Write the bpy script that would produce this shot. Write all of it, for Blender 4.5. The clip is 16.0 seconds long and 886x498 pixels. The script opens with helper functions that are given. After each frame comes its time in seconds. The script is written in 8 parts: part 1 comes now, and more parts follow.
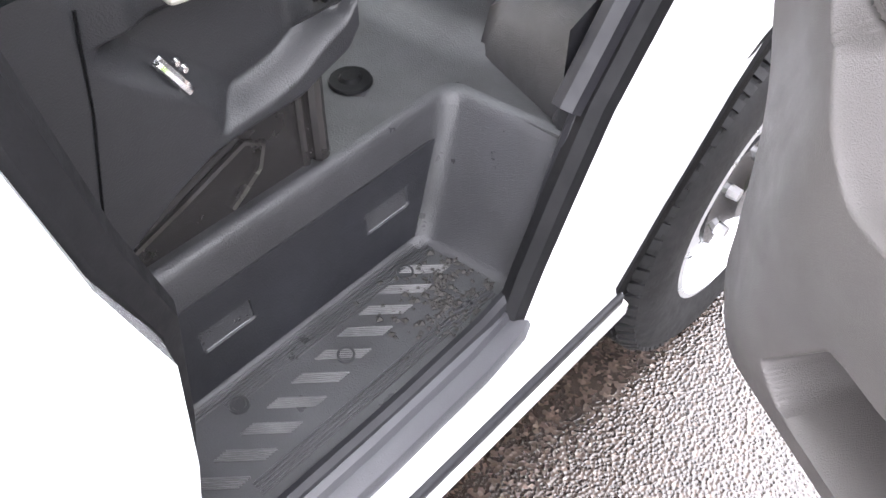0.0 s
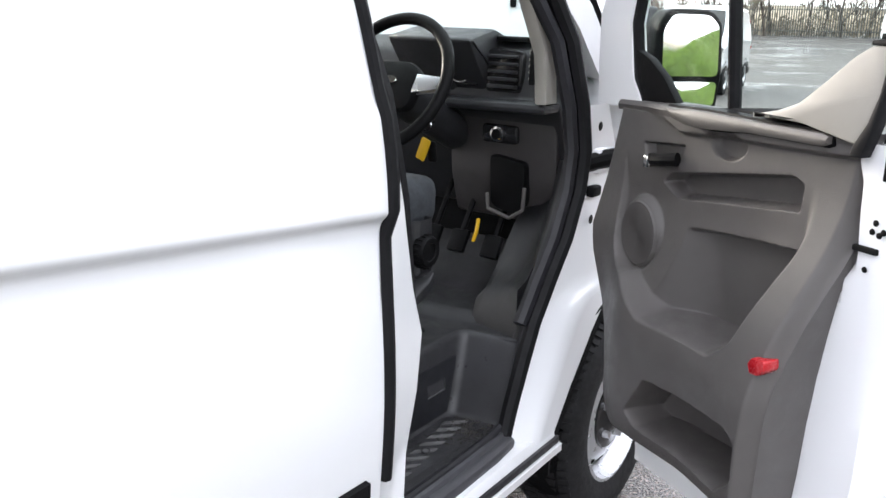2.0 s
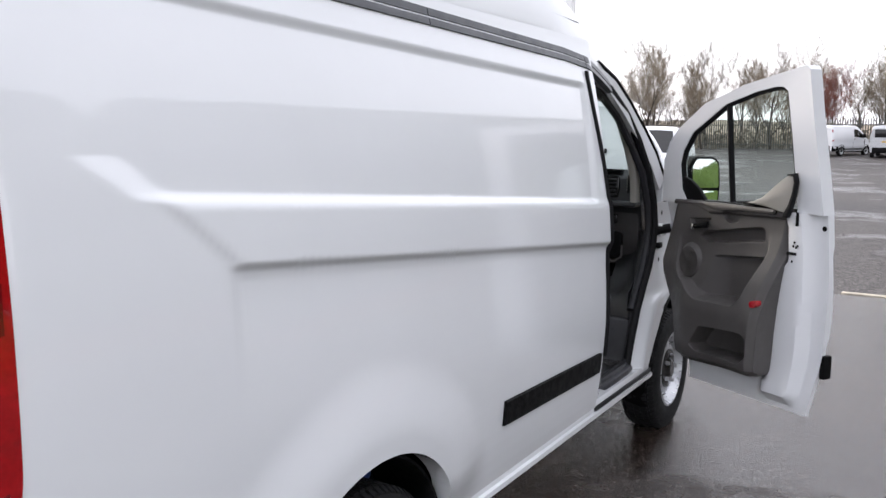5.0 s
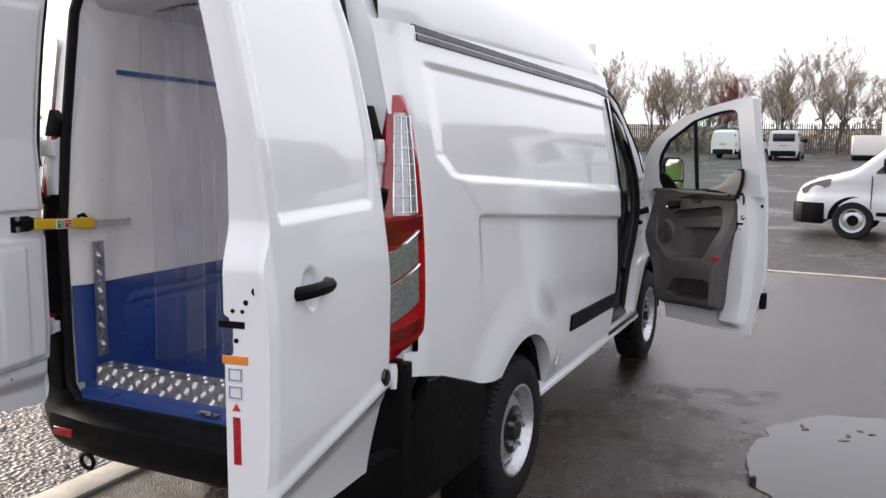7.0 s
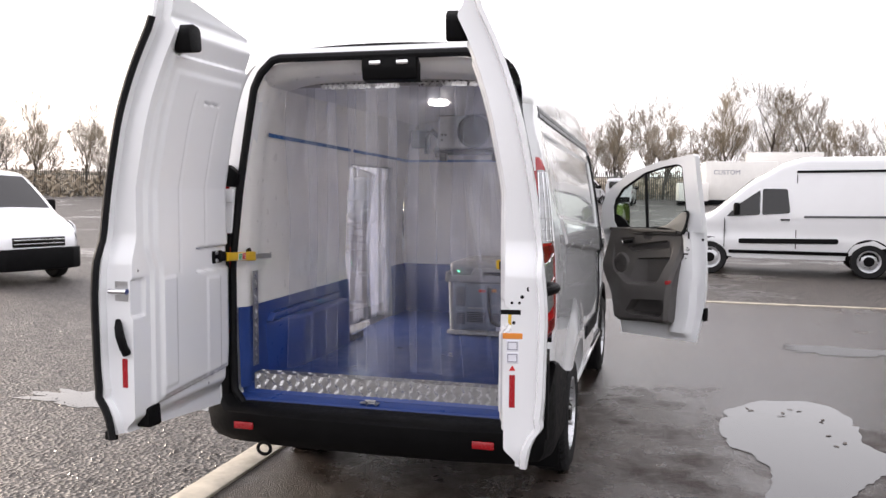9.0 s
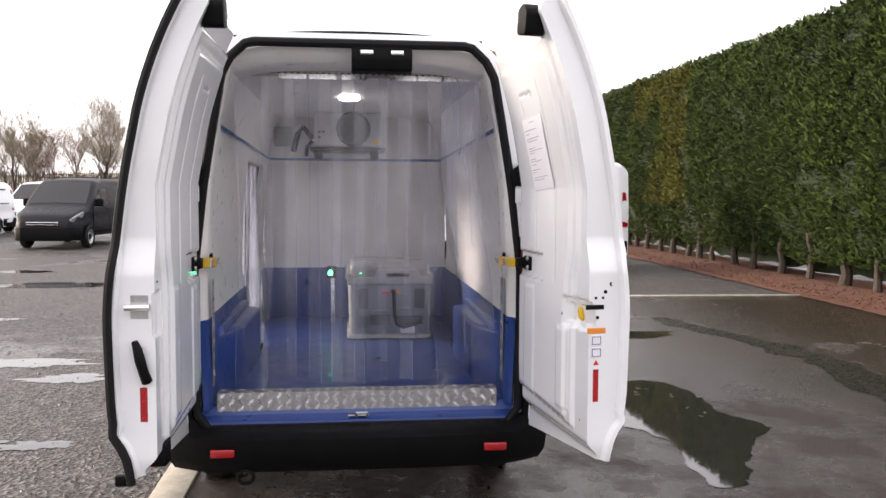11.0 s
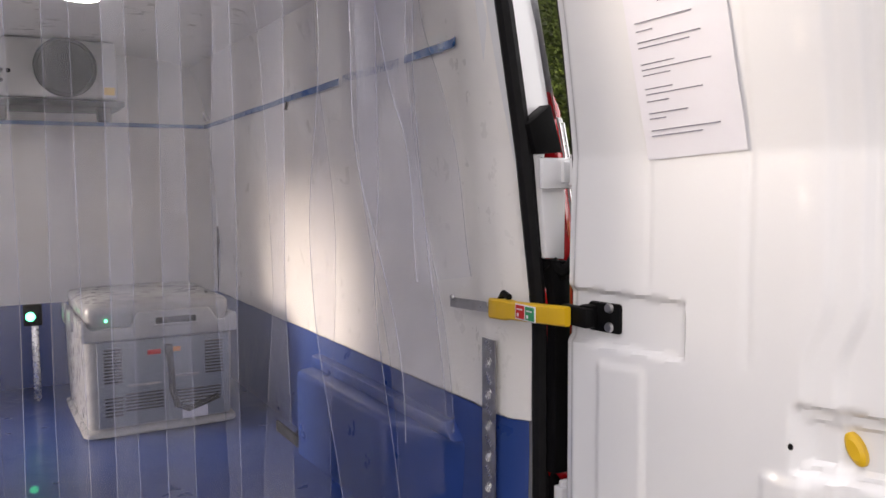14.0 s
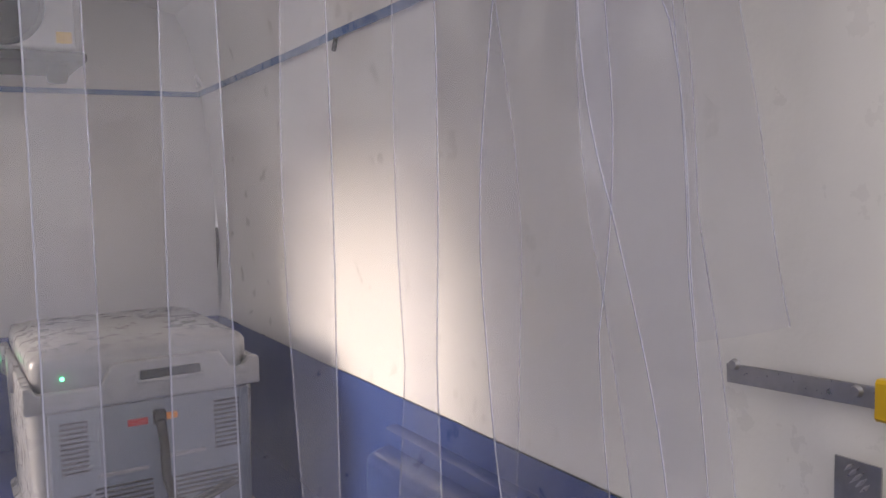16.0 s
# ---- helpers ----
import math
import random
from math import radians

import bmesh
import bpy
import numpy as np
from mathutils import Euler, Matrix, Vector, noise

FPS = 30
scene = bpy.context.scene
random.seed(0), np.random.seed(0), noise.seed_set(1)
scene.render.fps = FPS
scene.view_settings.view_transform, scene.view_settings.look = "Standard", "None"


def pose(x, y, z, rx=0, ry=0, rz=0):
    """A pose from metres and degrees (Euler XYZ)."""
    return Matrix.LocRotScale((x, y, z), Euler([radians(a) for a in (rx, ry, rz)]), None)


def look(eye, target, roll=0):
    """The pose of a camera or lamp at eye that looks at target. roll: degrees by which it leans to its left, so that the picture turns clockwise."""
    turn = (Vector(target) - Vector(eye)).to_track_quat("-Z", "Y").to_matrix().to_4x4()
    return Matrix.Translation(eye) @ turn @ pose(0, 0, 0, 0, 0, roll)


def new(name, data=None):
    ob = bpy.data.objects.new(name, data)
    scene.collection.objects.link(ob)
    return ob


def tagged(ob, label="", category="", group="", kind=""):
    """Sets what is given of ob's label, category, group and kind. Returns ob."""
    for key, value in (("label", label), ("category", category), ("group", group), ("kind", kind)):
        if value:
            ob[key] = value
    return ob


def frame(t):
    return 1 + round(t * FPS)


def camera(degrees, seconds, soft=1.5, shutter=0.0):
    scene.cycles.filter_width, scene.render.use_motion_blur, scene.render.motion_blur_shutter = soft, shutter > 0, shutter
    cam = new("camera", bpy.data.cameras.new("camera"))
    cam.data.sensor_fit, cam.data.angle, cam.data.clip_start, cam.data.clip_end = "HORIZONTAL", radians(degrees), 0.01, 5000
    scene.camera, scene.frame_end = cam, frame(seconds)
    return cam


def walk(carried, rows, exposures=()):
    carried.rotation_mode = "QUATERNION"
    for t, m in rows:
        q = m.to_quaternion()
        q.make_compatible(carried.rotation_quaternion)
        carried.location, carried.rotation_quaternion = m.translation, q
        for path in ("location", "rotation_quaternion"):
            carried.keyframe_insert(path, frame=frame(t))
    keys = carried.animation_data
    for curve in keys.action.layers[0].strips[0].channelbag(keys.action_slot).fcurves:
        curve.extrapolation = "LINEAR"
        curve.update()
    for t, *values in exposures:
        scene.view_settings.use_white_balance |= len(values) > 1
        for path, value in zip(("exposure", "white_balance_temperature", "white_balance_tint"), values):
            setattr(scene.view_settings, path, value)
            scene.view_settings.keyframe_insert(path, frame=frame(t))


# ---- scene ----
# The van stands along y with its rear doors near y = 0; x is its driver's side.
cam = camera(55.7, 16.0)
PATH = [
    (0, (1.201, 2.950, 1.394), (0.233, 3.979, -0.187), 0),
    (0.5, (1.335, 2.796, 1.441), (0.336, 3.880, -0.085), -0.1),
    (1, (1.498, 2.551, 1.476), (0.393, 3.817, 0.182), 0.6),
    (1.5, (1.642, 2.163, 1.505), (0.485, 3.704, 0.619), 0.8),
    (2, (1.804, 1.786, 1.539), (0.630, 3.461, 0.985), 0.8),
    (2.5, (1.912, 1.412, 1.604), (0.742, 3.145, 1.255), 0.6),
    (3, (1.988, 1.014, 1.643), (0.847, 2.778, 1.357), 0.4),
    (3.5, (2.086, 0.623, 1.655), (0.959, 2.397, 1.367), 0.2),
    (4, (2.140, 0.210, 1.674), (1.024, 1.990, 1.391), 0.2),
    (6.5, (2.298, -1.990, 1.676), (1.286, -0.147, 1.401), 0.1),
    (7, (2.229, -2.450, 1.693), (1.315, -0.557, 1.421), 0.4),
    (7.5, (2.137, -2.919, 1.694), (1.310, -0.985, 1.429), 0.5),
    (8, (1.927, -3.384, 1.703), (1.178, -1.417, 1.451), 0.6),
    (8.2, (1.853, -3.525, 1.696), (1.154, -1.533, 1.502), 0.7),
    (10.5, (0.276, -4.111, 1.690), (0.211, -1.996, 1.550), 0.3),
    (11, (-0.053, -3.898, 1.662), (0.183, -1.796, 1.521), 0.3),
    (11.5, (-0.297, -3.548, 1.675), (0.094, -1.470, 1.519), 0.2),
    (12, (-0.491, -3.156, 1.680), (0.075, -1.118, 1.523), 0.2),
    (12.5, (-0.513, -2.714, 1.665), (0.303, -0.763, 1.506), 0.1),
    (13, (-0.506, -2.287, 1.646), (0.393, -0.374, 1.484), -0.1),
    (13.5, (-0.501, -1.926, 1.642), (0.508, -0.069, 1.476), -0.2),
    (14, (-0.391, -1.562, 1.637), (0.639, 0.282, 1.465), -0.4),
    (14.5, (-0.340, -1.250, 1.626), (0.711, 0.582, 1.445), -0.9),
    (15, (-0.317, -0.968, 1.626), (0.750, 0.854, 1.443), -1.1),
    (15.5, (-0.244, -0.684, 1.610), (0.825, 1.138, 1.423), -1.3),
    (16, (-0.205, -0.416, 1.593), (0.879, 1.397, 1.408), -1.3),
]
EXPOSURES = [(0, 2.95, 6350, 15), (0.5, 2.6, 6350, 15), (1.0, 2.1, 6400, 14), (1.5, 1.6, 6300, 13), (2.0, 1.25, 6200, 12), (2.5, 0.9, 6100, 11), (3.0, 0.55, 6000, 10), (3.5, 0.35, 6000, 10), (4.0, 0.3, 6050, 11), (6.5, -0.17, 6300, 15), (8.0, 0.17, 6400, 15), (10.5, 0.2, 6600, 15), (11.0, 0.25, 6600, 15), (12.0, 0.42, 6650, 15), (13.0, 0.40, 6750, 14), (14.0, 0.33, 6850, 16), (14.5, 0.32, 6850, 16), (16.0, 0.32, 6900, 16)]
walk(cam, [(t, look(eye, target, roll)) for t, eye, target, roll in PATH], EXPOSURES)

# ---- world and sun ----
world = bpy.data.worlds.new("world")
scene.world = world
world.use_nodes = True
wn = world.node_tree
wn.nodes.clear()
sky = wn.nodes.new("ShaderNodeTexSky")
sky.sky_type = "NISHITA"
sky.sun_disc = False
SUN_EL, SUN_AZ = radians(13), radians(288)
sky.sun_elevation, sky.sun_rotation = SUN_EL, SUN_AZ
sky.air_density, sky.dust_density = 1.0, 4.0
wb = wn.nodes.new("ShaderNodeBackground")
wm = wn.nodes.new("ShaderNodeMixRGB")
wm.inputs[0].default_value = 0.75
wm.inputs[2].default_value = (8.8, 8.65, 8.75, 1)
wb.inputs[1].default_value = 0.215
wo = wn.nodes.new("ShaderNodeOutputWorld")
wn.links.new(sky.outputs[0], wm.inputs[1])
wn.links.new(wm.outputs[0], wb.inputs[0])
wn.links.new(wb.outputs[0], wo.inputs[0])
sun_data = bpy.data.lights.new("sun", "SUN")
sun_data.energy, sun_data.angle, sun_data.color = 4.8, radians(17), (1.0, 0.90, 0.76)
sun = new("sun", sun_data)
sun_dir = Vector((math.sin(SUN_AZ) * math.cos(SUN_EL), math.cos(SUN_AZ) * math.cos(SUN_EL), math.sin(SUN_EL)))
sun.matrix_world = look(sun_dir * 50, (0, 0, 0))

# ---- materials ----
def nodes_of(name):
    m = bpy.data.materials.new(name)
    m.use_nodes = True
    return m, m.node_tree, m.node_tree.nodes["Principled BSDF"]


def ramp_of(nt, fac, stops):
    r = nt.nodes.new("ShaderNodeValToRGB")
    while len(r.color_ramp.elements) < len(stops):
        r.color_ramp.elements.new(0.5)
    for e, (p, c) in zip(r.color_ramp.elements, stops):
        e.position, e.color = p, (*c, 1)
    nt.links.new(fac, r.inputs[0])
    return r


def noise_of(nt, scale, detail=4.0, rough=0.6, coord="Object"):
    tc = nt.nodes.new("ShaderNodeTexCoord")
    n = nt.nodes.new("ShaderNodeTexNoise")
    n.inputs["Scale"].default_value, n.inputs["Detail"].default_value, n.inputs["Roughness"].default_value = scale, detail, rough
    nt.links.new(tc.outputs[coord], n.inputs["Vector"])
    return n


def bump_of(nt, b, height, strength, distance=0.01, after=None):
    bp = nt.nodes.new("ShaderNodeBump")
    bp.inputs["Strength"].default_value, bp.inputs["Distance"].default_value = strength, distance
    nt.links.new(height, bp.inputs["Height"])
    if after:
        nt.links.new(after.outputs[0], bp.inputs["Normal"])
    nt.links.new(bp.outputs[0], b.inputs["Normal"])
    return bp


def surface(name, colour, rough=0.5, metal=0.0, vary=0.12, scale=6.0, grain=0.0, grain_scale=300.0, coat=0.0, rough_vary=0.1, spec=0.5):
    """A plain stuff: base colour with soft variation, gloss variation and optional fine grain."""
    m, nt, b = nodes_of(name)
    n = noise_of(nt, scale)
    lo, hi = [c * (1 - vary) for c in colour], [min(1, c * (1 + vary)) for c in colour]
    r = ramp_of(nt, n.outputs["Fac"], [(0.3, lo), (0.7, hi)])
    nt.links.new(r.outputs[0], b.inputs["Base Color"])
    n2 = noise_of(nt, scale * 3.7, 6)
    mr = nt.nodes.new("ShaderNodeMapRange")
    mr.inputs[1].default_value, mr.inputs[2].default_value = 0.3, 0.7
    mr.inputs[3].default_value, mr.inputs[4].default_value = max(0.02, rough - rough_vary), min(1, rough + rough_vary)
    nt.links.new(n2.outputs["Fac"], mr.inputs[0])
    nt.links.new(mr.outputs[0], b.inputs["Roughness"])
    b.inputs["Metallic"].default_value = metal
    b.inputs["Coat Weight"].default_value = coat
    b.inputs["Coat Roughness"].default_value = 0.04
    b.inputs["Specular IOR Level"].default_value = spec
    if grain:
        g = noise_of(nt, grain_scale, 2)
        bump_of(nt, b, g.outputs["Fac"], grain, 0.002)
    return m


def sheen_of(nt, least, most, power=4.5):
    """How much a thin sheet reflects: little face on, much at a slant."""
    lw = nt.nodes.new("ShaderNodeLayerWeight")
    pw, ma = nt.nodes.new("ShaderNodeMath"), nt.nodes.new("ShaderNodeMath")
    pw.operation, ma.operation = "POWER", "MULTIPLY_ADD"
    pw.inputs[1].default_value = power
    nt.links.new(lw.outputs["Facing"], pw.inputs[0])
    nt.links.new(pw.outputs[0], ma.inputs[0])
    ma.inputs[1].default_value, ma.inputs[2].default_value = most, least
    return ma.outputs[0]


def glass_mat(name, tint=(0.9, 0.95, 0.93), gloss=0.02, mix=0.9):
    """A thin pane: mostly clear, with a real reflection."""
    m, nt, b = nodes_of(name)
    nt.nodes.remove(b)
    out = nt.nodes["Material Output"]
    tr, gl, mx = (nt.nodes.new(k) for k in ("ShaderNodeBsdfTransparent", "ShaderNodeBsdfGlossy", "ShaderNodeMixShader"))
    tr.inputs[0].default_value = (*tint, 1)
    gl.inputs["Roughness"].default_value = gloss
    nt.links.new(sheen_of(nt, 0.025, 0.6), mx.inputs[0])
    nt.links.new(tr.outputs[0], mx.inputs[1])
    nt.links.new(gl.outputs[0], mx.inputs[2])
    nt.links.new(mx.outputs[0], out.inputs[0])
    return m


def emitter(name, colour, power):
    m, nt, b = nodes_of(name)
    b.inputs["Base Color"].default_value = (*colour, 1)
    b.inputs["Emission Color"].default_value = (*colour, 1)
    b.inputs["Emission Strength"].default_value = power
    return m


WHITE = surface("white_paint", (0.80, 0.81, 0.83), 0.22, 0, 0.015, 2.0, coat=1.0, rough_vary=0.05)
CREAM = surface("primed_white_panel", (0.82, 0.80, 0.76), 0.38, 0, 0.03, 3.0, coat=0.15)
GREYBODY = surface("near_black_paint", (0.011, 0.011, 0.015), 0.5, 0.0, 0.05, 3.0, spec=0.25)
BLACK = surface("black_plastic", (0.005, 0.005, 0.0055), 0.5, 0, 0.2, 8.0, 0.25, 700, spec=0.09)
BLACKGLOSS = surface("black_gloss", (0.012, 0.012, 0.013), 0.12, 0, 0.1, 8.0)
RUBBER = surface("rubber_seal", (0.008, 0.008, 0.009), 0.6, 0, 0.2, 12.0, 0.1, spec=0.16)
SEALGREY = surface("grey_rubber_trim", (0.016, 0.016, 0.019), 0.5, 0, 0.2, 12.0, 0.1, spec=0.3)
DASH = surface("dark_cab_plastic", (0.0155, 0.0158, 0.018), 0.44, 0, 0.15, 6.0, 0.35, 500)
STEP = surface("worn_step_plastic", (0.033, 0.033, 0.036), 0.40, 0, 0.30, 5.0, 0.5, 420, rough_vary=0.16)
TRIM = surface("grey_door_trim", (0.078, 0.072, 0.070), 0.5, 0, 0.06, 5.0, 0.4, 600)
TRIMPALE = surface("paler_door_trim", (0.098, 0.091, 0.084), 0.45, 0, 0.05, 5.0, 0.3, 600)
CASING = surface("blue_grey_casing", (0.16, 0.18, 0.225), 0.35, 0, 0.08, 6.0)
PLATE = surface("worn_aluminium_sheet", (0.42, 0.42, 0.425), 0.42, 1.0, 0.2, 20.0)
TRIMLIGHT = surface("light_grey_trim", (0.30, 0.285, 0.255), 0.5, 0, 0.05, 5.0, 0.3, 600)
CRUMB = surface("mud_crumbs", (0.022, 0.020, 0.018), 0.7)
LOWERDASH = surface("lower_dash_plastic", (0.034, 0.031, 0.031), 0.5, 0, 0.1, 5.0, 0.3, 600)
SLOTGREY = surface("worn_slot", (0.15, 0.15, 0.155), 0.4)
TREADWORN = surface("worn_tread", (0.075, 0.074, 0.076), 0.45, 0, 0.45, 14.0)
FLOORMAT = surface("cab_floor_rubber", (0.028, 0.028, 0.030), 0.55, 0, 0.35, 7.0, 0.4, 420)
GLOSSDARK = surface("smooth_dark_plastic", (0.020, 0.0185, 0.0185), 0.22, 0, 0.2, 4.0)
SILLPLASTIC = surface("sill_plastic", (0.040, 0.040, 0.046), 0.42, 0, 0.12, 7.0, 0.3, 500)
WELLDARK = surface("dark_well_panel", (0.015, 0.0155, 0.0185), 0.4, 0, 0.2, 9.0, 0.3, 400)
SEATCLOTH = surface("seat_cloth", (0.03, 0.034, 0.04), 0.9, 0, 0.25, 30.0, 0.4, 900)
BLUE = surface("blue_moulded_floor", (0.018, 0.050, 0.215), 0.34, 0, 0.09, 3.0, 0.2, 260, coat=0.2, rough_vary=0.08)
LINER = surface("white_moulded_liner", (0.80, 0.785, 0.765), 0.34, 0, 0.04, 4.0, 0.22, 60, coat=0.15)
BLUETAPE = surface("blue_tape", (0.02, 0.10, 0.30), 0.3)
ALU = surface("aluminium", (0.72, 0.72, 0.73), 0.27, 1.0, 0.1, 20.0)
STEEL = surface("steel_bracket", (0.45, 0.45, 0.46), 0.35, 1.0, 0.12, 25.0)
CHROME = surface("chrome", (0.8, 0.8, 0.81), 0.08, 1.0, 0.03)
SILVER = surface("silver_wheel_paint", (0.55, 0.56, 0.58), 0.32, 0.75, 0.06, 9.0)
TYRE = surface("tyre_rubber", (0.013, 0.013, 0.014), 0.7, 0, 0.3, 14.0, 0.3, 200, spec=0.25)
REDLENS = surface("red_lens", (0.33, 0.004, 0.007), 0.12, 0, 0.2, 40.0, coat=0.7)
REDDARK = surface("dark_red_lens", (0.13, 0.003, 0.005), 0.12, 0, 0.2, 40.0, coat=0.7)
REFLECTOR = surface("red_reflector", (0.36, 0.010, 0.016), 0.25, 0, 0.1, 60.0, coat=0.4)
CLEARLENS = surface("clear_lens", (0.34, 0.345, 0.35), 0.2, 0.5, 0.25, 60.0, coat=0.8)
ORANGE = surface("orange_sticker", (0.75, 0.25, 0.03), 0.5)
YELLOW = surface("yellow_plastic", (0.68, 0.42, 0.01), 0.45, 0, 0.06)
GREENST = surface("green_sticker", (0.02, 0.30, 0.12), 0.5)
REDST = surface("red_sticker", (0.55, 0.02, 0.02), 0.5)
PAPER = surface("paper", (0.74, 0.74, 0.80), 0.7, 0, 0.02)
INK = surface("ink", (0.22, 0.22, 0.27), 0.7)
FRIDGE = surface("pale_grey_casing", (0.47, 0.47, 0.47), 0.3, 0, 0.05, 6.0, 0.1, 400)
CHILLER = surface("grey_moulded_casing", (0.30, 0.30, 0.305), 0.3, 0.0, 0.06, 6.0)
MIRROR = surface("mirror_glass", (0.9, 0.9, 0.9), 0.01, 1.0, 0.0)
GLASS = glass_mat("window_glass")
LAMPLIGHT = emitter("lamp_glow", (1.0, 0.97, 0.93), 27.0)
GREENLED = emitter("green_led", (0.05, 1.0, 0.35), 9.0)


# ---- mesh helpers ----
def mesh_object(name, bm, mat, smooth=35):
    bmesh.ops.recalc_face_normals(bm, faces=bm.faces)
    me = bpy.data.meshes.new(name)
    bm.to_mesh(me)
    bm.free()
    for m in (mat if isinstance(mat, (list, tuple)) else [mat]):
        me.materials.append(m)
    if smooth:
        me.shade_smooth()
        me.set_sharp_from_angle(angle=radians(smooth))
    return new(name, me)


def part(name, bm, mat, parent, label="", m=None, smooth=35):
    """One mesh under a thing or a part; m: its pose in its parent's space."""
    ob = mesh_object(name, bm, mat, smooth)
    ob.parent = parent
    if m is not None:
        ob.matrix_local = m
    if label:
        ob["label"] = label
    return ob


def thing(name, m=None, label="", category="", group="", kind=""):
    ob = new(name)
    ob.empty_display_size = 0.1
    if m is not None:
        ob.matrix_world = m
    return tagged(ob, label, category, group, kind)


def solo(name, bm, mat, label="", category="", group="", kind="", m=None, smooth=35):
    ob = mesh_object(name, bm, mat, smooth)
    if m is not None:
        ob.matrix_world = m
    return tagged(ob, label, category, group, kind)


def box(size, at=(0, 0, 0), bevel=0.0, seg=2, bm=None, m=None):
    bm = bm or bmesh.new()
    made = bmesh.ops.create_cube(bm, size=1.0)["verts"]
    bmesh.ops.transform(bm, matrix=Matrix.Translation(at) @ (m or Matrix()) @ Matrix.Diagonal((*size, 1)), verts=made)
    if bevel:
        edges = {e for v in made for e in v.link_edges}
        bmesh.ops.bevel(bm, geom=list(edges), offset=bevel, segments=seg, profile=0.5, affect="EDGES")
    return bm


def tube(points, r, sides=10, bm=None, closed=False):
    """A round bar along points; r is one radius or one for each point."""
    bm = bm or bmesh.new()
    pts = [Vector(p) for p in points]
    n = len(pts)
    rr = r if isinstance(r, (list, tuple)) else [r] * n
    rings, up = [], None
    for i, p in enumerate(pts):
        a = pts[(i - 1) % n] if (closed or i) else p
        b = pts[(i + 1) % n] if (closed or i < n - 1) else p
        t = (b - a).normalized()
        if up is None:
            up = t.orthogonal().normalized()
        up = (up - t * up.dot(t)).normalized()
        s = t.cross(up)
        rings.append([bm.verts.new(p + (up * math.cos(k * math.tau / sides) + s * math.sin(k * math.tau / sides)) * rr[i]) for k in range(sides)])
    for i in range(n if closed else n - 1):
        A, B = rings[i], rings[(i + 1) % n]
        for k in range(sides):
            bm.faces.new((A[k], A[(k + 1) % sides], B[(k + 1) % sides], B[k]))
    if not closed:
        bm.faces.new(rings[0][::-1])
        bm.faces.new(rings[-1])
    return bm


def lathe(profile, steps=40, bm=None, axis="x"):
    """A turned form: profile of (along, radius); closed where the radius is 0."""
    bm = bm or bmesh.new()
    rings = []
    for a, r in profile:
        ring = []
        for k in range(steps if r > 1e-6 else 1):
            c, s = r * math.cos(k * math.tau / steps), r * math.sin(k * math.tau / steps)
            ring.append(bm.verts.new({"x": (a, c, s), "y": (c, a, s), "z": (c, s, a)}[axis]))
        rings.append(ring)
    for A, B in zip(rings, rings[1:]):
        for k in range(steps):
            q = [A[k % len(A)], A[(k + 1) % len(A)], B[(k + 1) % len(B)], B[k % len(B)]]
            q = [v for i, v in enumerate(q) if v not in q[:i]]
            if len(q) > 2:
                bm.faces.new(q)
    return bm


def prism(outline, lo, hi, axis="y", bevel=0.0, bm=None, seg=2):
    """An outline of (a, b) drawn out along an axis: x takes (y, z), y takes (x, z), z takes (x, y)."""
    own = bm is None
    bm = bm or bmesh.new()
    put = {"x": lambda a, b, c: (c, a, b), "y": lambda a, b, c: (a, c, b), "z": lambda a, b, c: (a, b, c)}[axis]
    A = [bm.verts.new(put(a, b, lo)) for a, b in outline]
    B = [bm.verts.new(put(a, b, hi)) for a, b in outline]
    n = len(A)
    fs = [bm.faces.new(A[::-1]), bm.faces.new(B)]
    sides = [bm.faces.new((A[i], A[(i + 1) % n], B[(i + 1) % n], B[i])) for i in range(n)]
    if bevel:
        bmesh.ops.recalc_face_normals(bm, faces=fs + sides)
        edges = {e for f in fs for e in f.edges}
        bmesh.ops.bevel(bm, geom=list(edges), offset=bevel, segments=seg, profile=0.5, affect="EDGES")
    return bm


def grid(nu, nv, f, bm=None, keep=None):
    """A sheet of nu by nv cells; f(u, v) gives a place for u, v in 0..1; keep(u, v) tells which cells stay."""
    bm = bm or bmesh.new()
    vs = [[bm.verts.new(f(i / nu, j / nv)) for j in range(nv + 1)] for i in range(nu + 1)]
    for i in range(nu):
        for j in range(nv):
            if keep is None or keep((i + 0.5) / nu, (j + 0.5) / nv):
                bm.faces.new((vs[i][j], vs[i + 1][j], vs[i + 1][j + 1], vs[i][j + 1]))
    if keep:
        bmesh.ops.delete(bm, geom=[v for v in bm.verts if not v.link_faces], context="VERTS")
    return bm


def thick(bm, t):
    """Gives a sheet a thickness behind its normal."""
    bmesh.ops.recalc_face_normals(bm, faces=bm.faces)
    bmesh.ops.solidify(bm, geom=list(bm.faces), thickness=t)
    return bm


def rounded(points, r, n=5):
    """A closed outline with its corners rounded; r is one radius or one for each corner."""
    out = []
    k = len(points)
    for i, p in enumerate(points):
        p = Vector(p)
        a, b = Vector(points[i - 1]) - p, Vector(points[(i + 1) % k]) - p
        rad = r[i] if isinstance(r, (list, tuple)) else r
        if rad <= 0:
            out.append(tuple(p))
            continue
        d = min(rad, a.length * 0.45, b.length * 0.45)
        s, e = p + a.normalized() * d, p + b.normalized() * d
        for j in range(n + 1):
            t = j / n
            q = s * (1 - t) ** 2 + p * 2 * t * (1 - t) + e * t * t
            out.append(tuple(q))
    return out


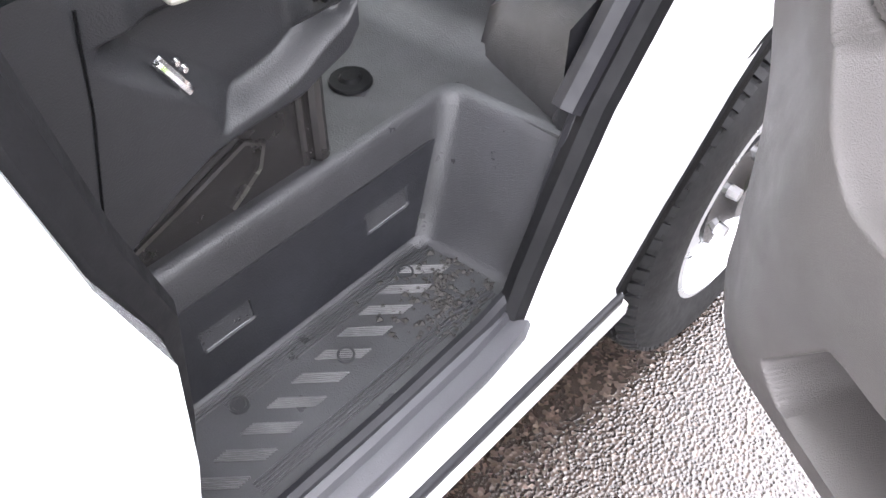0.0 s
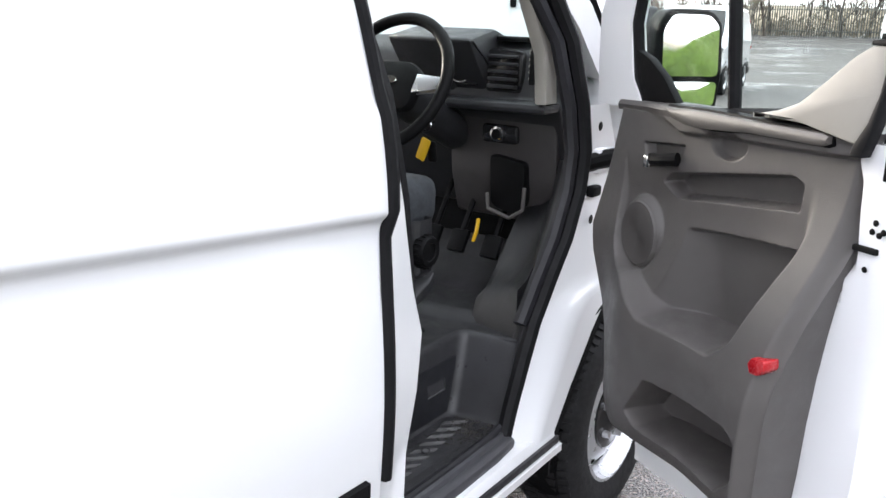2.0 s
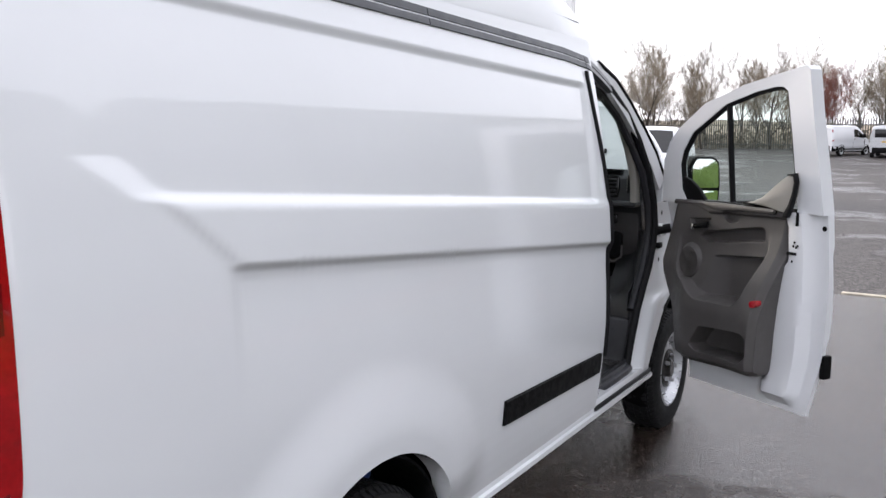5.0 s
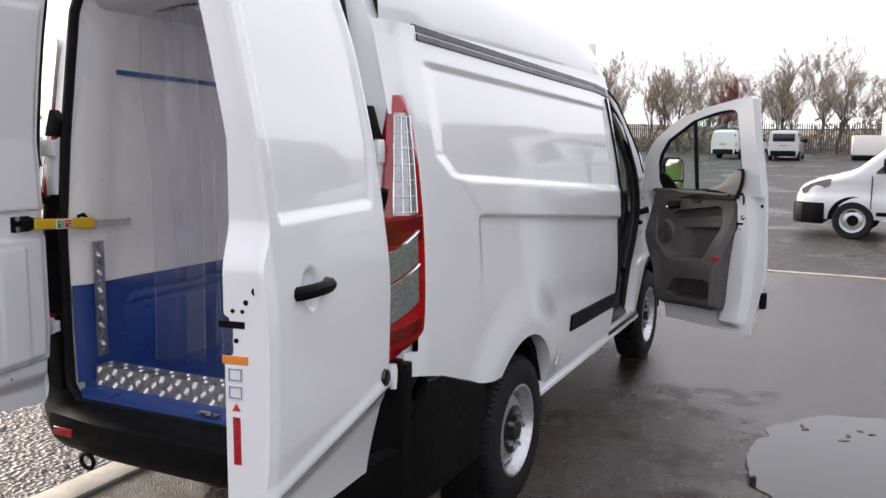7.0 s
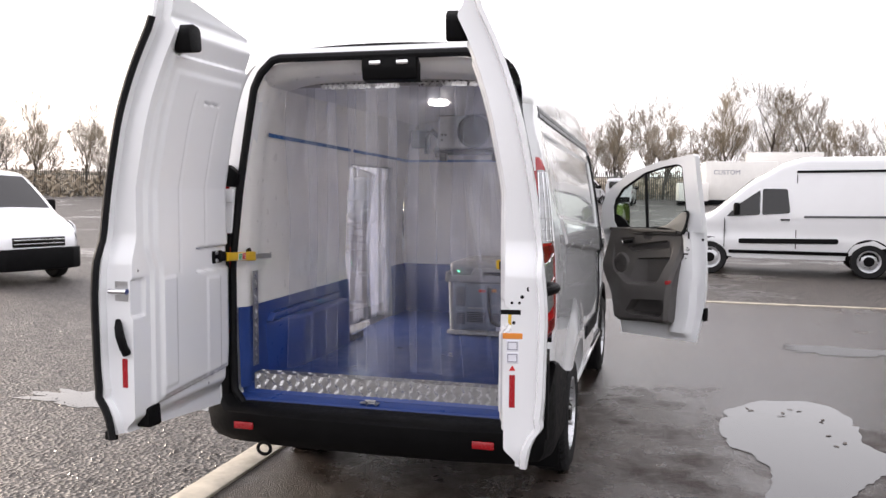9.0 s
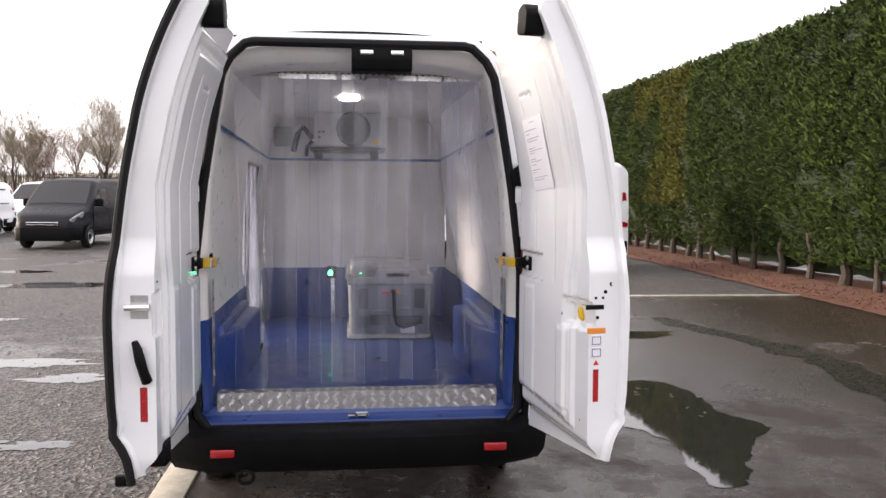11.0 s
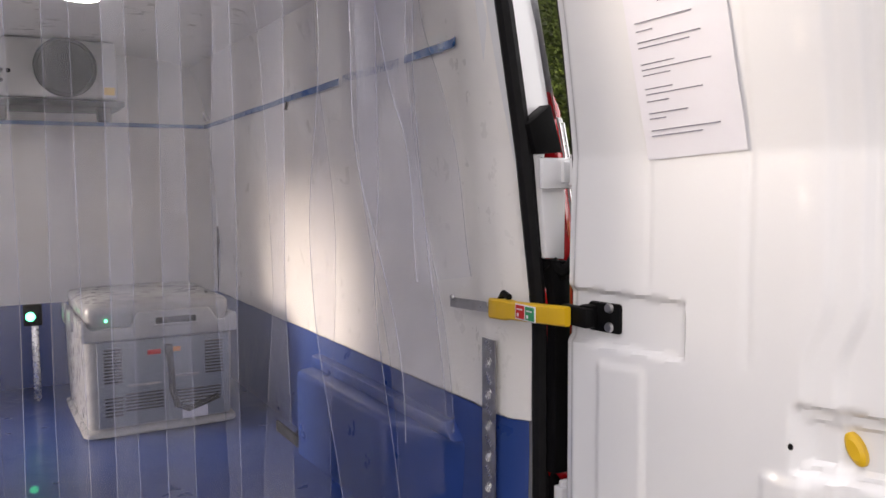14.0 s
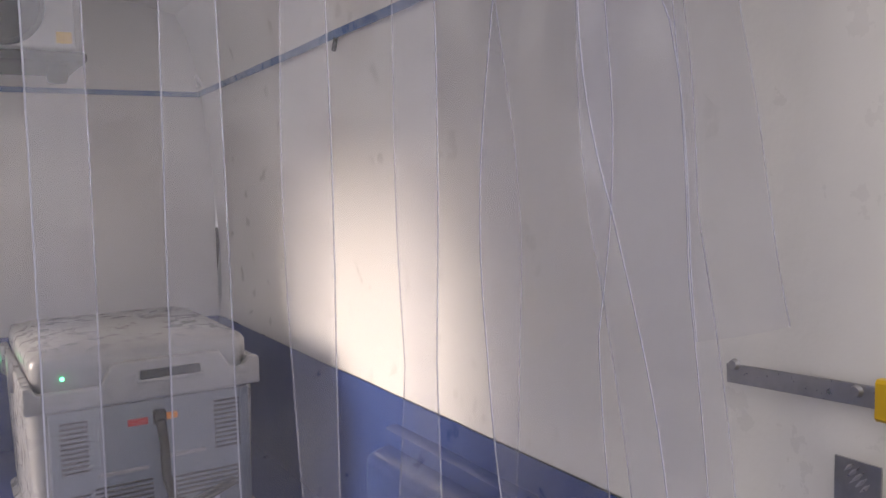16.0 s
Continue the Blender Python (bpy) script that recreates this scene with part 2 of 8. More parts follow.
def resample(pts, n, closed=True):
    P = [Vector(p) for p in pts]
    if closed:
        P = P + [P[0]]
    L = [0.0]
    for a, b in zip(P, P[1:]):
        L.append(L[-1] + (b - a).length)
    out, j = [], 0
    m = n if closed else n - 1
    for i in range(n):
        d = L[-1] * i / m
        while j < len(P) - 2 and L[j + 1] < d:
            j += 1
        w = (d - L[j]) / max(1e-9, L[j + 1] - L[j])
        out.append(P[j].lerp(P[j + 1], min(1, max(0, w))))
    return out


def loft(rings, bm=None, closed=True, caps=False):
    bm = bm or bmesh.new()
    R = [[bm.verts.new(p) for p in r] for r in rings]
    n = len(R[0])
    for A, B in zip(R, R[1:]):
        for k in range(n if closed else n - 1):
            bm.faces.new((A[k], A[(k + 1) % n], B[(k + 1) % n], B[k]))
    if caps:
        bm.faces.new(R[0][::-1])
        bm.faces.new(R[-1])
    return bm


def lerp_table(table, z):
    if z <= table[0][0]:
        return table[0][1]
    for (a, p), (b, q) in zip(table, table[1:]):
        if z <= b:
            w = (z - a) / (b - a)
            return p + (q - p) * w
    return table[-1][1]


def smooth01(a, b, x):
    w = min(1.0, max(0.0, (x - a) / (b - a)))
    return w * w * (3 - 2 * w)


def text_mesh(body, size):
    """Flat lettering in the built-in font, as a bmesh in x, y."""
    c = bpy.data.curves.new("lettering", "FONT")
    c.body, c.size, c.align_x, c.align_y = body, size, "CENTER", "CENTER"
    ob = bpy.data.objects.new("lettering", c)
    scene.collection.objects.link(ob)
    me = bpy.data.meshes.new_from_object(ob.evaluated_get(bpy.context.evaluated_depsgraph_get()))
    bpy.data.objects.remove(ob)
    bm = bmesh.new()
    bm.from_mesh(me)
    return bm

# ---- ground ----
def far_rise(x, y):
    """The yard is level round the van and climbs gently far off."""
    d = math.hypot(x, y)
    return 0.9 * smooth01(35, 75, d)


def asphalt_mat():
    m, nt, b = nodes_of("wet_asphalt")
    big, mid, grit = noise_of(nt, 0.35, 5, 0.6), noise_of(nt, 2.2, 6, 0.65), noise_of(nt, 95.0, 3, 0.7)
    tc = nt.nodes.new("ShaderNodeTexCoord")
    vor = nt.nodes.new("ShaderNodeTexVoronoi")
    vor.inputs["Scale"].default_value = 130.0
    nt.links.new(tc.outputs["Object"], vor.inputs["Vector"])
    wet = nt.nodes.new("ShaderNodeMath")
    wet.operation = "MULTIPLY_ADD"
    nt.links.new(big.outputs["Fac"], wet.inputs[0])
    wet.inputs[1].default_value = 0.65
    half = nt.nodes.new("ShaderNodeMath")
    half.operation = "MULTIPLY"
    half.inputs[1].default_value = 0.35
    nt.links.new(mid.outputs["Fac"], half.inputs[0])
    nt.links.new(half.outputs[0], wet.inputs[2])
    # water has gathered towards the far end of the bay, the near end has drained
    sep = nt.nodes.new("ShaderNodeSeparateXYZ")
    nt.links.new(tc.outputs["Object"], sep.inputs[0])
    fall = nt.nodes.new("ShaderNodeMapRange")
    fall.inputs[1].default_value, fall.inputs[2].default_value = 1.0, 4.0
    fall.inputs[3].default_value, fall.inputs[4].default_value = 0.06, -0.09
    nt.links.new(sep.outputs["Y"], fall.inputs[0])
    drain = nt.nodes.new("ShaderNodeMath")
    drain.operation = "ADD"
    nt.links.new(wet.outputs[0], drain.inputs[0])
    nt.links.new(fall.outputs[0], drain.inputs[1])
    dry = ramp_of(nt, drain.outputs[0], [(0.47, (0, 0, 0)), (0.57, (1, 1, 1))])
    stone = ramp_of(nt, vor.outputs["Color"], [(0.0, (0.012, 0.0098, 0.0085)), (0.45, (0.034, 0.0285, 0.0255)), (0.8, (0.068, 0.057, 0.052)), (1.0, (0.18, 0.157, 0.145))])
    tint = ramp_of(nt, mid.outputs["Fac"], [(0.35, (0.80, 0.70, 0.63)), (0.65, (1.1, 1.0, 0.93))])
    mul = nt.nodes.new("ShaderNodeMixRGB")
    mul.blend_type = "MULTIPLY"
    mul.inputs[0].default_value = 1.0
    nt.links.new(stone.outputs[0], mul.inputs[1])
    nt.links.new(tint.outputs[0], mul.inputs[2])
    nt.links.new(mul.outputs[0], b.inputs["Base Color"])
    rr = nt.nodes.new("ShaderNodeMapRange")
    rr.inputs[3].default_value, rr.inputs[4].default_value = 0.16, 0.50
    nt.links.new(dry.outputs[0], rr.inputs[0])
    nt.links.new(rr.outputs[0], b.inputs["Roughness"])
    sp = nt.nodes.new("ShaderNodeMapRange")
    sp.inputs[3].default_value, sp.inputs[4].default_value = 0.95, 0.26
    nt.links.new(dry.outputs[0], sp.inputs[0])
    nt.links.new(sp.outputs[0], b.inputs["Specular IOR Level"])
    first = bump_of(nt, b, vor.outputs["Distance"], 0.4, 0.009)
    second = bump_of(nt, b, grit.outputs["Fac"], 0.25, 0.004, first)
    for node, full in ((first, 0.85), (second, 0.35)):
        rough = nt.nodes.new("ShaderNodeMapRange")
        rough.inputs[3].default_value, rough.inputs[4].default_value = 0.35 * full, full
        nt.links.new(dry.outputs[0], rough.inputs[0])
        nt.links.new(rough.outputs[0], node.inputs["Strength"])
    return m


def gravel_mat():
    m, nt, b = nodes_of("gravelly_yard")
    big, mid = noise_of(nt, 0.28, 6, 0.62), noise_of(nt, 1.6, 5, 0.6)
    tc = nt.nodes.new("ShaderNodeTexCoord")
    vor = nt.nodes.new("ShaderNodeTexVoronoi")
    vor.inputs["Scale"].default_value = 36.0
    nt.links.new(tc.outputs["Object"], vor.inputs["Vector"])
    stone = ramp_of(nt, vor.outputs["Color"], [(0.0, (0.016, 0.0138, 0.0125)), (0.5, (0.045, 0.039, 0.036)), (1.0, (0.19, 0.172, 0.158))])
    nt.links.new(stone.outputs[0], b.inputs["Base Color"])
    b.inputs["Specular IOR Level"].default_value = 0.40
    rr = ramp_of(nt, big.outputs["Fac"], [(0.38, (0.22, 0.22, 0.22)), (0.47, (0.55, 0.55, 0.55))])
    nt.links.new(rr.outputs[0], b.inputs["Roughness"])
    first = bump_of(nt, b, vor.outputs["Distance"], 1.0, 0.02)
    second = bump_of(nt, b, mid.outputs["Fac"], 0.3, 0.02, first)
    for node, full in ((first, 1.0), (second, 0.3)):
        dry = nt.nodes.new("ShaderNodeMapRange")
        dry.inputs[1].default_value, dry.inputs[2].default_value = 0.40, 0.46
        dry.inputs[3].default_value, dry.inputs[4].default_value = 0.3 * full, full
        nt.links.new(big.outputs["Fac"], dry.inputs[0])
        nt.links.new(dry.outputs[0], node.inputs["Strength"])
    return m


ASPHALT, GRAVEL = asphalt_mat(), gravel_mat()
WATER = surface("standing_water", (0.022, 0.021, 0.02), 0.03, 0, 0.2, 2.0, rough_vary=0.015, spec=0.6)
KERB = surface("pale_concrete", (0.42, 0.38, 0.31), 0.65, 0, 0.25, 7.0, 0.4, 120)
MULCH = surface("bark_mulch", (0.13, 0.053, 0.031), 0.9, 0, 0.5, 30.0, 0.9, 60)
GRASSTUFT = surface("bank_growth", (0.085, 0.14, 0.03), 0.8, 0, 0.5, 3.0)
STONES = surface("loose_grey_stones", (0.07, 0.064, 0.06), 0.35, 0, 0.75, 14.0)
SOIL = surface("grass_bank", (0.06, 0.10, 0.025), 0.9, 0, 0.5, 5.0, 0.8, 60)


def ground_sheet():
    xs = sorted({round(-900 * (abs(i) / 40) ** 3 * (1 if i > 0 else -1), 3) for i in range(-40, 41)})
    bm = bmesh.new()
    vs = [[bm.verts.new((x, y, far_rise(x, y))) for y in xs] for x in xs]
    for i in range(len(xs) - 1):
        for j in range(len(xs) - 1):
            bm.faces.new((vs[i][j], vs[i + 1][j], vs[i + 1][j + 1], vs[i][j + 1]))
    return bm


solo("ground", ground_sheet(), GRAVEL, "worn gravelly grey yard, wet in patches", "ground", kind="structure")


def bay():
    """The smoother asphalt bay that the van stands on, from the pale kerb line to the hedge."""
    return grid(60, 60, lambda u, v: (-0.96 + 8.69 * u, -14 + 23.2 * v, 0.012))


solo("pavement", bay(), ASPHALT, "dark wet asphalt bay with glossy patches", "pavement", kind="structure")


def kerb_line(a, b, w, h, name="kerb"):
    a, b = Vector(a), Vector(b)
    d = (b - a)
    bm = box((d.length, w, h), (0, 0, h / 2), 0.008)
    return solo(name, bm, KERB, "pale concrete edging strip flush with the yard", "kerb", "edging strips", m=Matrix.Translation((a + b) / 2) @ Matrix.Rotation(math.atan2(d.y, d.x), 4, "Z"))


kerb_line((-1.03, -9.0, 0), (-1.03, 8.9, 0), 0.19, 0.03)
kerb_line((1.2, 9.3, 0), (7.6, 9.1, 0), 0.10, 0.025)

# ---- the van ----
van = thing("van", label="white high-roof panel van with open rear and driver doors", category="van")
ZC = [(0.4, 1.425), (0.64, 1.408), (2.92, 1.220)]
ZB = [(0.3, 1.56), (0.43, 1.546), (2.77, 1.398)]
SIDE = [(0.35, 0.85), (0.45, 0.872), (0.6, 0.893), (0.8, 0.909), (1.0, 0.916), (1.2, 0.916), (1.4, 0.906), (1.6, 0.884), (1.8, 0.850), (1.92, 0.826), (2.02, 0.802), (2.10, 0.790)]
ARCH_Y, ARCH_Z, ARCH_R = 1.13, 0.345, 0.455


def side_x(y, z):
    """The outer skin of the load side, with its crease, pressed panel and flared arch."""
    x = lerp_table(SIDE, z)
    x = (x + lerp_table(SIDE, z - 0.05) + lerp_table(SIDE, z + 0.05)) / 3
    zc, zb = lerp_table(ZC, y), lerp_table(ZB, y)
    gate = smooth01(-0.025, 0.025, y - (0.64 - max(0.0, (z - zc)) * 1.35))
    x -= gate * 0.015 * smooth01(0, 0.026, zc - z) * (1 - smooth01(0.03, 0.40, zc - z))
    x += gate * 0.008 * smooth01(-0.05, 0.0, z - zc) * (1 - smooth01(zb - 0.02, zb + 0.03, z))
    top = 1.985 - 0.03 * (y - 0.3)
    left = 0.30 + max(0, 1.64 - z) * 1.4
    inside = smooth01(0, 0.022, z - zb) * smooth01(0, 0.03, top - z) * smooth01(0, 0.14, y - left + 0.04) * smooth01(0, 0.035, 2.76 - y)
    x -= 0.012 * inside
    r = math.hypot(y - ARCH_Y, z - ARCH_Z)
    x += 0.034 * (1 - smooth01(0.50, 0.735, r)) * smooth01(0.42, 0.62, z)
    x -= 0.05 * (1 - smooth01(0.0, 0.20, y)) ** 2
    return x


def side_bottom(y):
    base = 0.875 - 0.19 * smooth01(0.0, 0.8, y) if y < ARCH_Y else 0.452
    d = abs(y - ARCH_Y)
    if d < ARCH_R:
        return max(base, ARCH_Z + math.sqrt(ARCH_R ** 2 - d * d))
    return base


def body_side(s):
    ys = sorted({round(0.045 + 2.835 * i / 150, 4) for i in range(151)} | {round(ARCH_Y - ARCH_R * math.cos(math.pi * k / 40), 4) for k in range(41)})
    n = 300
    bm = bmesh.new()
    cols = []
    for y in ys:
        b = side_bottom(y)
        col = []
        for j in range(n + 1):
            z = b + (2.10 - b) * j / n
            col.append(bm.verts.new((s * side_x(y, z), y, z)))
        low = col[0].co
        col.insert(0, bm.verts.new((low.x - s * 0.07, y, low.z + 0.002)))
        cols.append(col)
    for A, B in zip(cols, cols[1:]):
        for j in range(n + 1):
            mid = (A[j].co + B[j + 1].co) / 2
            if mid.y < 0.11 and 0.96 < mid.z < 1.78:
                continue  # the tail lamp fills this corner
            if s < 0 and 1.56 < mid.y < 2.50 and 0.5 < mid.z < 1.87:
                continue  # the open side doorway
            bm.faces.new((A[j], B[j], B[j + 1], A[j + 1]))
    return bm


part("side_panel", body_side(1), WHITE, van, "glossy white pressed steel side with a flared arch")
part("side_panel", body_side(-1), WHITE, van)

# roof: a high cap with rounded shoulders, sloping to the windscreen
ROOF_HW = [(0.0, 0.735), (0.35, 0.775), (2.6, 0.785), (3.2, 0.74), (3.5, 0.70)]


def roof_section(y):
    hw = lerp_table(ROOF_HW, y)
    z0 = 2.07 - 0.03 * smooth01(0, 2.6, y) - 0.62 * max(0.0, (y - 2.75)) ** 1.35 * 0.55
    top = 2.395 + 0.095 * smooth01(0.08, 1.1, y) - 0.80 * max(0.0, (y - 2.25) / 1.25) ** 1.7 * 0.62
    top = max(top, z0 + 0.03)
    pts = []
    for k in range(33):
        a = math.pi * k / 32
        c, sn = math.cos(a), math.sin(a)
        pts.append((hw * (1 if c >= 0 else -1) * abs(c) ** 0.42, y, z0 + (top - z0) * sn ** 0.62))
    return pts


part("roof", loft([roof_section(0.10 + 3.35 * i / 60) for i in range(61)], closed=False), WHITE, van, "raised white roof cap with rounded shoulders")


# rear frame between the body's outline and the opening
OPENING = [(0.55, 0.755), (0.9, 0.762), (1.3, 0.760), (1.7, 0.712), (2.0, 0.662), (2.35, 0.60)]
BODYREAR = [(0.50, 0.84), (0.8, 0.865), (1.2, 0.875), (1.6, 0.845), (2.0, 0.765), (2.2, 0.705), (2.40, 0.62)]


def ring3(pts, y, n=140):
    return [(p.x, y, p.y) for p in resample([(a, b, 0) for a, b in pts], n)]


def rough_outline(table, zb, zt, cut):
    pts = []
    for k in range(25):
        z = zb + (zt - zb) * k / 24
        pts.append((lerp_table(table, z) - max(0, cut - (zt - z)) * 0.9 - max(0, 0.06 - (z - zb)) * 0.9, z))
    return pts + [(-x, z) for x, z in pts[::-1]]


open_in = rough_outline(OPENING, 0.56, 2.345, 0.10)
open_out = rough_outline(BODYREAR, 0.50, 2.395, 0.10)
o1, o2, o3 = ring3(open_out, 0.12), ring3(open_out, 0.06), ring3(open_in, 0.035)
part("rear_frame", loft([o1, o2, o3, [(x * 0.985, 0.13, z) for x, _, z in o3]]), [WHITE], van, "white painted rear door frame")
seal_path = [(x, 0.03, z) for x, _, z in o3]
part("door_seal", tube(seal_path, 0.021, 8, closed=True), RUBBER, van, "thick black rubber door seal")
# dark lower corner pillars of the frame
for s in (1, -1):
    bm = prism([(s * 0.775, 0.55), (s * 0.90, 0.50), (s * 0.90, 0.93), (s * 0.775, 0.95)], 0.0, 0.07, "y", 0.01)
    part("pillar_cover", bm, BLACK, van, "black plastic pillar cover")
    bm = prism([(s * 0.765, 0.95), (s * 0.815, 0.95), (s * 0.808, 1.38), (s * 0.806, 1.45), (s * 0.752, 1.455), (s * 0.765, 1.35)], -0.020, 0.05, "y", 0.004)
    part("pillar_cover", bm, BLACK, van)
    bm = prism([(s * 0.750, 1.458), (s * 0.803, 1.453), (s * 0.806, 1.60), (s * 0.792, 1.68), (s * 0.728, 1.69), (s * 0.738, 1.58)], -0.004, 0.05, "y", 0.004)
    part("pillar_panel", bm, WHITE, van, "white painted pillar face")
    bm = prism([(s * 0.700, 1.762), (s * 0.762, 1.808), (s * 0.795, 1.70), (s * 0.722, 1.695)], -0.006, 0.045, "y", 0.004)
    part("pillar_plug", bm, BLACK, van, "black foam plug above the hinge")
    for z, x0 in ((1.652, 0.765), (0.898, 0.825)):
        hb = box((0.085, 0.016, 0.070), (s * x0, -0.018, z), 0.005)
        box((0.03, 0.034, 0.060), (s * (x0 + 0.045), -0.026, z), 0.007, bm=hb)
        tube([(s * (x0 + 0.052), -0.030, z - 0.042), (s * (x0 + 0.052), -0.030, z + 0.042)], 0.012, 12, hb)
        part("hinge", hb, WHITE, van, "white painted hinge arm")
    part("cable_boot", tube([(s * 0.765, 0.0, 1.445), (s * 0.785, -0.012, 1.425), (s * 0.812, -0.022, 1.44), (s * 0.835, -0.035, 1.49), (s * 0.850, -0.045, 1.53)], [0.020, 0.020, 0.018, 0.017, 0.016], 10), BLACK, van, "black rubber cable boot")
bm = tube([(x, 0.13, 2.405 - 0.03 * (x / 0.58) ** 2) for x in [-0.58 + 1.16 * i / 20 for i in range(21)]], 0.016, 8)
part("rain_gutter", bm, RUBBER, van, "black rubber gutter strip over the doorway")


# rear bumper: one bow with a step, wrapping to the wheel arches
def bumper():
    prof = [(0.02, 0.575), (-0.10, 0.570), (-0.135, 0.548), (-0.135, 0.50), (-0.122, 0.435), (-0.08, 0.385), (0.05, 0.375), (0.10, 0.40)]
    rings = []
    path = []
    for k in range(41):
        a = -1 + 2 * k / 40
        if abs(a) < 0.62:
            path.append((a / 0.62 * 0.64, 0.03 * (a / 0.62) ** 4, 0.0))
        else:
            w = (abs(a) - 0.62) / 0.38
            q = min(1, w / 0.45)
            ang = q * math.pi / 2
            x = 0.64 + 0.255 * math.sin(ang)
            y = 0.03 + 0.22 * (1 - math.cos(ang)) + (max(0, w - 0.45) / 0.55) * 0.44
            path.append((math.copysign(x, a), y, math.copysign(ang, a)))
    for x, y, ang in path:
        side = smooth01(0.5, 1.5, abs(ang))
        ring = []
        for i, (d, z) in enumerate(prof):
            n = Vector((math.sin(ang), -math.cos(ang)))
            dd = -d if d < 0 else -d
            zz = z + (0.29 * side if i < 3 else 0.10 * side if i < 4 else 0)
            if i < 3:
                zz = zz * (1 - side) + (side_bottom(min(max(y, 0.06), 0.66)) + 0.012 - 0.006 * i) * side
            off = dd * (1 - side * 0.86)
            ring.append((x + n.x * off, y + n.y * off, zz))
        rings.append(ring)
    return loft(rings, closed=False)


part("rear_bumper", thick(bumper(), 0.004), BLACK, van, "grained black plastic bumper with a step")
for s in (1, -1):
    part("bumper_reflector", box((0.105, 0.012, 0.036), (s * 0.618, -0.135, 0.494), 0.004), REFLECTOR, van, "small red reflector")
ring = [(-0.52 + 0.035 * math.cos(a), -0.105, 0.375 + 0.030 * math.sin(a)) for a in [k * math.tau / 16 for k in range(16)]]
part("tow_eye", tube(ring, 0.009, 8, closed=True), BLACK, van)


# tail lamps: a face that wraps from the door opening round to the flank
LAMP_IN = [(0.925, 0.812, -0.012), (0.95, 0.809, -0.018), (1.386, 0.804, -0.018), (1.44, 0.826, -0.004), (1.70, 0.812, 0.036), (1.82, 0.803, 0.062), (1.845, 0.803, 0.070)]
LAMP_OUT = [(0.925, 0.835, 0.0), (0.95, 0.875, 0.05), (1.03, 0.0, 0.122), (1.10, 0.0, 0.130), (1.60, 0.0, 0.138), (1.78, 0.0, 0.138), (1.82, 0.846, 0.128), (1.845, 0.815, 0.105)]


def lamp_point(w, z, lift=0.0):
    """A place on the lamp's face: w from its inner edge (0) to the flank (1)."""
    ix, iy = lerp_table([(a, b) for a, b, c in LAMP_IN], z), lerp_table([(a, c) for a, b, c in LAMP_IN], z)
    oy = lerp_table([(a, c) for a, b, c in LAMP_OUT], z)
    ox = side_x(max(oy, 0.05), z) + 0.004
    k = smooth01(0.94, 1.03, z) * smooth01(1.86, 1.80, z)
    ox = ox * k + lerp_table([(0.925, 0.835), (1.0, 0.885), (1.78, 0.866), (1.845, 0.838)], z) * (1 - k)
    d = Vector((oy - iy, ix - ox)).normalized()
    f = 0.030 * math.sin(math.pi * w) * (0.3 + 0.7 * k) + lift
    return Vector((ix + (ox - ix) * w - d.x * -f, iy + (oy - iy) * w + d.y * f, z))


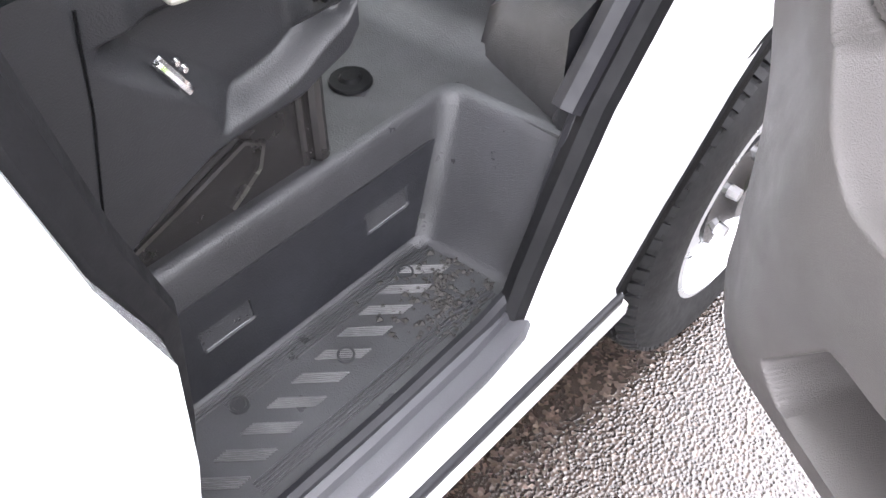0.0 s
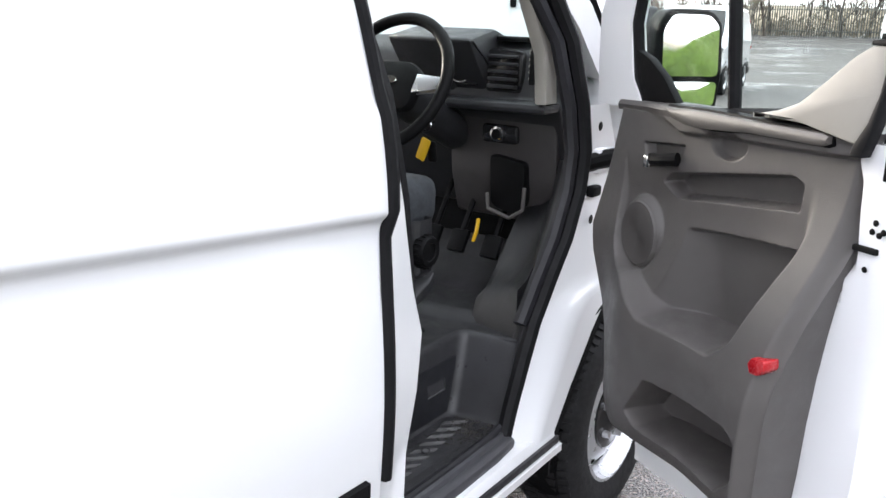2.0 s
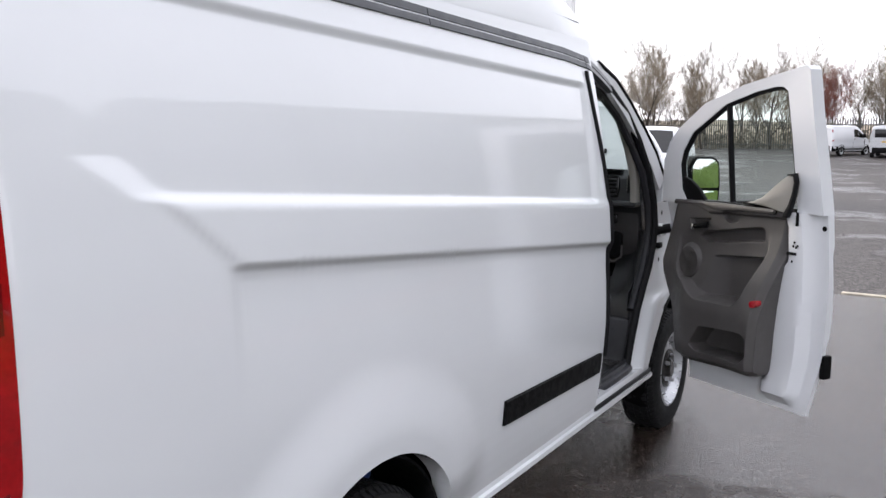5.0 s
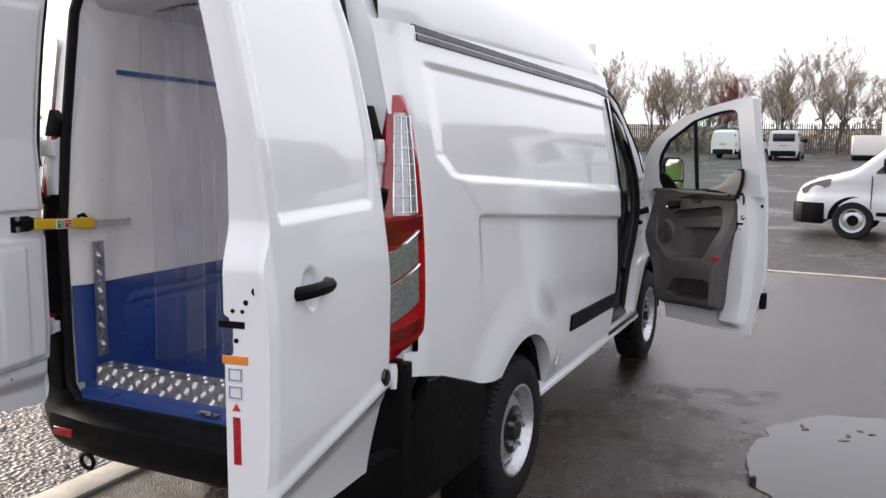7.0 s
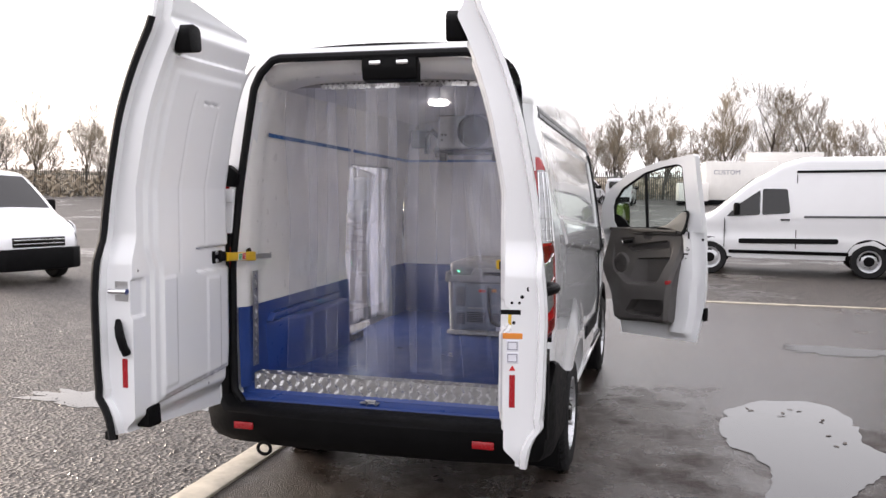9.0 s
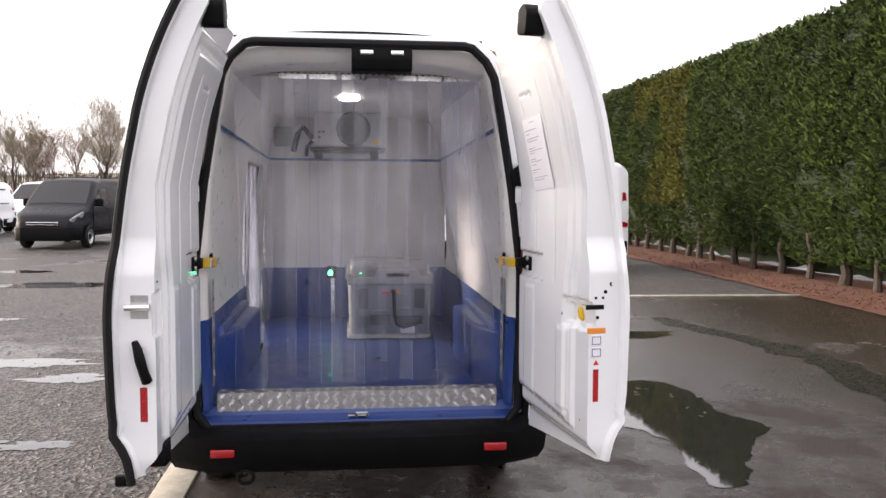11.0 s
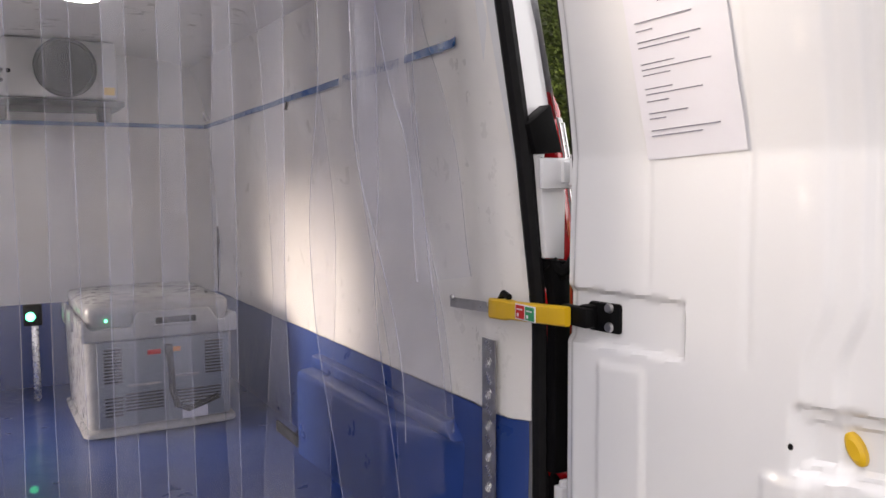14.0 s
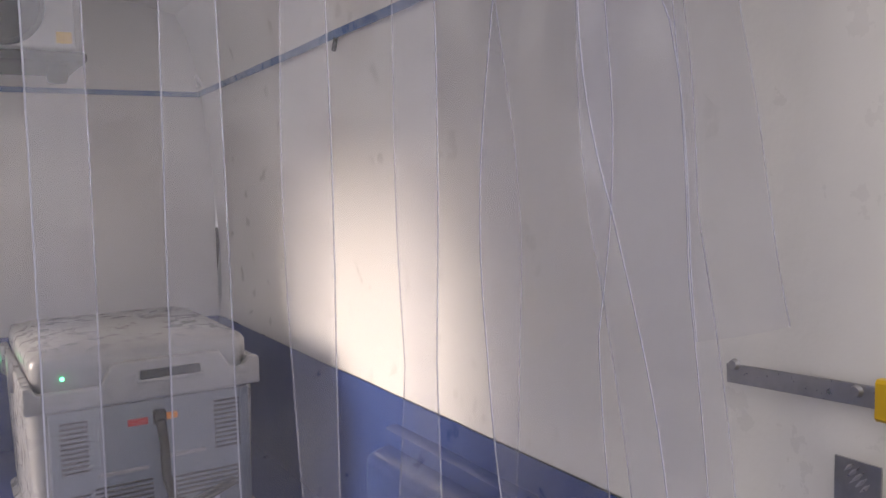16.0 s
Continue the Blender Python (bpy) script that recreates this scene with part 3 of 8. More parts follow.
def tail_lamp(s):
    def sheet(w0, w1, z0, z1, lift, depth, slope=0.0, nw=10, nz=14):
        bm = bmesh.new()
        top, bot = [], []
        for i in range(nw + 1):
            ra, rb = [], []
            for j in range(nz + 1):
                w = w0 + (w1 - w0) * i / nw
                z = z0 + (z1 - z0) * j / nz + slope * (w - w0)
                p, q = lamp_point(w, z, lift), lamp_point(w, z, lift - depth)
                ra.append(bm.verts.new((s * p.x, p.y, p.z)))
                rb.append(bm.verts.new((s * q.x, q.y, q.z)))
            top.append(ra)
            bot.append(rb)
        for i in range(nw):
            for j in range(nz):
                bm.faces.new((top[i][j], top[i + 1][j], top[i + 1][j + 1], top[i][j + 1]))
        for i in range(nw):
            for j in (0, nz):
                bm.faces.new((top[i][j], top[i + 1][j], bot[i + 1][j], bot[i][j]))
        for j in range(nz):
            for i in (0, nw):
                bm.faces.new((top[i][j], top[i][j + 1], bot[i][j + 1], bot[i][j]))
        return bm

    def bar(pts, r):
        q = [lamp_point(w, z, 0.006) for w, z in pts]
        return tube([(s * p.x, p.y, p.z) for p in q], r, 6)

    lamp = part("tail_lamp", sheet(0, 1, 0.925, 1.845, 0.0, 0.06, nw=16, nz=60), REDLENS, van, "tall red and clear tail lamp")
    part("lens", sheet(0.16, 0.74, 1.44, 1.785, 0.004, 0.006), CLEARLENS, lamp, "clear upper lens")
    for k in range(4):
        w = 0.16 + 0.58 * k / 3
        part("lens_bar", bar([(w, 1.448 + 0.325 * j / 8) for j in range(9)], 0.0022), CHROME, lamp)
    for k in range(7):
        z = 1.45 + 0.322 * k / 6
        part("lens_bar", bar([(0.16 + 0.58 * j / 6, z) for j in range(7)], 0.0016), CHROME, lamp)
    part("lens", sheet(0.12, 0.93, 1.335, 1.42, 0.003, 0.005, 0.02), REDDARK, lamp, "dark red lens")
    for k, (z0, h) in enumerate(((1.195, 0.10), (1.055, 0.125))):
        part("lens", sheet(0.10, 0.80, z0, z0 + h, 0.004, 0.006, 0.12), CLEARLENS, lamp, "ribbed clear lens")
        for j in range(13):
            w = 0.12 + 0.054 * j
            part("lens_rib", bar([(w, z0 + 0.006 + 0.12 * (w - 0.14)), (w, z0 + h - 0.006 + 0.12 * (w - 0.14))], 0.0016), CLEARLENS, lamp)
        part("lens_bar", bar([(w, z0 + h + 0.008 + 0.12 * (w - 0.14)) for w in (0.09, 0.25, 0.40, 0.55, 0.70, 0.82)], 0.005), CHROME, lamp, "chromed diagonal bar")
    part("lens", sheet(0.10, 0.90, 0.985, 1.035, 0.003, 0.005, 0.06), REDDARK, lamp)
    return lamp


tail_lamp(1)
tail_lamp(-1)


# black roof ditch rail, in two lengths with a joint, and the rub strip
def strip(name, y0, y1, zf, h, proud, mat, label, s=1, n=24, split=0.0):
    bm = bmesh.new()
    rings = []
    for i in range(n + 1):
        y = y0 + (y1 - y0) * i / n
        z = zf(y)
        x = side_x(min(y, 2.84), z) if y < 2.85 else side_x(2.84, z) - 0.16 * (y - 2.84)
        xt = side_x(min(y, 2.84), z + h) if y < 2.85 else side_x(2.84, z + h) - 0.16 * (y - 2.84)
        rings.append([(s * (x - 0.02), y, z), (s * (x + proud), y, z + 0.006), (s * ((x + xt) / 2 + proud * 1.15), y, z + h / 2), (s * (xt + proud), y, z + h - 0.006), (s * (xt - 0.02), y, z + h)])
    return part(name, loft(rings, bm, closed=True, caps=True), mat, van, label)


def rail_z(y):
    return 2.052 - 0.026 * y - 0.05 * max(0, y - 2.6) - 0.16 * max(0.0, y - 2.8) ** 1.5


RAILGREY = surface("grey_rail_plastic", (0.055, 0.058, 0.066), 0.4, 0, 0.1, 6.0, 0.15, 400)
for s in (1, -1):
    for a, b in ((0.28, 1.565), (1.57, 2.80), (2.805, 3.25)):
        strip("roof_rail", a, b, rail_z, 0.034, 0.006, RAILGREY, "dark grey plastic roof ditch strip", s)
        strip("roof_rail", a, b, lambda y: rail_z(y) + 0.029, 0.036, 0.003, RAILGREY, "", s)
    strip("rub_strip", 1.91, 2.835, lambda y: 0.655 - 0.03 * (y - 1.9), 0.100, 0.012, BLACK, "wide black plastic rub strip", s)
# seam along the raised roof
for s in (1, -1):
    rings = []
    for i in range(31):
        y = 0.25 + 2.6 * i / 30
        hw = lerp_table(ROOF_HW, y)
        rings.append([(s * (hw * 0.985 + 0.004), y, 2.17), (s * (hw * 0.985 + 0.007), y, 2.174), (s * (hw * 0.985 + 0.004), y, 2.179)])
    part("roof_seam", loft(rings, closed=False), WHITE, van)
# sills
for s in (1, -1):
    bm = prism([(s * 0.80, 0.385), (s * 0.862, 0.390), (s * 0.880, 0.405), (s * 0.880, 0.425), (s * 0.868, 0.430), (s * 0.866, 0.452), (s * 0.855, 0.472), (s * 0.80, 0.478)], 1.45, 3.69, "y", 0.004)
    part("sill", bm, WHITE, van, "white painted sill along the flank")
    part("sill_trim", box((0.012, 0.80, 0.022), (s * 0.870, 3.28, 0.441), 0.005), SEALGREY, van, "dark rubber strip in the sill")


# wheels
def wheel(y, x, s):
    hub = part("wheel", lathe([(-0.09, 0.0), (-0.09, 0.12), (0.02, 0.14), (0.03, 0.0)], 24), SILVER, van, "silver steel wheel with a black tyre", Matrix.Translation((x, y, 0.345)) @ Matrix.Diagonal((s, 1, 1, 1)))
    tyre = lathe([(-0.10, 0.215), (-0.105, 0.25), (-0.105, 0.305), (-0.088, 0.335), (-0.05, 0.345), (0.05, 0.345), (0.088, 0.335), (0.105, 0.305), (0.106, 0.25), (0.098, 0.216), (0.07, 0.208)], 72)
    for k in range(72):
        a = math.tau * k / 72
        for side in (-1, 1):
            box((0.030, 0.017, 0.012), (0, 0, 0), 0, bm=tyre, m=Matrix.Rotation(a, 4, "X") @ Matrix.Translation((side * 0.078, 0, 0.338)) @ Matrix.Rotation(side * 0.5, 4, "Y"))
        for lane in (-0.04, 0.0, 0.04):
            box((0.030, 0.022, 0.008), (0, 0, 0), 0, bm=tyre, m=Matrix.Rotation(a + lane, 4, "X") @ Matrix.Translation((lane, 0, 0.346)))
    part("tyre", tyre, TYRE, hub, "black treaded tyre, wet")
    rim = lathe([(0.085, 0.214), (0.098, 0.218), (0.100, 0.206), (0.078, 0.200), (0.055, 0.186), (0.035, 0.180), (0.050, 0.165), (0.068, 0.140), (0.072, 0.115), (0.060, 0.10)], 64)
    part("rim", rim, SILVER, hub, "silver painted steel rim")
    for k in range(16):
        hole = lathe([(-0.002, 0.0), (0.001, 0.012), (-0.004, 0.015)], 12)
        part("vent_hole", hole, BLACK, hub, m=Matrix.Rotation(math.tau * k / 16, 4, "X") @ Matrix.Translation((0.049, 0, 0.170)) @ Matrix.Rotation(-0.6, 4, "Y"))
    cap = lathe([(0.055, 0.118), (0.078, 0.112), (0.085, 0.06), (0.098, 0.045), (0.10, 0.0)], 32)
    part("hub_cap", cap, BLACKGLOSS, hub, "black plastic centre cap")
    for k in range(5):
        a = math.tau * k / 5
        part("wheel_nut", lathe([(0.078, 0.013), (0.102, 0.011), (0.104, 0.0)], 8), STEEL, hub, m=Matrix.Translation((0, 0.078 * math.cos(a), 0.078 * math.sin(a))))
    return hub


wheel(1.13, 0.80, 1)
wheel(1.13, -0.80, -1)
wheel(4.10, 0.77, 1)
wheel(4.10, -0.77, -1)
for s in (1, -1):
    for y in (ARCH_Y, 4.10):
        bm = bmesh.new()
        rr = []
        for k in range(25):
            a = math.pi * (k / 24)
            rr.append([(s * (0.62 + 0.24 * j / 2), y - 0.45 * math.cos(a), 0.335 + 0.45 * math.sin(a)) for j in range(3)])
        loft(rr, bm, closed=False)
        part("arch_liner", thick(bm, 0.01), BLACK, van)
        part("arch_back", prism([(y - (0.46 if y < 2 else 0.30), 0.30), (y + 0.46, 0.30), (y + 0.46, 0.70), (y - (0.46 if y < 2 else 0.30), 0.70)], s * 0.615 - 0.005, s * 0.615 + 0.005, "x"), BLACK, van)
# mud flap behind the front wheel
for s in (1, -1):
    rings = []
    for z, y in ((0.42, 3.70), (0.36, 3.725), (0.30, 3.75), (0.25, 3.77), (0.195, 3.78)):
        rings.append([(s * x, y + dy, z + dz * (z < 0.2)) for x, dy, dz in ((0.66, 0.0, 0.03), (0.79, -0.008, 0.0), (0.825, 0.0, 0.0), (0.842, 0.03, 0.02), (0.842, 0.07, 0.05), (0.825, 0.07, 0.05), (0.815, 0.022, 0.0), (0.66, 0.018, 0.03))])
    part("mud_flap", loft(rings, caps=True), BLACK, van, "black moulded mud flap")
    part("mud_flap", box((0.17, 0.012, 0.26), (s * 0.79, 0.70, 0.27), 0.005), BLACK, van)
part("underbody", box((1.5, 4.3, 0.10), (0, 2.45, 0.40), 0.02), BLACK, van, "dark underbody")

# ---- rear doors ----
def press(u, z, u0, u1, z0, z1, ramp=0.02):
    return smooth01(0, ramp, u - u0) * smooth01(0, ramp, u1 - u) * smooth01(0, ramp, z - z0) * smooth01(0, ramp, z1 - z)


DOOR_V = [(0.55, -0.06), (0.72, -0.035), (0.85, 0.0), (1.25, 0.010), (1.45, -0.012), (1.7, -0.045), (2.0, -0.105), (2.2, -0.17), (2.42, -0.275)]
HINGE_U = [(0.55, 0.05), (0.9, 0.02), (1.3, 0.02), (1.6, 0.03), (2.0, 0.05), (2.2, 0.07), (2.42, 0.11)]


def rear_door(s, angle, length, name_label):
    """A rear door; local x runs from the hinge to the free edge, outward is y times s."""
    a = radians(angle - 90)
    ux = Vector((s * math.sin(a), -math.cos(a), 0))
    vy = Vector((math.cos(a), s * math.sin(a), 0))
    m = Matrix((ux, vy, (0, 0, 1))).transposed().to_4x4()
    m.translation = (s * 0.885, -0.02, 0)
    nu, nz = 110, 230
    LIP = 0.038

    def uz(i, j):
        b = j / nz
        w = i / nu
        zb, zt = 0.585 + 0.06 * w, 2.405 + 0.10 * w
        z = zb + (zt - zb) * b
        u0 = lerp_table(HINGE_U, z) + 0.10 * max(0, (0.66 - z) / 0.1) ** 2 * 0.3
        u1 = length - 0.035 * smooth01(1.36, 1.50, z) - 0.02 * smooth01(1.9, 2.4, z) - 0.03 * max(0, (0.72 - z) / 0.12) ** 2
        return u0 + (u1 - u0) * w, z

    def outer(u, z):
        v = (lerp_table(DOOR_V, z - 0.06) + lerp_table(DOOR_V, z) + lerp_table(DOOR_V, z + 0.06)) / 3
        left = lerp_table(HINGE_U, z) + 0.07 + 0.08 * max(0, 1.66 - z) / 0.25
        v -= 0.014 * smooth01(0, 0.03, z - 1.48) * smooth01(0, 0.035, u - left) * smooth01(0, 0.03, 2.28 - 0.1 * (1 - u) - z) * (smooth01(0, 0.03, length - 0.075 - u))
        v += 0.020 * (1 - smooth01(0.0, 0.04, abs(z - (0.80 + 0.13 * (length - u))) - 0.0)) * 0.55
        v -= 0.016 * smooth01(0, 0.09, (0.80 + 0.13 * (length - u)) - z)
        d = math.hypot((u - 0.63) / 0.055, (z - 1.305) / 0.062)
        v -= 0.018 * (1 - smooth01(0.55, 1.0, d))
        v -= 0.045 * smooth01(0.06, 0.0, u - lerp_table(HINGE_U, z)) + 0.012 * smooth01(0.03, 0.0, length - u)
        return v

    def inner(u, z):
        base = min(-0.044, (lerp_table(DOOR_V, z - 0.06) + lerp_table(DOOR_V, z) + lerp_table(DOOR_V, z + 0.06)) / 3)
        hu = lerp_table(HINGE_U, z)
        v = -0.045 - 0.018 * smooth01(0.0, 0.012, u - hu - 0.012)
        v -= 0.046 * smooth01(0, 0.035, u - hu - 0.015) * smooth01(0.655, 0.735 - 0.02 * u, z) * smooth01(2.40, 2.33, z)
        edge = length - 0.16 + 0.035 * smooth01(1.32, 1.45, z)
        v -= 0.014 * smooth01(0, 0.014, u - hu - 0.035) * smooth01(0, 0.016, edge - u) * smooth01(0, 0.014, z - 0.755 + 0.07 * (u - 0.4)) * smooth01(0, 0.02, 2.26 - z)
        v -= 0.011 * smooth01(0, 0.018, u - hu - 0.060) * smooth01(0, 0.02, edge - 0.05 - u) * smooth01(0, 0.016, z - 0.775 + 0.07 * (u - 0.4)) * smooth01(0, 0.03, 2.20 - z)
        v += 0.012 * press(u, z, 0.05, 0.385, 1.290, 1.410, 0.010)
        v -= 0.005 * press(u, z, 0.165, 0.292, 0.772, 1.262, 0.008)
        v -= 0.005 * press(u, z, 0.545, 0.655, 0.80, 1.13 if s > 0 else 1.30, 0.008)
        v += 0.003 * press(u, z, 0.286, 0.306, 1.42, 2.05, 0.008)
        v += 0.003 * press(u, z, 0.50, 0.525, 1.30, 2.12, 0.010)
        v += 0.010 * press(u, z, 0.30, 0.44, 2.068, 2.082, 0.005)
        if s > 0:
            v += 0.016 * press(u, z, 0.60, 0.90, 1.135, 1.262, 0.012)
            v += 0.010 * press(u, z, 0.615, 0.90, 1.155, 1.235, 0.008)
        else:
            v += 0.012 * press(u, z, length - 0.13, length + 0.2, 1.14, 1.31, 0.012)
        return base + v

    bm = bmesh.new()
    A = [[None] * (nz + 1) for _ in range(nu + 1)]
    B = [[None] * (nz + 1) for _ in range(nu + 1)]
    lip, foot = [], []
    for i in range(nu + 1):
        for j in range(nz + 1):
            u, z = uz(i, j)
            A[i][j] = bm.verts.new((u, s * outer(u, z), z))
            ub = u - LIP * smooth01(0.0, 1.0, i / nu)
            B[i][j] = bm.verts.new((ub, s * inner(ub, z), z))
    for j in range(nz + 1):
        u, z = uz(nu, j)
        v = outer(u, z)
        lip.append(bm.verts.new((u - 0.002, s * (v - 0.018), z)))
        foot.append(bm.verts.new((u - LIP + 0.004, s * (v - 0.024), z)))
    for i in range(nu):
        for j in range(nz):
            bm.faces.new((A[i][j], A[i + 1][j], A[i + 1][j + 1], A[i][j + 1]))
            bm.faces.new((B[i][j], B[i][j + 1], B[i + 1][j + 1], B[i + 1][j]))
    for i in range(nu):
        for j in (0, nz):
            bm.faces.new((A[i][j], A[i + 1][j], B[i + 1][j], B[i][j]))
    for j in range(nz):
        bm.faces.new((A[0][j], A[0][j + 1], B[0][j + 1], B[0][j]))
        for P, Q in ((A[nu], lip), (lip, foot), (foot, B[nu])):
            bm.faces.new((P[j], P[j + 1], Q[j + 1], Q[j]))
    door = part("rear_door", bm, WHITE, van, name_label, m, 40)

    def edge_at(z, v, du=0.0):
        """A place on the free edge's face."""
        j = 0
        w = 1.0
        u1 = length - 0.035 * smooth01(1.36, 1.50, z) - 0.02 * smooth01(1.9, 2.4, z) - LIP
        return (u1 + du, s * v, z)

    part("hinge_seal", tube([(lerp_table(HINGE_U, z) - 0.004, s * ((lerp_table(DOOR_V, z - 0.06) + lerp_table(DOOR_V, z) + lerp_table(DOOR_V, z + 0.06)) / 3 - 0.056), z) for z in [0.70 + 1.66 * k / 40 for k in range(41)]], 0.011, 8), RUBBER, door, "black rubber seal along the hinge side")
    # hinges
    for z in (0.895, 1.655):
        hb = box((0.05, 0.012, 0.07), (0.012, s * -0.052, z), 0.004)
        tube([(-0.012, s * -0.062, z - 0.04), (-0.012, s * -0.062, z + 0.04)], 0.012, 10, hb)
        box((0.03, 0.05, 0.05), (-0.015, s * -0.085, z), 0.004, bm=hb)
        part("hinge", hb, WHITE, door, "white painted hinge strap")
    # load strap catch on the inner face
    hook = box((0.085, 0.02, 0.062), (0.180, s * -0.166, 1.352), 0.006)
    box((0.035, 0.035, 0.048), (0.145, s * -0.178, 1.352), 0.006, bm=hook)
    part("catch_plate", hook, BLACK, door, "black steel catch plate with two bolts")
    for z in (1.325, 1.365):
        part("bolt", lathe([(0.0, 0.011), (0.006, 0.009), (0.007, 0.0)], 12, axis="y"), STEEL, door, m=Matrix.Translation((0.198, s * -0.177, z + 0.009)) @ Matrix.Diagonal((1, -s, 1, 1)))
    # upper latch housing
    hz = 2.35
    vv = inner(length - 0.16, hz)
    hb = prism(rounded([(length - 0.22, 2.265), (length - 0.13, 2.25), (length - 0.11, 2.34), (length - 0.15, 2.375), (length - 0.21, 2.36)], 0.02), s * (vv - 0.05), s * (vv + 0.03), "y", 0.008)
    part("upper_latch", hb, BLACK, door, "black plastic upper latch")
    return door, edge_at, inner, outer


right_door, redge, rin, rout = rear_door(1, 98, 0.845, "white rear door standing open, pressed inner panel")
left_door, ledge, lin, lout = rear_door(-1, 90.3, 0.875, "white rear door standing open with black edge seal")

# outer handle and lock on the driver's-side rear door
hv = rout(0.63, 1.305)
hb = tube([(0.63 + 0.085 * math.cos(math.pi * k / 12), hv + 0.012 + 0.040 * math.sin(math.pi * k / 12), 1.303 + 0.006 * math.sin(math.pi * k / 12)) for k in range(13)], 0.019, 10)
part("handle", hb, BLACK, right_door, "black plastic pull handle")
part("lock_button", lathe([(0.0, 0.030), (0.012, 0.027), (0.016, 0.018), (0.014, 0.0)], 24, axis="y"), BLACKGLOSS, right_door, "black round badge near the hinge", Matrix.Translation((0.12, rout(0.12, 0.925) - 0.002, 0.925)))
# free edge of that door: latch, holes, stickers, reflector
def edge_box(door, edge, s, name, z, v, w, h, mat, label="", t=0.004):
    p = edge(z, v)
    return part(name, box((t, w, h), (p[0] + t / 2 - 0.001, p[1], p[2]), 0.0012, 1), mat, door, label)


edge_box(right_door, redge, 1, "reflector", 0.935, -0.122, 0.022, 0.125, REFLECTOR, "tall red reflector strip")
edge_box(right_door, redge, 1, "sticker", 1.145, -0.122, 0.075, 0.022, ORANGE, "orange warning sticker")
for z in (1.108, 1.062):
    st = edge_box(right_door, redge, 1, "sticker", z, -0.122, 0.046, 0.042, PAPER, "small printed sticker")
    p = redge(z, -0.122)
    for k in (-1, 1):
        part("sticker_line", box((0.001, 0.036, 0.003), (p[0] + 0.0040, p[1], p[2] + 0.014 * k), 0), INK, st, m=Matrix())
        part("sticker_line", box((0.001, 0.003, 0.030), (p[0] + 0.0040, p[1] + 0.017 * k, p[2]), 0), INK, st)
bm = prism([(-0.134, 1.014), (-0.110, 1.014), (-0.122, 1.034)], redge(1.0, 0)[0], redge(1.0, 0)[0] + 0.003, "x")
part("sticker", bm, REDST, right_door, "red warning triangle")
edge_box(right_door, redge, 1, "latch", 1.235, -0.130, 0.075, 0.018, BLACK, "black latch slot")
for z, v, r in ((1.322, -0.062, 0.011), (1.293, -0.088, 0.008), (1.270, -0.098, 0.006), (1.270, -0.126, 0.006), (1.195, -0.118, 0.007)):
    p = redge(z, v)
    part("hole_plug", lathe([(-0.001, r), (0.003, r * 0.9), (0.003, 0.0)], 14), BLACK, right_door, m=Matrix.Translation(p))
knob = lathe([(0.0, 0.020), (0.010, 0.019), (0.016, 0.012), (0.015, 0.0)], 20, axis="y")
part("pull_knob", knob, YELLOW, right_door, "yellow oblong pull knob", Matrix.Translation((0.690, rin(0.690, 1.19) - 0.001, 1.195)) @ Matrix.Rotation(math.pi, 4, "X") @ Matrix.Rotation(0.5, 4, "Y") @ Matrix.Diagonal((0.75, 1, 1.5, 1)))
for u, z in ((0.60, 1.185), (0.735, 0.785), (0.60, 0.745)):
    part("hole_plug", lathe([(0.001, 0.006), (-0.002, 0.0)], 10, axis="y"), BLACK, right_door, "", Matrix.Translation((u, rin(u, z), z)))
for u, z in ((0.80, 1.34), (0.76, 0.73), (0.25, 0.735)):
    part("hole_plug", lathe([(0.002, 0.006), (-0.002, 0.0)], 10, axis="y"), BLACK, left_door, "", Matrix.Translation((u, -lin(u, z), z)))
# document taped to the inner face
sheet = grid(6, 8, lambda a, b: (0.288 + 0.215 * a, rin(0.40, 1.68 + 0.30 * b) - 0.003 - 0.003 * math.sin(3 * b), 1.68 + 0.30 * b))
pc = Vector((0.395, 0.0, 1.82))
paper = part("notice", thick(sheet, 0.001), PAPER, right_door, "printed paper notice taped on", Matrix.Translation(pc) @ Matrix.Rotation(radians(-3.5), 4, "Y") @ Matrix.Translation(-pc))
for k, (w, z) in enumerate([(0.05, 1.895), (0.10, 1.865), (0.03, 1.85), (0.11, 1.83), (0.09, 1.82), (0.06, 1.79), (0.12, 1.78), (0.05, 1.77), (0.05, 1.745), (0.10, 1.735), (0.04, 1.722), (0.07, 1.70), (0.03, 1.69), (0.12, 1.668), (0.09, 1.658)]):
    z += 0.065
    v = rin(0.40, z) - 0.0075
    x0 = 0.308 if k != 0 else 0.366
    part("text_line", box((w * 1.25, 0.001, 0.0021), (x0 + w * 0.625, v, z), 0), INK, paper, m=Matrix())
LEFT_LIP = 0.048
# left door: edge seal, lock, pull, reflector, lower latch
seal = [(ledge(z, 0, 0)[0] + LEFT_LIP, -(lout(0.86, z)) + 0.004, z) for z in [0.63 + 1.76 * k / 40 for k in range(41)]]
part("edge_seal", tube(seal, 0.016, 8), RUBBER, left_door, "black rubber seal along the free edge")
edge_box(left_door, ledge, -1, "reflector", 0.905, -0.110, 0.026, 0.125, REFLECTOR, "tall red reflector strip")
lk = edge_box(left_door, ledge, -1, "lock_plate", 1.255, -0.100, 0.062, 0.085, STEEL, "chromed lock plate with a bar")
p = ledge(1.255, -0.100)
part("lock_bar", tube([(p[0] + 0.02, p[1] - 0.045, p[2]), (p[0] + 0.02, p[1] + 0.04, p[2])], 0.013, 12), CHROME, lk)
p = ledge(1.12, -0.105)
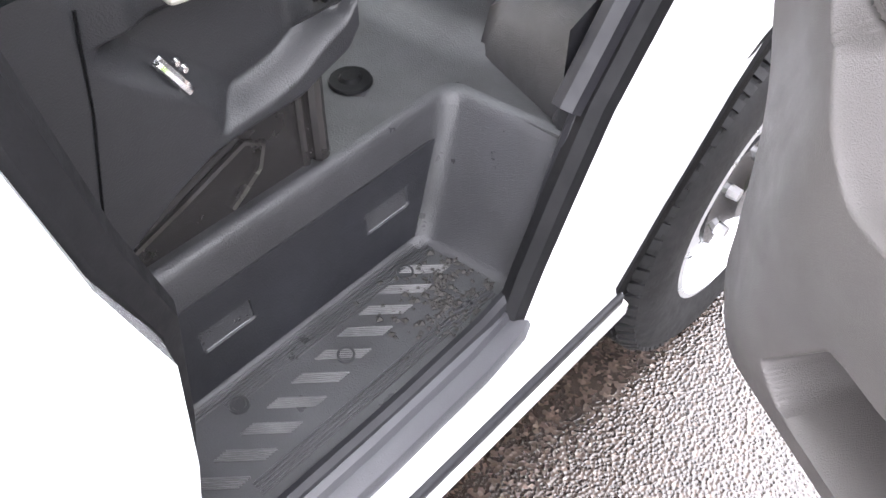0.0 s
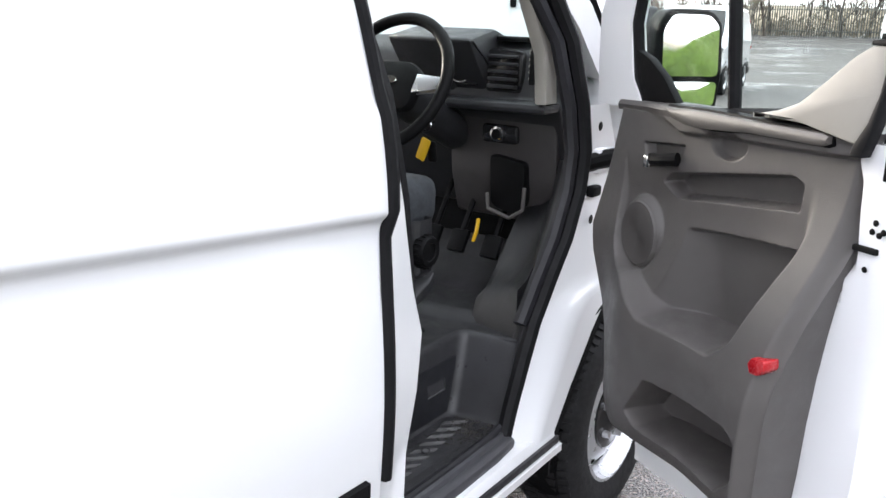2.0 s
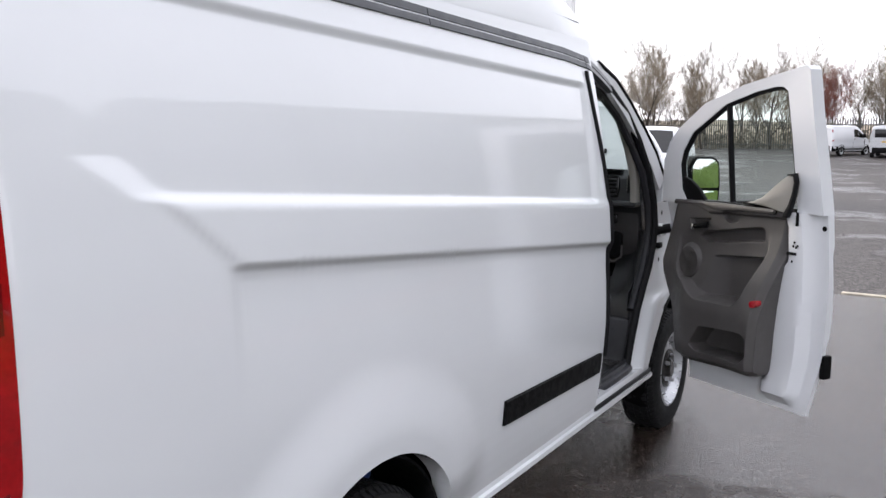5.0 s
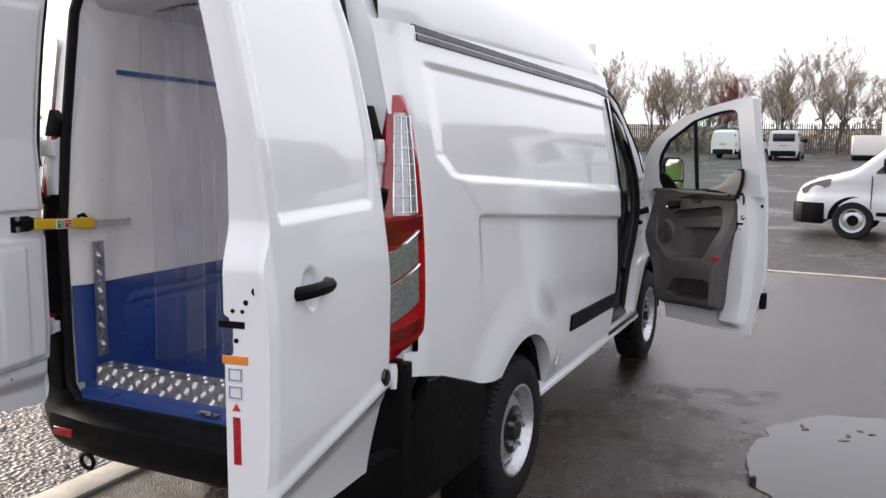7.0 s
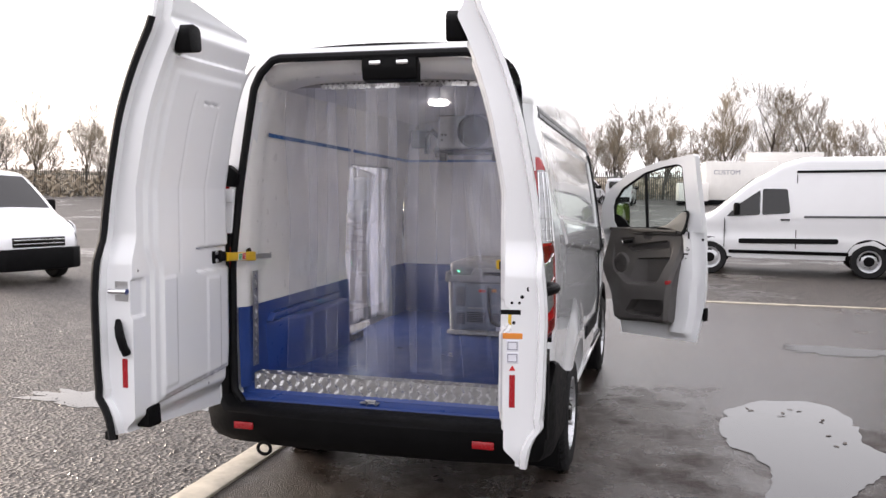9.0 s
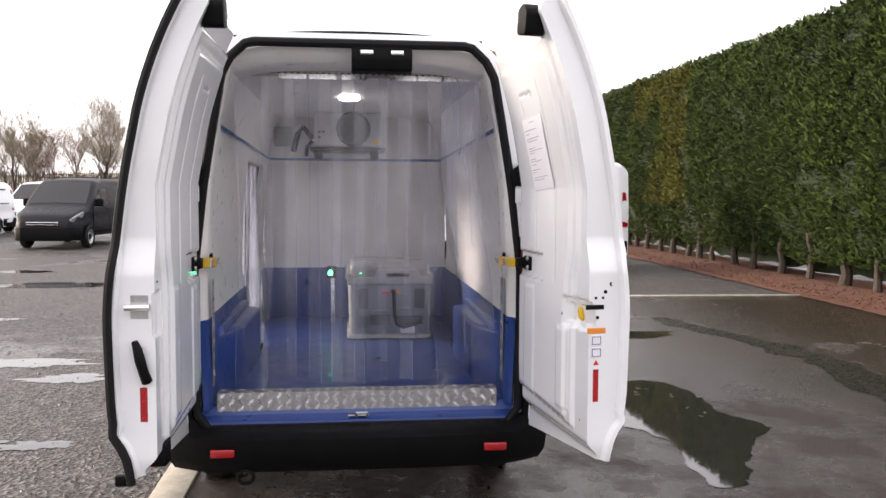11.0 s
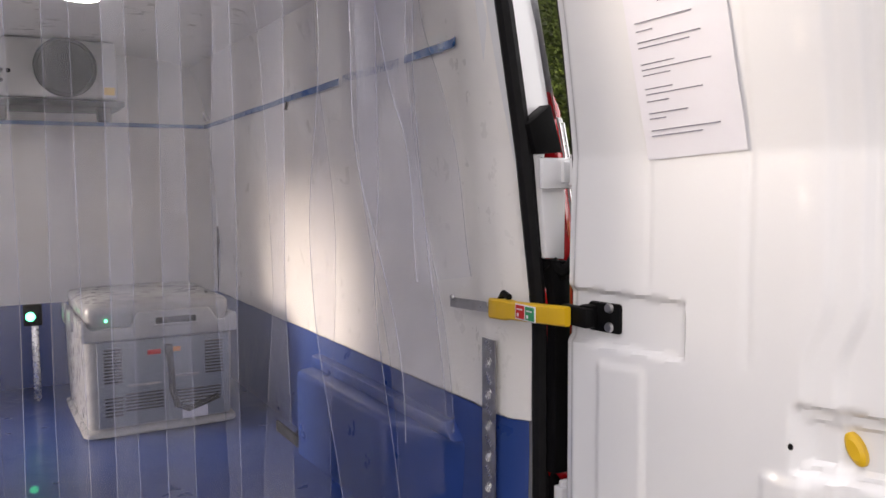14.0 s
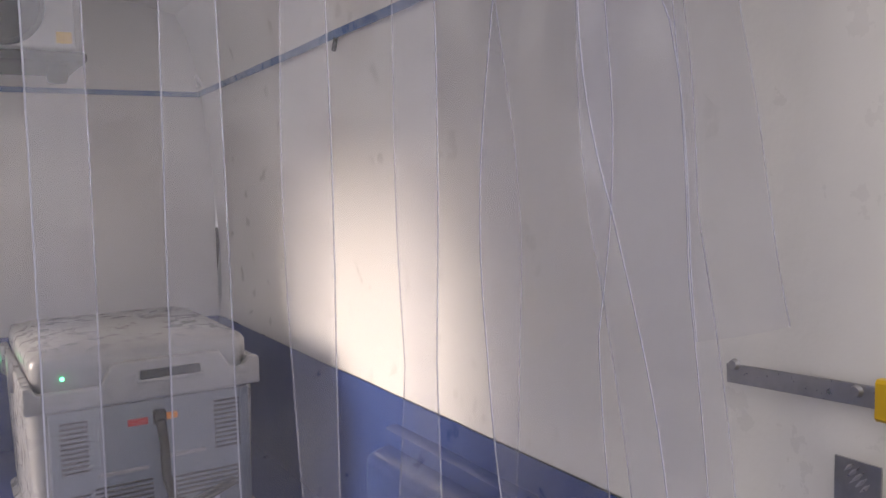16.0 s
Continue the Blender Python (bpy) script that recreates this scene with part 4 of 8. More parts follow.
hb = tube([(p[0] + 0.004, p[1] - 0.022, 1.13), (p[0] + 0.022, p[1] - 0.008, 1.105), (p[0] + 0.026, p[1], 1.07), (p[0] + 0.020, p[1] + 0.012, 1.02), (p[0] + 0.004, p[1] + 0.018, 0.99)], [0.012, 0.017, 0.019, 0.018, 0.020], 10)
part("release_lever", hb, BLACK, left_door, "black curved release lever")
part("lower_latch", prism(rounded([(0.66, 0.645), (0.76, 0.65), (0.76, 0.735), (0.67, 0.745)], 0.015), -(lin(0.7, 0.72) - 0.012), -(lin(0.7, 0.72) + 0.05), "y", 0.006), BLACK, left_door, "black lower latch block")
part("seal_end", box((0.03, 0.05, 0.04), (0.83, 0.03, 0.63), 0.006), BLACK, left_door)

# ---- load space ----
LINERX = [(0.60, 0.700), (1.0, 0.712), (1.3, 0.712), (1.7, 0.690), (2.0, 0.655), (2.15, 0.630), (2.24, 0.59)]
BACK_Y, FLOOR_Z, CEIL_Z, EDGE_Z = 2.86, 0.66, 2.285, 1.065


def liner_x(y, z):
    x = lerp_table(LINERX, z)
    x += 0.02 * smooth01(0.20, 0.30, y) * smooth01(1.0, 1.2, z) * smooth01(2.2, 2.0, z)
    x += 0.035 * (1 - smooth01(0.035, 0.10, y))
    return x + 0.004 * noise.noise(Vector((y * 3, z * 3, 0)))


def wall_sheet(s, z0, z1, y0=0.045, y1=BACK_Y, n=60, k=30, off=0.0):
    return grid(n, k, lambda a, b: (s * (liner_x(y0 + (y1 - y0) * a, z0 + (z1 - z0) * b) + off), y0 + (y1 - y0) * a, z0 + (z1 - z0) * b))


DOOR_Y0, DOOR_Y1, DOOR_Z1 = 1.56, 2.50, 1.86
part("liner_wall", wall_sheet(1, EDGE_Z, 2.245), LINER, van, "white moulded liner wall")
part("tub_wall", wall_sheet(1, FLOOR_Z - 0.02, EDGE_Z, off=-0.006), BLUE, van, "blue moulded lower wall")
# the other wall leaves the side doorway free
part("liner_wall", wall_sheet(-1, EDGE_Z, 2.245, 0.045, DOOR_Y0, 36), LINER, van)
part("liner_wall", wall_sheet(-1, EDGE_Z, 2.245, DOOR_Y1, BACK_Y, 10), LINER, van)
part("liner_wall", wall_sheet(-1, DOOR_Z1, 2.245, DOOR_Y0, DOOR_Y1, 20, 10), LINER, van)
part("tub_wall", wall_sheet(-1, FLOOR_Z - 0.02, EDGE_Z, 0.045, DOOR_Y0, off=-0.006), BLUE, van)
part("tub_wall", wall_sheet(-1, FLOOR_Z - 0.02, EDGE_Z, DOOR_Y1, BACK_Y, 10, off=-0.006), BLUE, van)
part("ceiling_liner", thick(grid(10, 90, lambda a, b: ((a - 0.5) * 1.21 , 0.035 + 2.845 * b, CEIL_Z - 0.045 * abs(2 * a - 1) ** 4 + 0.07 * smooth01(0.15, 0.05, 0.035 + 2.845 * b))), 0.02), LINER, van, "white moulded ceiling liner")
part("bulkhead", box((1.44, 0.05, 1.26), (0, BACK_Y + 0.03, 1.685), 0.01), LINER, van, "white moulded bulkhead")
part("bulkhead_tub", box((1.44, 0.05, 0.43), (0, BACK_Y + 0.026, 0.85), 0.01), BLUE, van, "blue moulded lower bulkhead")
part("load_floor", grid(30, 60, lambda a, b: ((a - 0.5) * 1.44, 0.10 + 2.78 * b, FLOOR_Z + 0.003 * noise.noise(Vector((a * 9, b * 14, 2))))), BLUE, van, "glossy blue moulded load floor")
th = [[(x, y, z) for x in [-0.745 + 1.49 * k / 24 for k in range(25)]] for y, z in ((0.03, 0.555), (0.035, 0.59), (0.06, 0.605), (0.085, 0.61), (0.10, 0.645), (0.12, FLOOR_Z + 0.004))]
part("threshold", loft(th, closed=False), BLUE, van, "blue moulded rear threshold")
for s in (1, -1):
    out = rounded([(s * 0.735, 0.20), (s * 0.605, 0.58), (s * 0.592, 1.30), (s * 0.735, 1.37)], 0.035)
    part("wheel_box", prism(out, 0.62, 0.962, "z", 0.022, seg=3), BLUE, van, "blue moulded wheel box", smooth=50)
    part("wheel_box_step", prism([(0.30, 0.955), (1.36, 0.955), (1.34, 1.0), (0.34, 1.0)], s * 0.668, s * 0.735, "x", 0.014), BLUE, van)
# load catch in the threshold
part("striker", tube([(-0.02, 0.04, 0.60), (-0.02, 0.02, 0.625), (0.03, 0.02, 0.625), (0.03, 0.04, 0.60)], 0.006, 8), STEEL, van)
part("striker_plate", box((0.10, 0.03, 0.006), (-0.01, 0.05, 0.607), 0.002), STEEL, van)


# chequer plate: folded sheet with raised bars in fives
def chequer(name, x0, x1, planes, parent, label, pitch=0.044):
    """planes: (origin, across, up, width) - each strip of the fold."""
    sheet, bars = bmesh.new(), bmesh.new()
    for o, up, nrm, w in planes:
        o, up, nrm = Vector(o), Vector(up), Vector(nrm)
        ax = Vector((1, 0, 0)) if abs(nrm.x) < 0.5 else Vector((0, 1, 0))
        L = x1 - x0
        q = [o + ax * x0, o + ax * x1, o + ax * x1 + up * w, o + ax * x0 + up * w]
        top = [sheet.verts.new(p + nrm * 0.0015) for p in q]
        bot = [sheet.verts.new(p - nrm * 0.0015) for p in q]
        sheet.faces.new(top)
        sheet.faces.new(bot[::-1])
        for i in range(4):
            sheet.faces.new((top[i], top[(i + 1) % 4], bot[(i + 1) % 4], bot[i]))
        rows = max(1, round(w / (pitch * 0.8)))
        cols = max(1, round(L / pitch))
        for r in range(rows):
            for c in range(cols):
                mid = o + ax * (x0 + (c + 0.5) * L / cols) + up * ((r + 0.5) * w / rows)
                d = (ax + up).normalized() if (r + c) % 2 else (ax - up).normalized()
                e = nrm.cross(d)
                for b in range(5):
                    mm = mid + e * (b - 2) * 0.0072
                    h = 0.017 * (1 - 0.16 * abs(b - 2)) * min(1.0, w / 0.055)
                    pts = [mm - d * h, mm + e * 0.0030, mm + d * h, mm - e * 0.0030]
                    base = [bars.verts.new(p + nrm * 0.0012) for p in pts]
                    tip = bars.verts.new(mm + nrm * 0.0038)
                    for i in range(4):
                        bars.faces.new((base[i], base[(i + 1) % 4], tip))
    plate = part(name, sheet, PLATE, parent, label, smooth=0)
    part("raised_bar", bars, ALU, plate, smooth=0)["kind"] = "stuff"
    return plate


chequer("tread_plate", -0.672, 0.662, [((0, 0.094, 0.622), (0, 0, 1), (0, -1, 0), 0.090), ((0, 0.094, 0.712), (0, 1, 0), (0, 0, 1), 0.085)], van, "aluminium chequer tread plate along the rear sill")
for s in (1, -1):
    chequer("corner_strip", -0.028, 0.030, [((s * (liner_x(0.2, 0.95) - 0.016), 0.155, 0.74), (0, 0, 1), (-s, 0, 0), 0.51)], van, "aluminium chequer strip on the liner", 0.050)

# tape line with lettering
TAPE_Z = 1.985
for s, spans in ((1, ((0.256, 0.55), (1.03, 2.86))), (-1, ((0.27, 1.5), (1.55, 2.86)))):
    for a, b in spans:
        bm = grid(20, 1, lambda p, q: (s * (liner_x(a + (b - a) * p, TAPE_Z) - 0.006), a + (b - a) * p, TAPE_Z - 0.011 - 0.022 * (a + (b - a) * p) + 0.022 * q))
        part("load_line_tape", thick(bm, 0.001), BLUETAPE, van, "blue load line tape")
part("load_line_tape", box((1.36, 0.002, 0.02), (0, BACK_Y + 0.001, TAPE_Z - 0.062), 0), BLUETAPE, van)
bm = text_mesh("MAXIMUM LOAD HEIGHT", 0.036)
part("lettering", bm, BLUETAPE, van, "blue lettering on the tape line", Matrix.Translation((liner_x(0.80, TAPE_Z) - 0.008, 0.79, TAPE_Z - 0.018)) @ Matrix(((0, 0, -1, 0), (-1, 0, 0, 0), (0, 1, 0, 0), (0, 0, 0, 1))), 0)

# straps across the door gaps: steel bar on the liner, yellow sleeve, black end
for s, door in ((1, right_door), (-1, left_door)):
    z = 1.332
    x = s * (liner_x(0.2, z) - 0.012)
    xd = s * (0.715 if s > 0 else 0.70)
    bm = box((0.004, 0.32, 0.026), (x, 0.19, z - 0.006), 0.001, 1, m=Matrix.Rotation(-0.05, 4, "X"))
    bar = part("strap_bar", bm, STEEL, van, "flat steel strap bar")
    for y in (0.335, 0.16):
        part("bolt", lathe([(0.0, 0.008), (0.006, 0.006), (0.006, 0.0)], 10), STEEL, bar, m=Matrix.Translation((x - s * 0.002, y, z)) @ Matrix.Diagonal((-s, 1, 1, 1)))
    rings = []
    for k in range(13):
        t = k / 12
        y = 0.125 - 0.29 * t
        xx = x - s * 0.016 + (xd - x) * max(0, t - 0.4) / 0.6 * 0.35
        hh = 0.024 if t < 0.3 else 0.021
        zz = z + 0.018 * t
        w = 0.014 if 0.05 < t < 0.95 else 0.008
        rings.append([(xx - w, y, zz - hh + 0.004), (xx - w, y, zz + hh - 0.004), (xx - w * 0.6, y, zz + hh), (xx + w * 0.6, y, zz + hh), (xx + w, y, zz + hh - 0.004), (xx + w, y, zz - hh + 0.004), (xx + w * 0.6, y, zz - hh), (xx - w * 0.6, y, zz - hh)])
    sl = part("strap_sleeve", loft(rings, caps=True), YELLOW, van, "yellow plastic strap sleeve")
    xx = x - s * 0.016 + (xd - x) * 0.10
    part("sticker", box((0.002, 0.078, 0.036), (xx - s * 0.0145, -0.036, z + 0.010), 0.0006, 1), PAPER, sl, "white-edged safety sticker")
    for dy, mat in ((-0.0175, REDST), (-0.0545, GREENST)):
        st = part("sticker", box((0.002, 0.033, 0.030), (xx - s * 0.0158, dy, z + 0.010), 0.0006, 1), mat, sl)
        part("sticker_mark", box((0.001, 0.022, 0.003), (xx - s * 0.0172, dy, z + 0.016), 0), PAPER, st)
        part("sticker_mark", box((0.001, 0.006, 0.007), (xx - s * 0.0172, dy + 0.007, z + 0.003), 0), PAPER, st)
    part("strap_end", box((0.026, 0.09, 0.042), (xd - s * 0.002, -0.165, z + 0.018), 0.006), BLACK, van, "black strap end")
    part("release_tab", tube([(x - s * 0.006, 0.10, z + 0.022), (x - s * 0.01, 0.08, z + 0.040), (x - s * 0.014, 0.05, z + 0.034)], 0.008, 8), BLACK, van)

# ceiling lamp and the black light box over the doorway
part("ceiling_lamp", lathe([(0.0, 0.0), (-0.008, 0.058), (0.004, 0.066), (0.008, 0.066)], 32, axis="z"), LAMPLIGHT, van, "round white ceiling lamp, lit", Matrix.Translation((-0.05, 1.51, CEIL_Z - 0.029)))
lb = part("light_box", prism(rounded([(0.03, 2.225), (0.10, 2.215), (0.10, 2.36), (0.02, 2.36), (0.015, 2.28)], 0.012), -0.04, 0.24, "x", 0.006), BLACK, van, "black plastic light box with two spot lamps")
for x in (0.03, 0.17):
    part("spot_lamp", box((0.060, 0.012, 0.022), (x, 0.016, 2.305), 0.004), CHROME, lb, "small chromed spot lamp")

# the sliding door, pushed back along the flank
slide = part("sliding_door", grid(24, 40, lambda a, b: (-(side_x(1.0, 0.60 + 1.27 * b) + 0.075), 0.44 + 1.06 * a, 0.60 + 1.27 * b)), WHITE, van, "white sliding door slid open along the flank")
slide.modifiers.new("sheet", "SOLIDIFY").thickness = 0.04

# ---- things in the load space ----
def pvc_mat(name, least, most):
    m, nt, b = nodes_of(name)
    out = nt.nodes["Material Output"]
    nt.nodes.remove(b)
    tr, gl, df, d2, ma, m1, m2 = (nt.nodes.new(k) for k in ("ShaderNodeBsdfTransparent", "ShaderNodeBsdfGlossy", "ShaderNodeBsdfTranslucent", "ShaderNodeBsdfDiffuse", "ShaderNodeMixShader", "ShaderNodeMixShader", "ShaderNodeMixShader"))
    n = noise_of(nt, 2.5, 3)
    haze = ramp_of(nt, n.outputs["Fac"], [(0.35, (least,) * 3), (0.7, (most,) * 3)])
    tr.inputs[0].default_value = (0.962, 0.964, 0.985, 1)
    df.inputs[0].default_value = (0.78, 0.82, 1.0, 1)
    gl.inputs["Roughness"].default_value = 0.09
    n2 = noise_of(nt, 6.0, 2)
    bp = nt.nodes.new("ShaderNodeBump")
    bp.inputs["Strength"].default_value, bp.inputs["Distance"].default_value = 0.22, 0.015
    nt.links.new(n2.outputs["Fac"], bp.inputs["Height"])
    nt.links.new(bp.outputs[0], gl.inputs["Normal"])
    info = nt.nodes.new("ShaderNodeObjectInfo")
    own, mul = nt.nodes.new("ShaderNodeMapRange"), nt.nodes.new("ShaderNodeMath")
    own.inputs[3].default_value, own.inputs[4].default_value = 0.35, 1.9
    mul.operation = "MULTIPLY"
    nt.links.new(info.outputs["Random"], own.inputs[0])
    nt.links.new(own.outputs[0], mul.inputs[0])
    nt.links.new(haze.outputs[0], mul.inputs[1])
    nt.links.new(mul.outputs[0], m1.inputs[0])
    nt.links.new(tr.outputs[0], m1.inputs[1])
    d2.inputs[0].default_value = (0.82, 0.84, 0.95, 1)
    nt.links.new(df.outputs[0], ma.inputs[1])
    nt.links.new(d2.outputs[0], ma.inputs[2])
    nt.links.new(ma.outputs[0], m1.inputs[2])
    nt.links.new(sheen_of(nt, 0.035, 0.5), m2.inputs[0])
    nt.links.new(m1.outputs[0], m2.inputs[1])
    nt.links.new(gl.outputs[0], m2.inputs[2])
    nt.links.new(m2.outputs[0], out.inputs[0])
    return m


PVC = pvc_mat("clear_pvc", 0.03, 0.105)
PVCEDGE = pvc_mat("cut_pvc_edge", 0.20, 0.34)
PVCWORN = pvc_mat("scuffed_pvc", 0.10, 0.24)


def pvc_strip(x0, w, y, ztop, zbot, seed, axis="x", pull=0.0, lift=0.0, fold=0.0):
    """One hanging strip with a gentle roll; pull drags its foot sideways."""
    rnd = random.Random(seed)
    amp, ph, curl = rnd.uniform(0.006, 0.022), rnd.uniform(0, 6.28), rnd.uniform(-0.5, 0.5)
    bm = bmesh.new()

    def f(a, b):
        z = ztop + (zbot - ztop) * b
        x = x0 + w * a * (1 - 0.18 * abs(pull) * b * 2) + pull * b ** 1.3
        q = math.sin(ph + b * 4.2 + a * 2.0) * amp * (0.25 + b) + curl * 0.035 * (a - 0.5) ** 2 * 4 * (0.3 + b) + lift * b
        q += fold * (math.sin(a * 7.5 + b * 6.0 + ph) * 0.6 + math.sin(a * 3.0 - b * 9.0)) * math.sin(math.pi * min(1, b * 1.7 + 0.08)) ** 0.7
        x += fold * 0.9 * math.sin(b * 7.0 + ph)
        yy = y + q
        return (x, yy, z + (0.02 * (a - 0.5) * curl)) if axis == "x" else (yy, x, z)

    grid(8, 40, f, bm)
    return bm, f


def hang(curtain, mat, label, *spec, **more):
    """A strip and its two cut edges."""
    bm, f = pvc_strip(*spec, **more)
    ob = part("strip", bm, mat, curtain, label, smooth=60)
    ob.visible_shadow = mat is not PVC
    for e in (0, 1):
        part("cut_edge", tube([f(e, k / 40) for k in range(41)], 0.0010, 4), PVCEDGE, ob)


curtain = thing("strip_curtain", label="clear PVC strip curtain hanging behind the rear doors", category="curtain")
rail = bmesh.new()
box((1.15, 0.006, 0.055), (0, 0.365, 2.262), 0.001, 1, rail)
box((1.15, 0.03, 0.004), (0, 0.38, 2.288), 0.001, 1, rail)
crail = part("rail", rail, STEEL, curtain, "perforated steel hanging rail")
holes = [(-0.55 + 0.031 * k, z) for k in range(36) for z in (2.275, 2.252)]
for k, (x, z) in enumerate(holes):
    part("slot", box((0.014, 0.002, 0.006), (x, 0.3615, z), 0), BLACK, crail, smooth=0)
for x in (-0.33, -0.18, -0.02, 0.22, 0.36, 0.48):
    part("clamp_plate", box((0.135, 0.005, 0.026), (x, 0.357, 2.236), 0.001, 1), ALU, curtain, "bright clamp plate")
foot = [0.68, 0.70, 0.69, 0.72, 0.695, 0.69, 0.70, 0.69, 0.695, 0.80]
for k in range(10):
    x0 = -0.60 + 0.115 * k
    hang(curtain, PVC, "", x0, 0.165, 0.372 + 0.006 * (k % 2), 2.235, foot[k], 20 + k, pull=[-0.02, 0.0, 0.01, 0, 0, 0.0, 0.01, 0.03, 0.06, 0.10][k], lift=[0.0, 0.02, 0, 0.01, 0.0, 0, 0.02, 0.03, 0.0, -0.05][k], fold=[0.010, 0.004, 0.002, 0.003, 0.002, 0.004, 0.010, 0.022, 0.026, 0.018][k])
hang(curtain, PVC, "clear strip caught up on the wall", 0.47, 0.15, 0.35, 2.235, 1.39, 61, pull=0.11, lift=-0.10, fold=0.020)
hang(curtain, PVC, "", 0.40, 0.16, 0.355, 2.235, 0.98, 77, pull=0.12, lift=-0.06, fold=0.024)

side_curtain = thing("strip_curtain", label="clear PVC strips hanging in the open side doorway", category="curtain")
part("rail", box((0.02, 0.96, 0.05), (-0.725, 2.03, 1.875), 0.003), STEEL, side_curtain)
for k in range(8):
    hang(side_curtain, PVCWORN, "", 1.57 + 0.112 * k, 0.155, -0.735, 1.86, 0.70 + 0.015 * (k % 3), 40 + k, axis="y")


# portable chiller box on the floor
def vent_slots(parent, x0, x1, z0, n, y, dz, m):
    for k in range(n):
        part("vent_slot", box((x1 - x0, 0.004, 0.006), ((x0 + x1) / 2, y, z0 + k * dz), 0.001, 1), BLACK, parent, m=m)


chill = thing("chiller_box", pose(0.222, 2.135, FLOOR_Z + 0.004, 0, 0, 0.5), "pale grey portable chiller box with vented front", "chiller")
cb = bmesh.new()
loft([[(x, y, z) for x, y in rounded([(-w, -d), (w, -d), (w, d), (-w, d)], r, 8)] for w, d, r, z in ((0.272, 0.322, 0.05, 0.03), (0.276, 0.326, 0.055, 0.04), (0.283, 0.332, 0.055, 0.30), (0.285, 0.335, 0.055, 0.39))], cb, caps=True)
part("body", cb, CHILLER, chill, "pale body with rounded corners", smooth=60)
sk = bmesh.new()
loft([[(x, y, z) for x, y in rounded([(-w, -d), (w, -d), (w, d), (-w, d)], 0.05, 6)] for w, d, z in ((0.275, 0.325, 0.0), (0.292, 0.342, 0.006), (0.292, 0.342, 0.022), (0.274, 0.324, 0.034))], sk, caps=True)
part("base", sk, CHILLER, chill, smooth=60)
collar = [(-0.293, 0.375), (0.293, 0.375), (0.293, 0.452), (0.268, 0.452), (0.245, 0.428), (0.215, 0.428), (0.185, 0.478), (-0.085, 0.478), (-0.118, 0.424), (-0.262, 0.424), (-0.272, 0.446), (-0.293, 0.446)]
part("collar", prism(rounded(collar, 0.010, 3), -0.352, -0.325, "y", 0.006, seg=3), CHILLER, chill, "moulded pale collar with grip hollows", smooth=50)
for x0, x1 in ((-0.293, -0.270), (0.270, 0.293)):
    part("collar", prism([(-0.33, 0.375), (0.34, 0.375), (0.34, 0.448), (-0.33, 0.448)], x0, x1, "x", 0.006), CHILLER, chill)
lidm = bmesh.new()
loft([[(x, y - 0.004, z) for x, y in rounded([(-w, -d), (w, -d), (w, d), (-w, d)], 0.045, 6)] for w, d, z in ((0.252, 0.300, 0.385), (0.262, 0.310, 0.42), (0.272, 0.322, 0.462), (0.272, 0.322, 0.492), (0.264, 0.314, 0.507), (0.240, 0.290, 0.511), (0.230, 0.280, 0.517), (0.10, 0.12, 0.520))], lidm, caps=True)
part("lid", lidm, CHILLER, chill, "domed pale lid", smooth=60)
part("grip", box((0.155, 0.012, 0.026), (0.055, -0.350, 0.440), 0.005), BLACK, chill, "dark recessed grip")
part("grip_lip", box((0.17, 0.010, 0.010), (0.055, -0.3535, 0.424), 0.004), CHILLER, chill)
for y in (-0.10, 0.16):
    part("lid_catch", box((0.014, 0.045, 0.085), (-0.297, y, 0.43), 0.005), STEEL, chill, "steel lid catch")
front = part("front_panel", box((0.500, 0.010, 0.330), (0.012, -0.334, 0.205), 0.005), CASING, chill, "blue-grey front panel")
FY = -0.3395
vent_slots(front, -0.215, -0.150, 0.215, 11, FY, 0.0125, Matrix())
vent_slots(front, 0.165, 0.235, 0.215, 11, FY, 0.0125, Matrix())
vent_slots(front, -0.215, -0.150, 0.085, 6, FY, 0.0135, Matrix())
vent_slots(front, -0.140, 0.000, 0.100, 6, FY, 0.0125, Matrix())
vent_slots(front, 0.045, 0.225, 0.105, 5, FY, 0.0125, Matrix())
part("rib", box((0.12, 0.006, 0.010), (-0.07, FY, 0.195), 0.002), CHILLER, front)
part("rib", box((0.11, 0.006, 0.010), (0.085, FY, 0.215), 0.002), CHILLER, front)
part("rocker_switch", box((0.05, 0.006, 0.018), (-0.03, FY, 0.318), 0.002), REDST, front, "small red switch")
part("rocker_switch", box((0.03, 0.006, 0.018), (0.055, FY, 0.322), 0.002), ORANGE, front)
part("hose", tube([(0.02, FY, 0.325), (0.022, -0.365, 0.315), (0.026, -0.372, 0.26), (0.028, -0.372, 0.17), (0.045, -0.372, 0.105), (0.09, -0.370, 0.085), (0.15, -0.36, 0.10), (0.21, -0.345, 0.115)], 0.0125, 12), BLACK, chill, "black mains lead")
part("plug", box((0.03, 0.03, 0.04), (0.022, -0.352, 0.325), 0.006), BLACK, chill)
part("label_plate", box((0.10, 0.003, 0.045), (0.12, FY, 0.062), 0.001, 1), PAPER, chill)
part("status_lamp", lathe([(0, 0.005), (0.004, 0.0)], 10, axis="y"), GREENLED, chill, "", Matrix.Translation((-0.20, -0.33, 0.452)) @ Matrix.Diagonal((1, -1, 1, 1)))

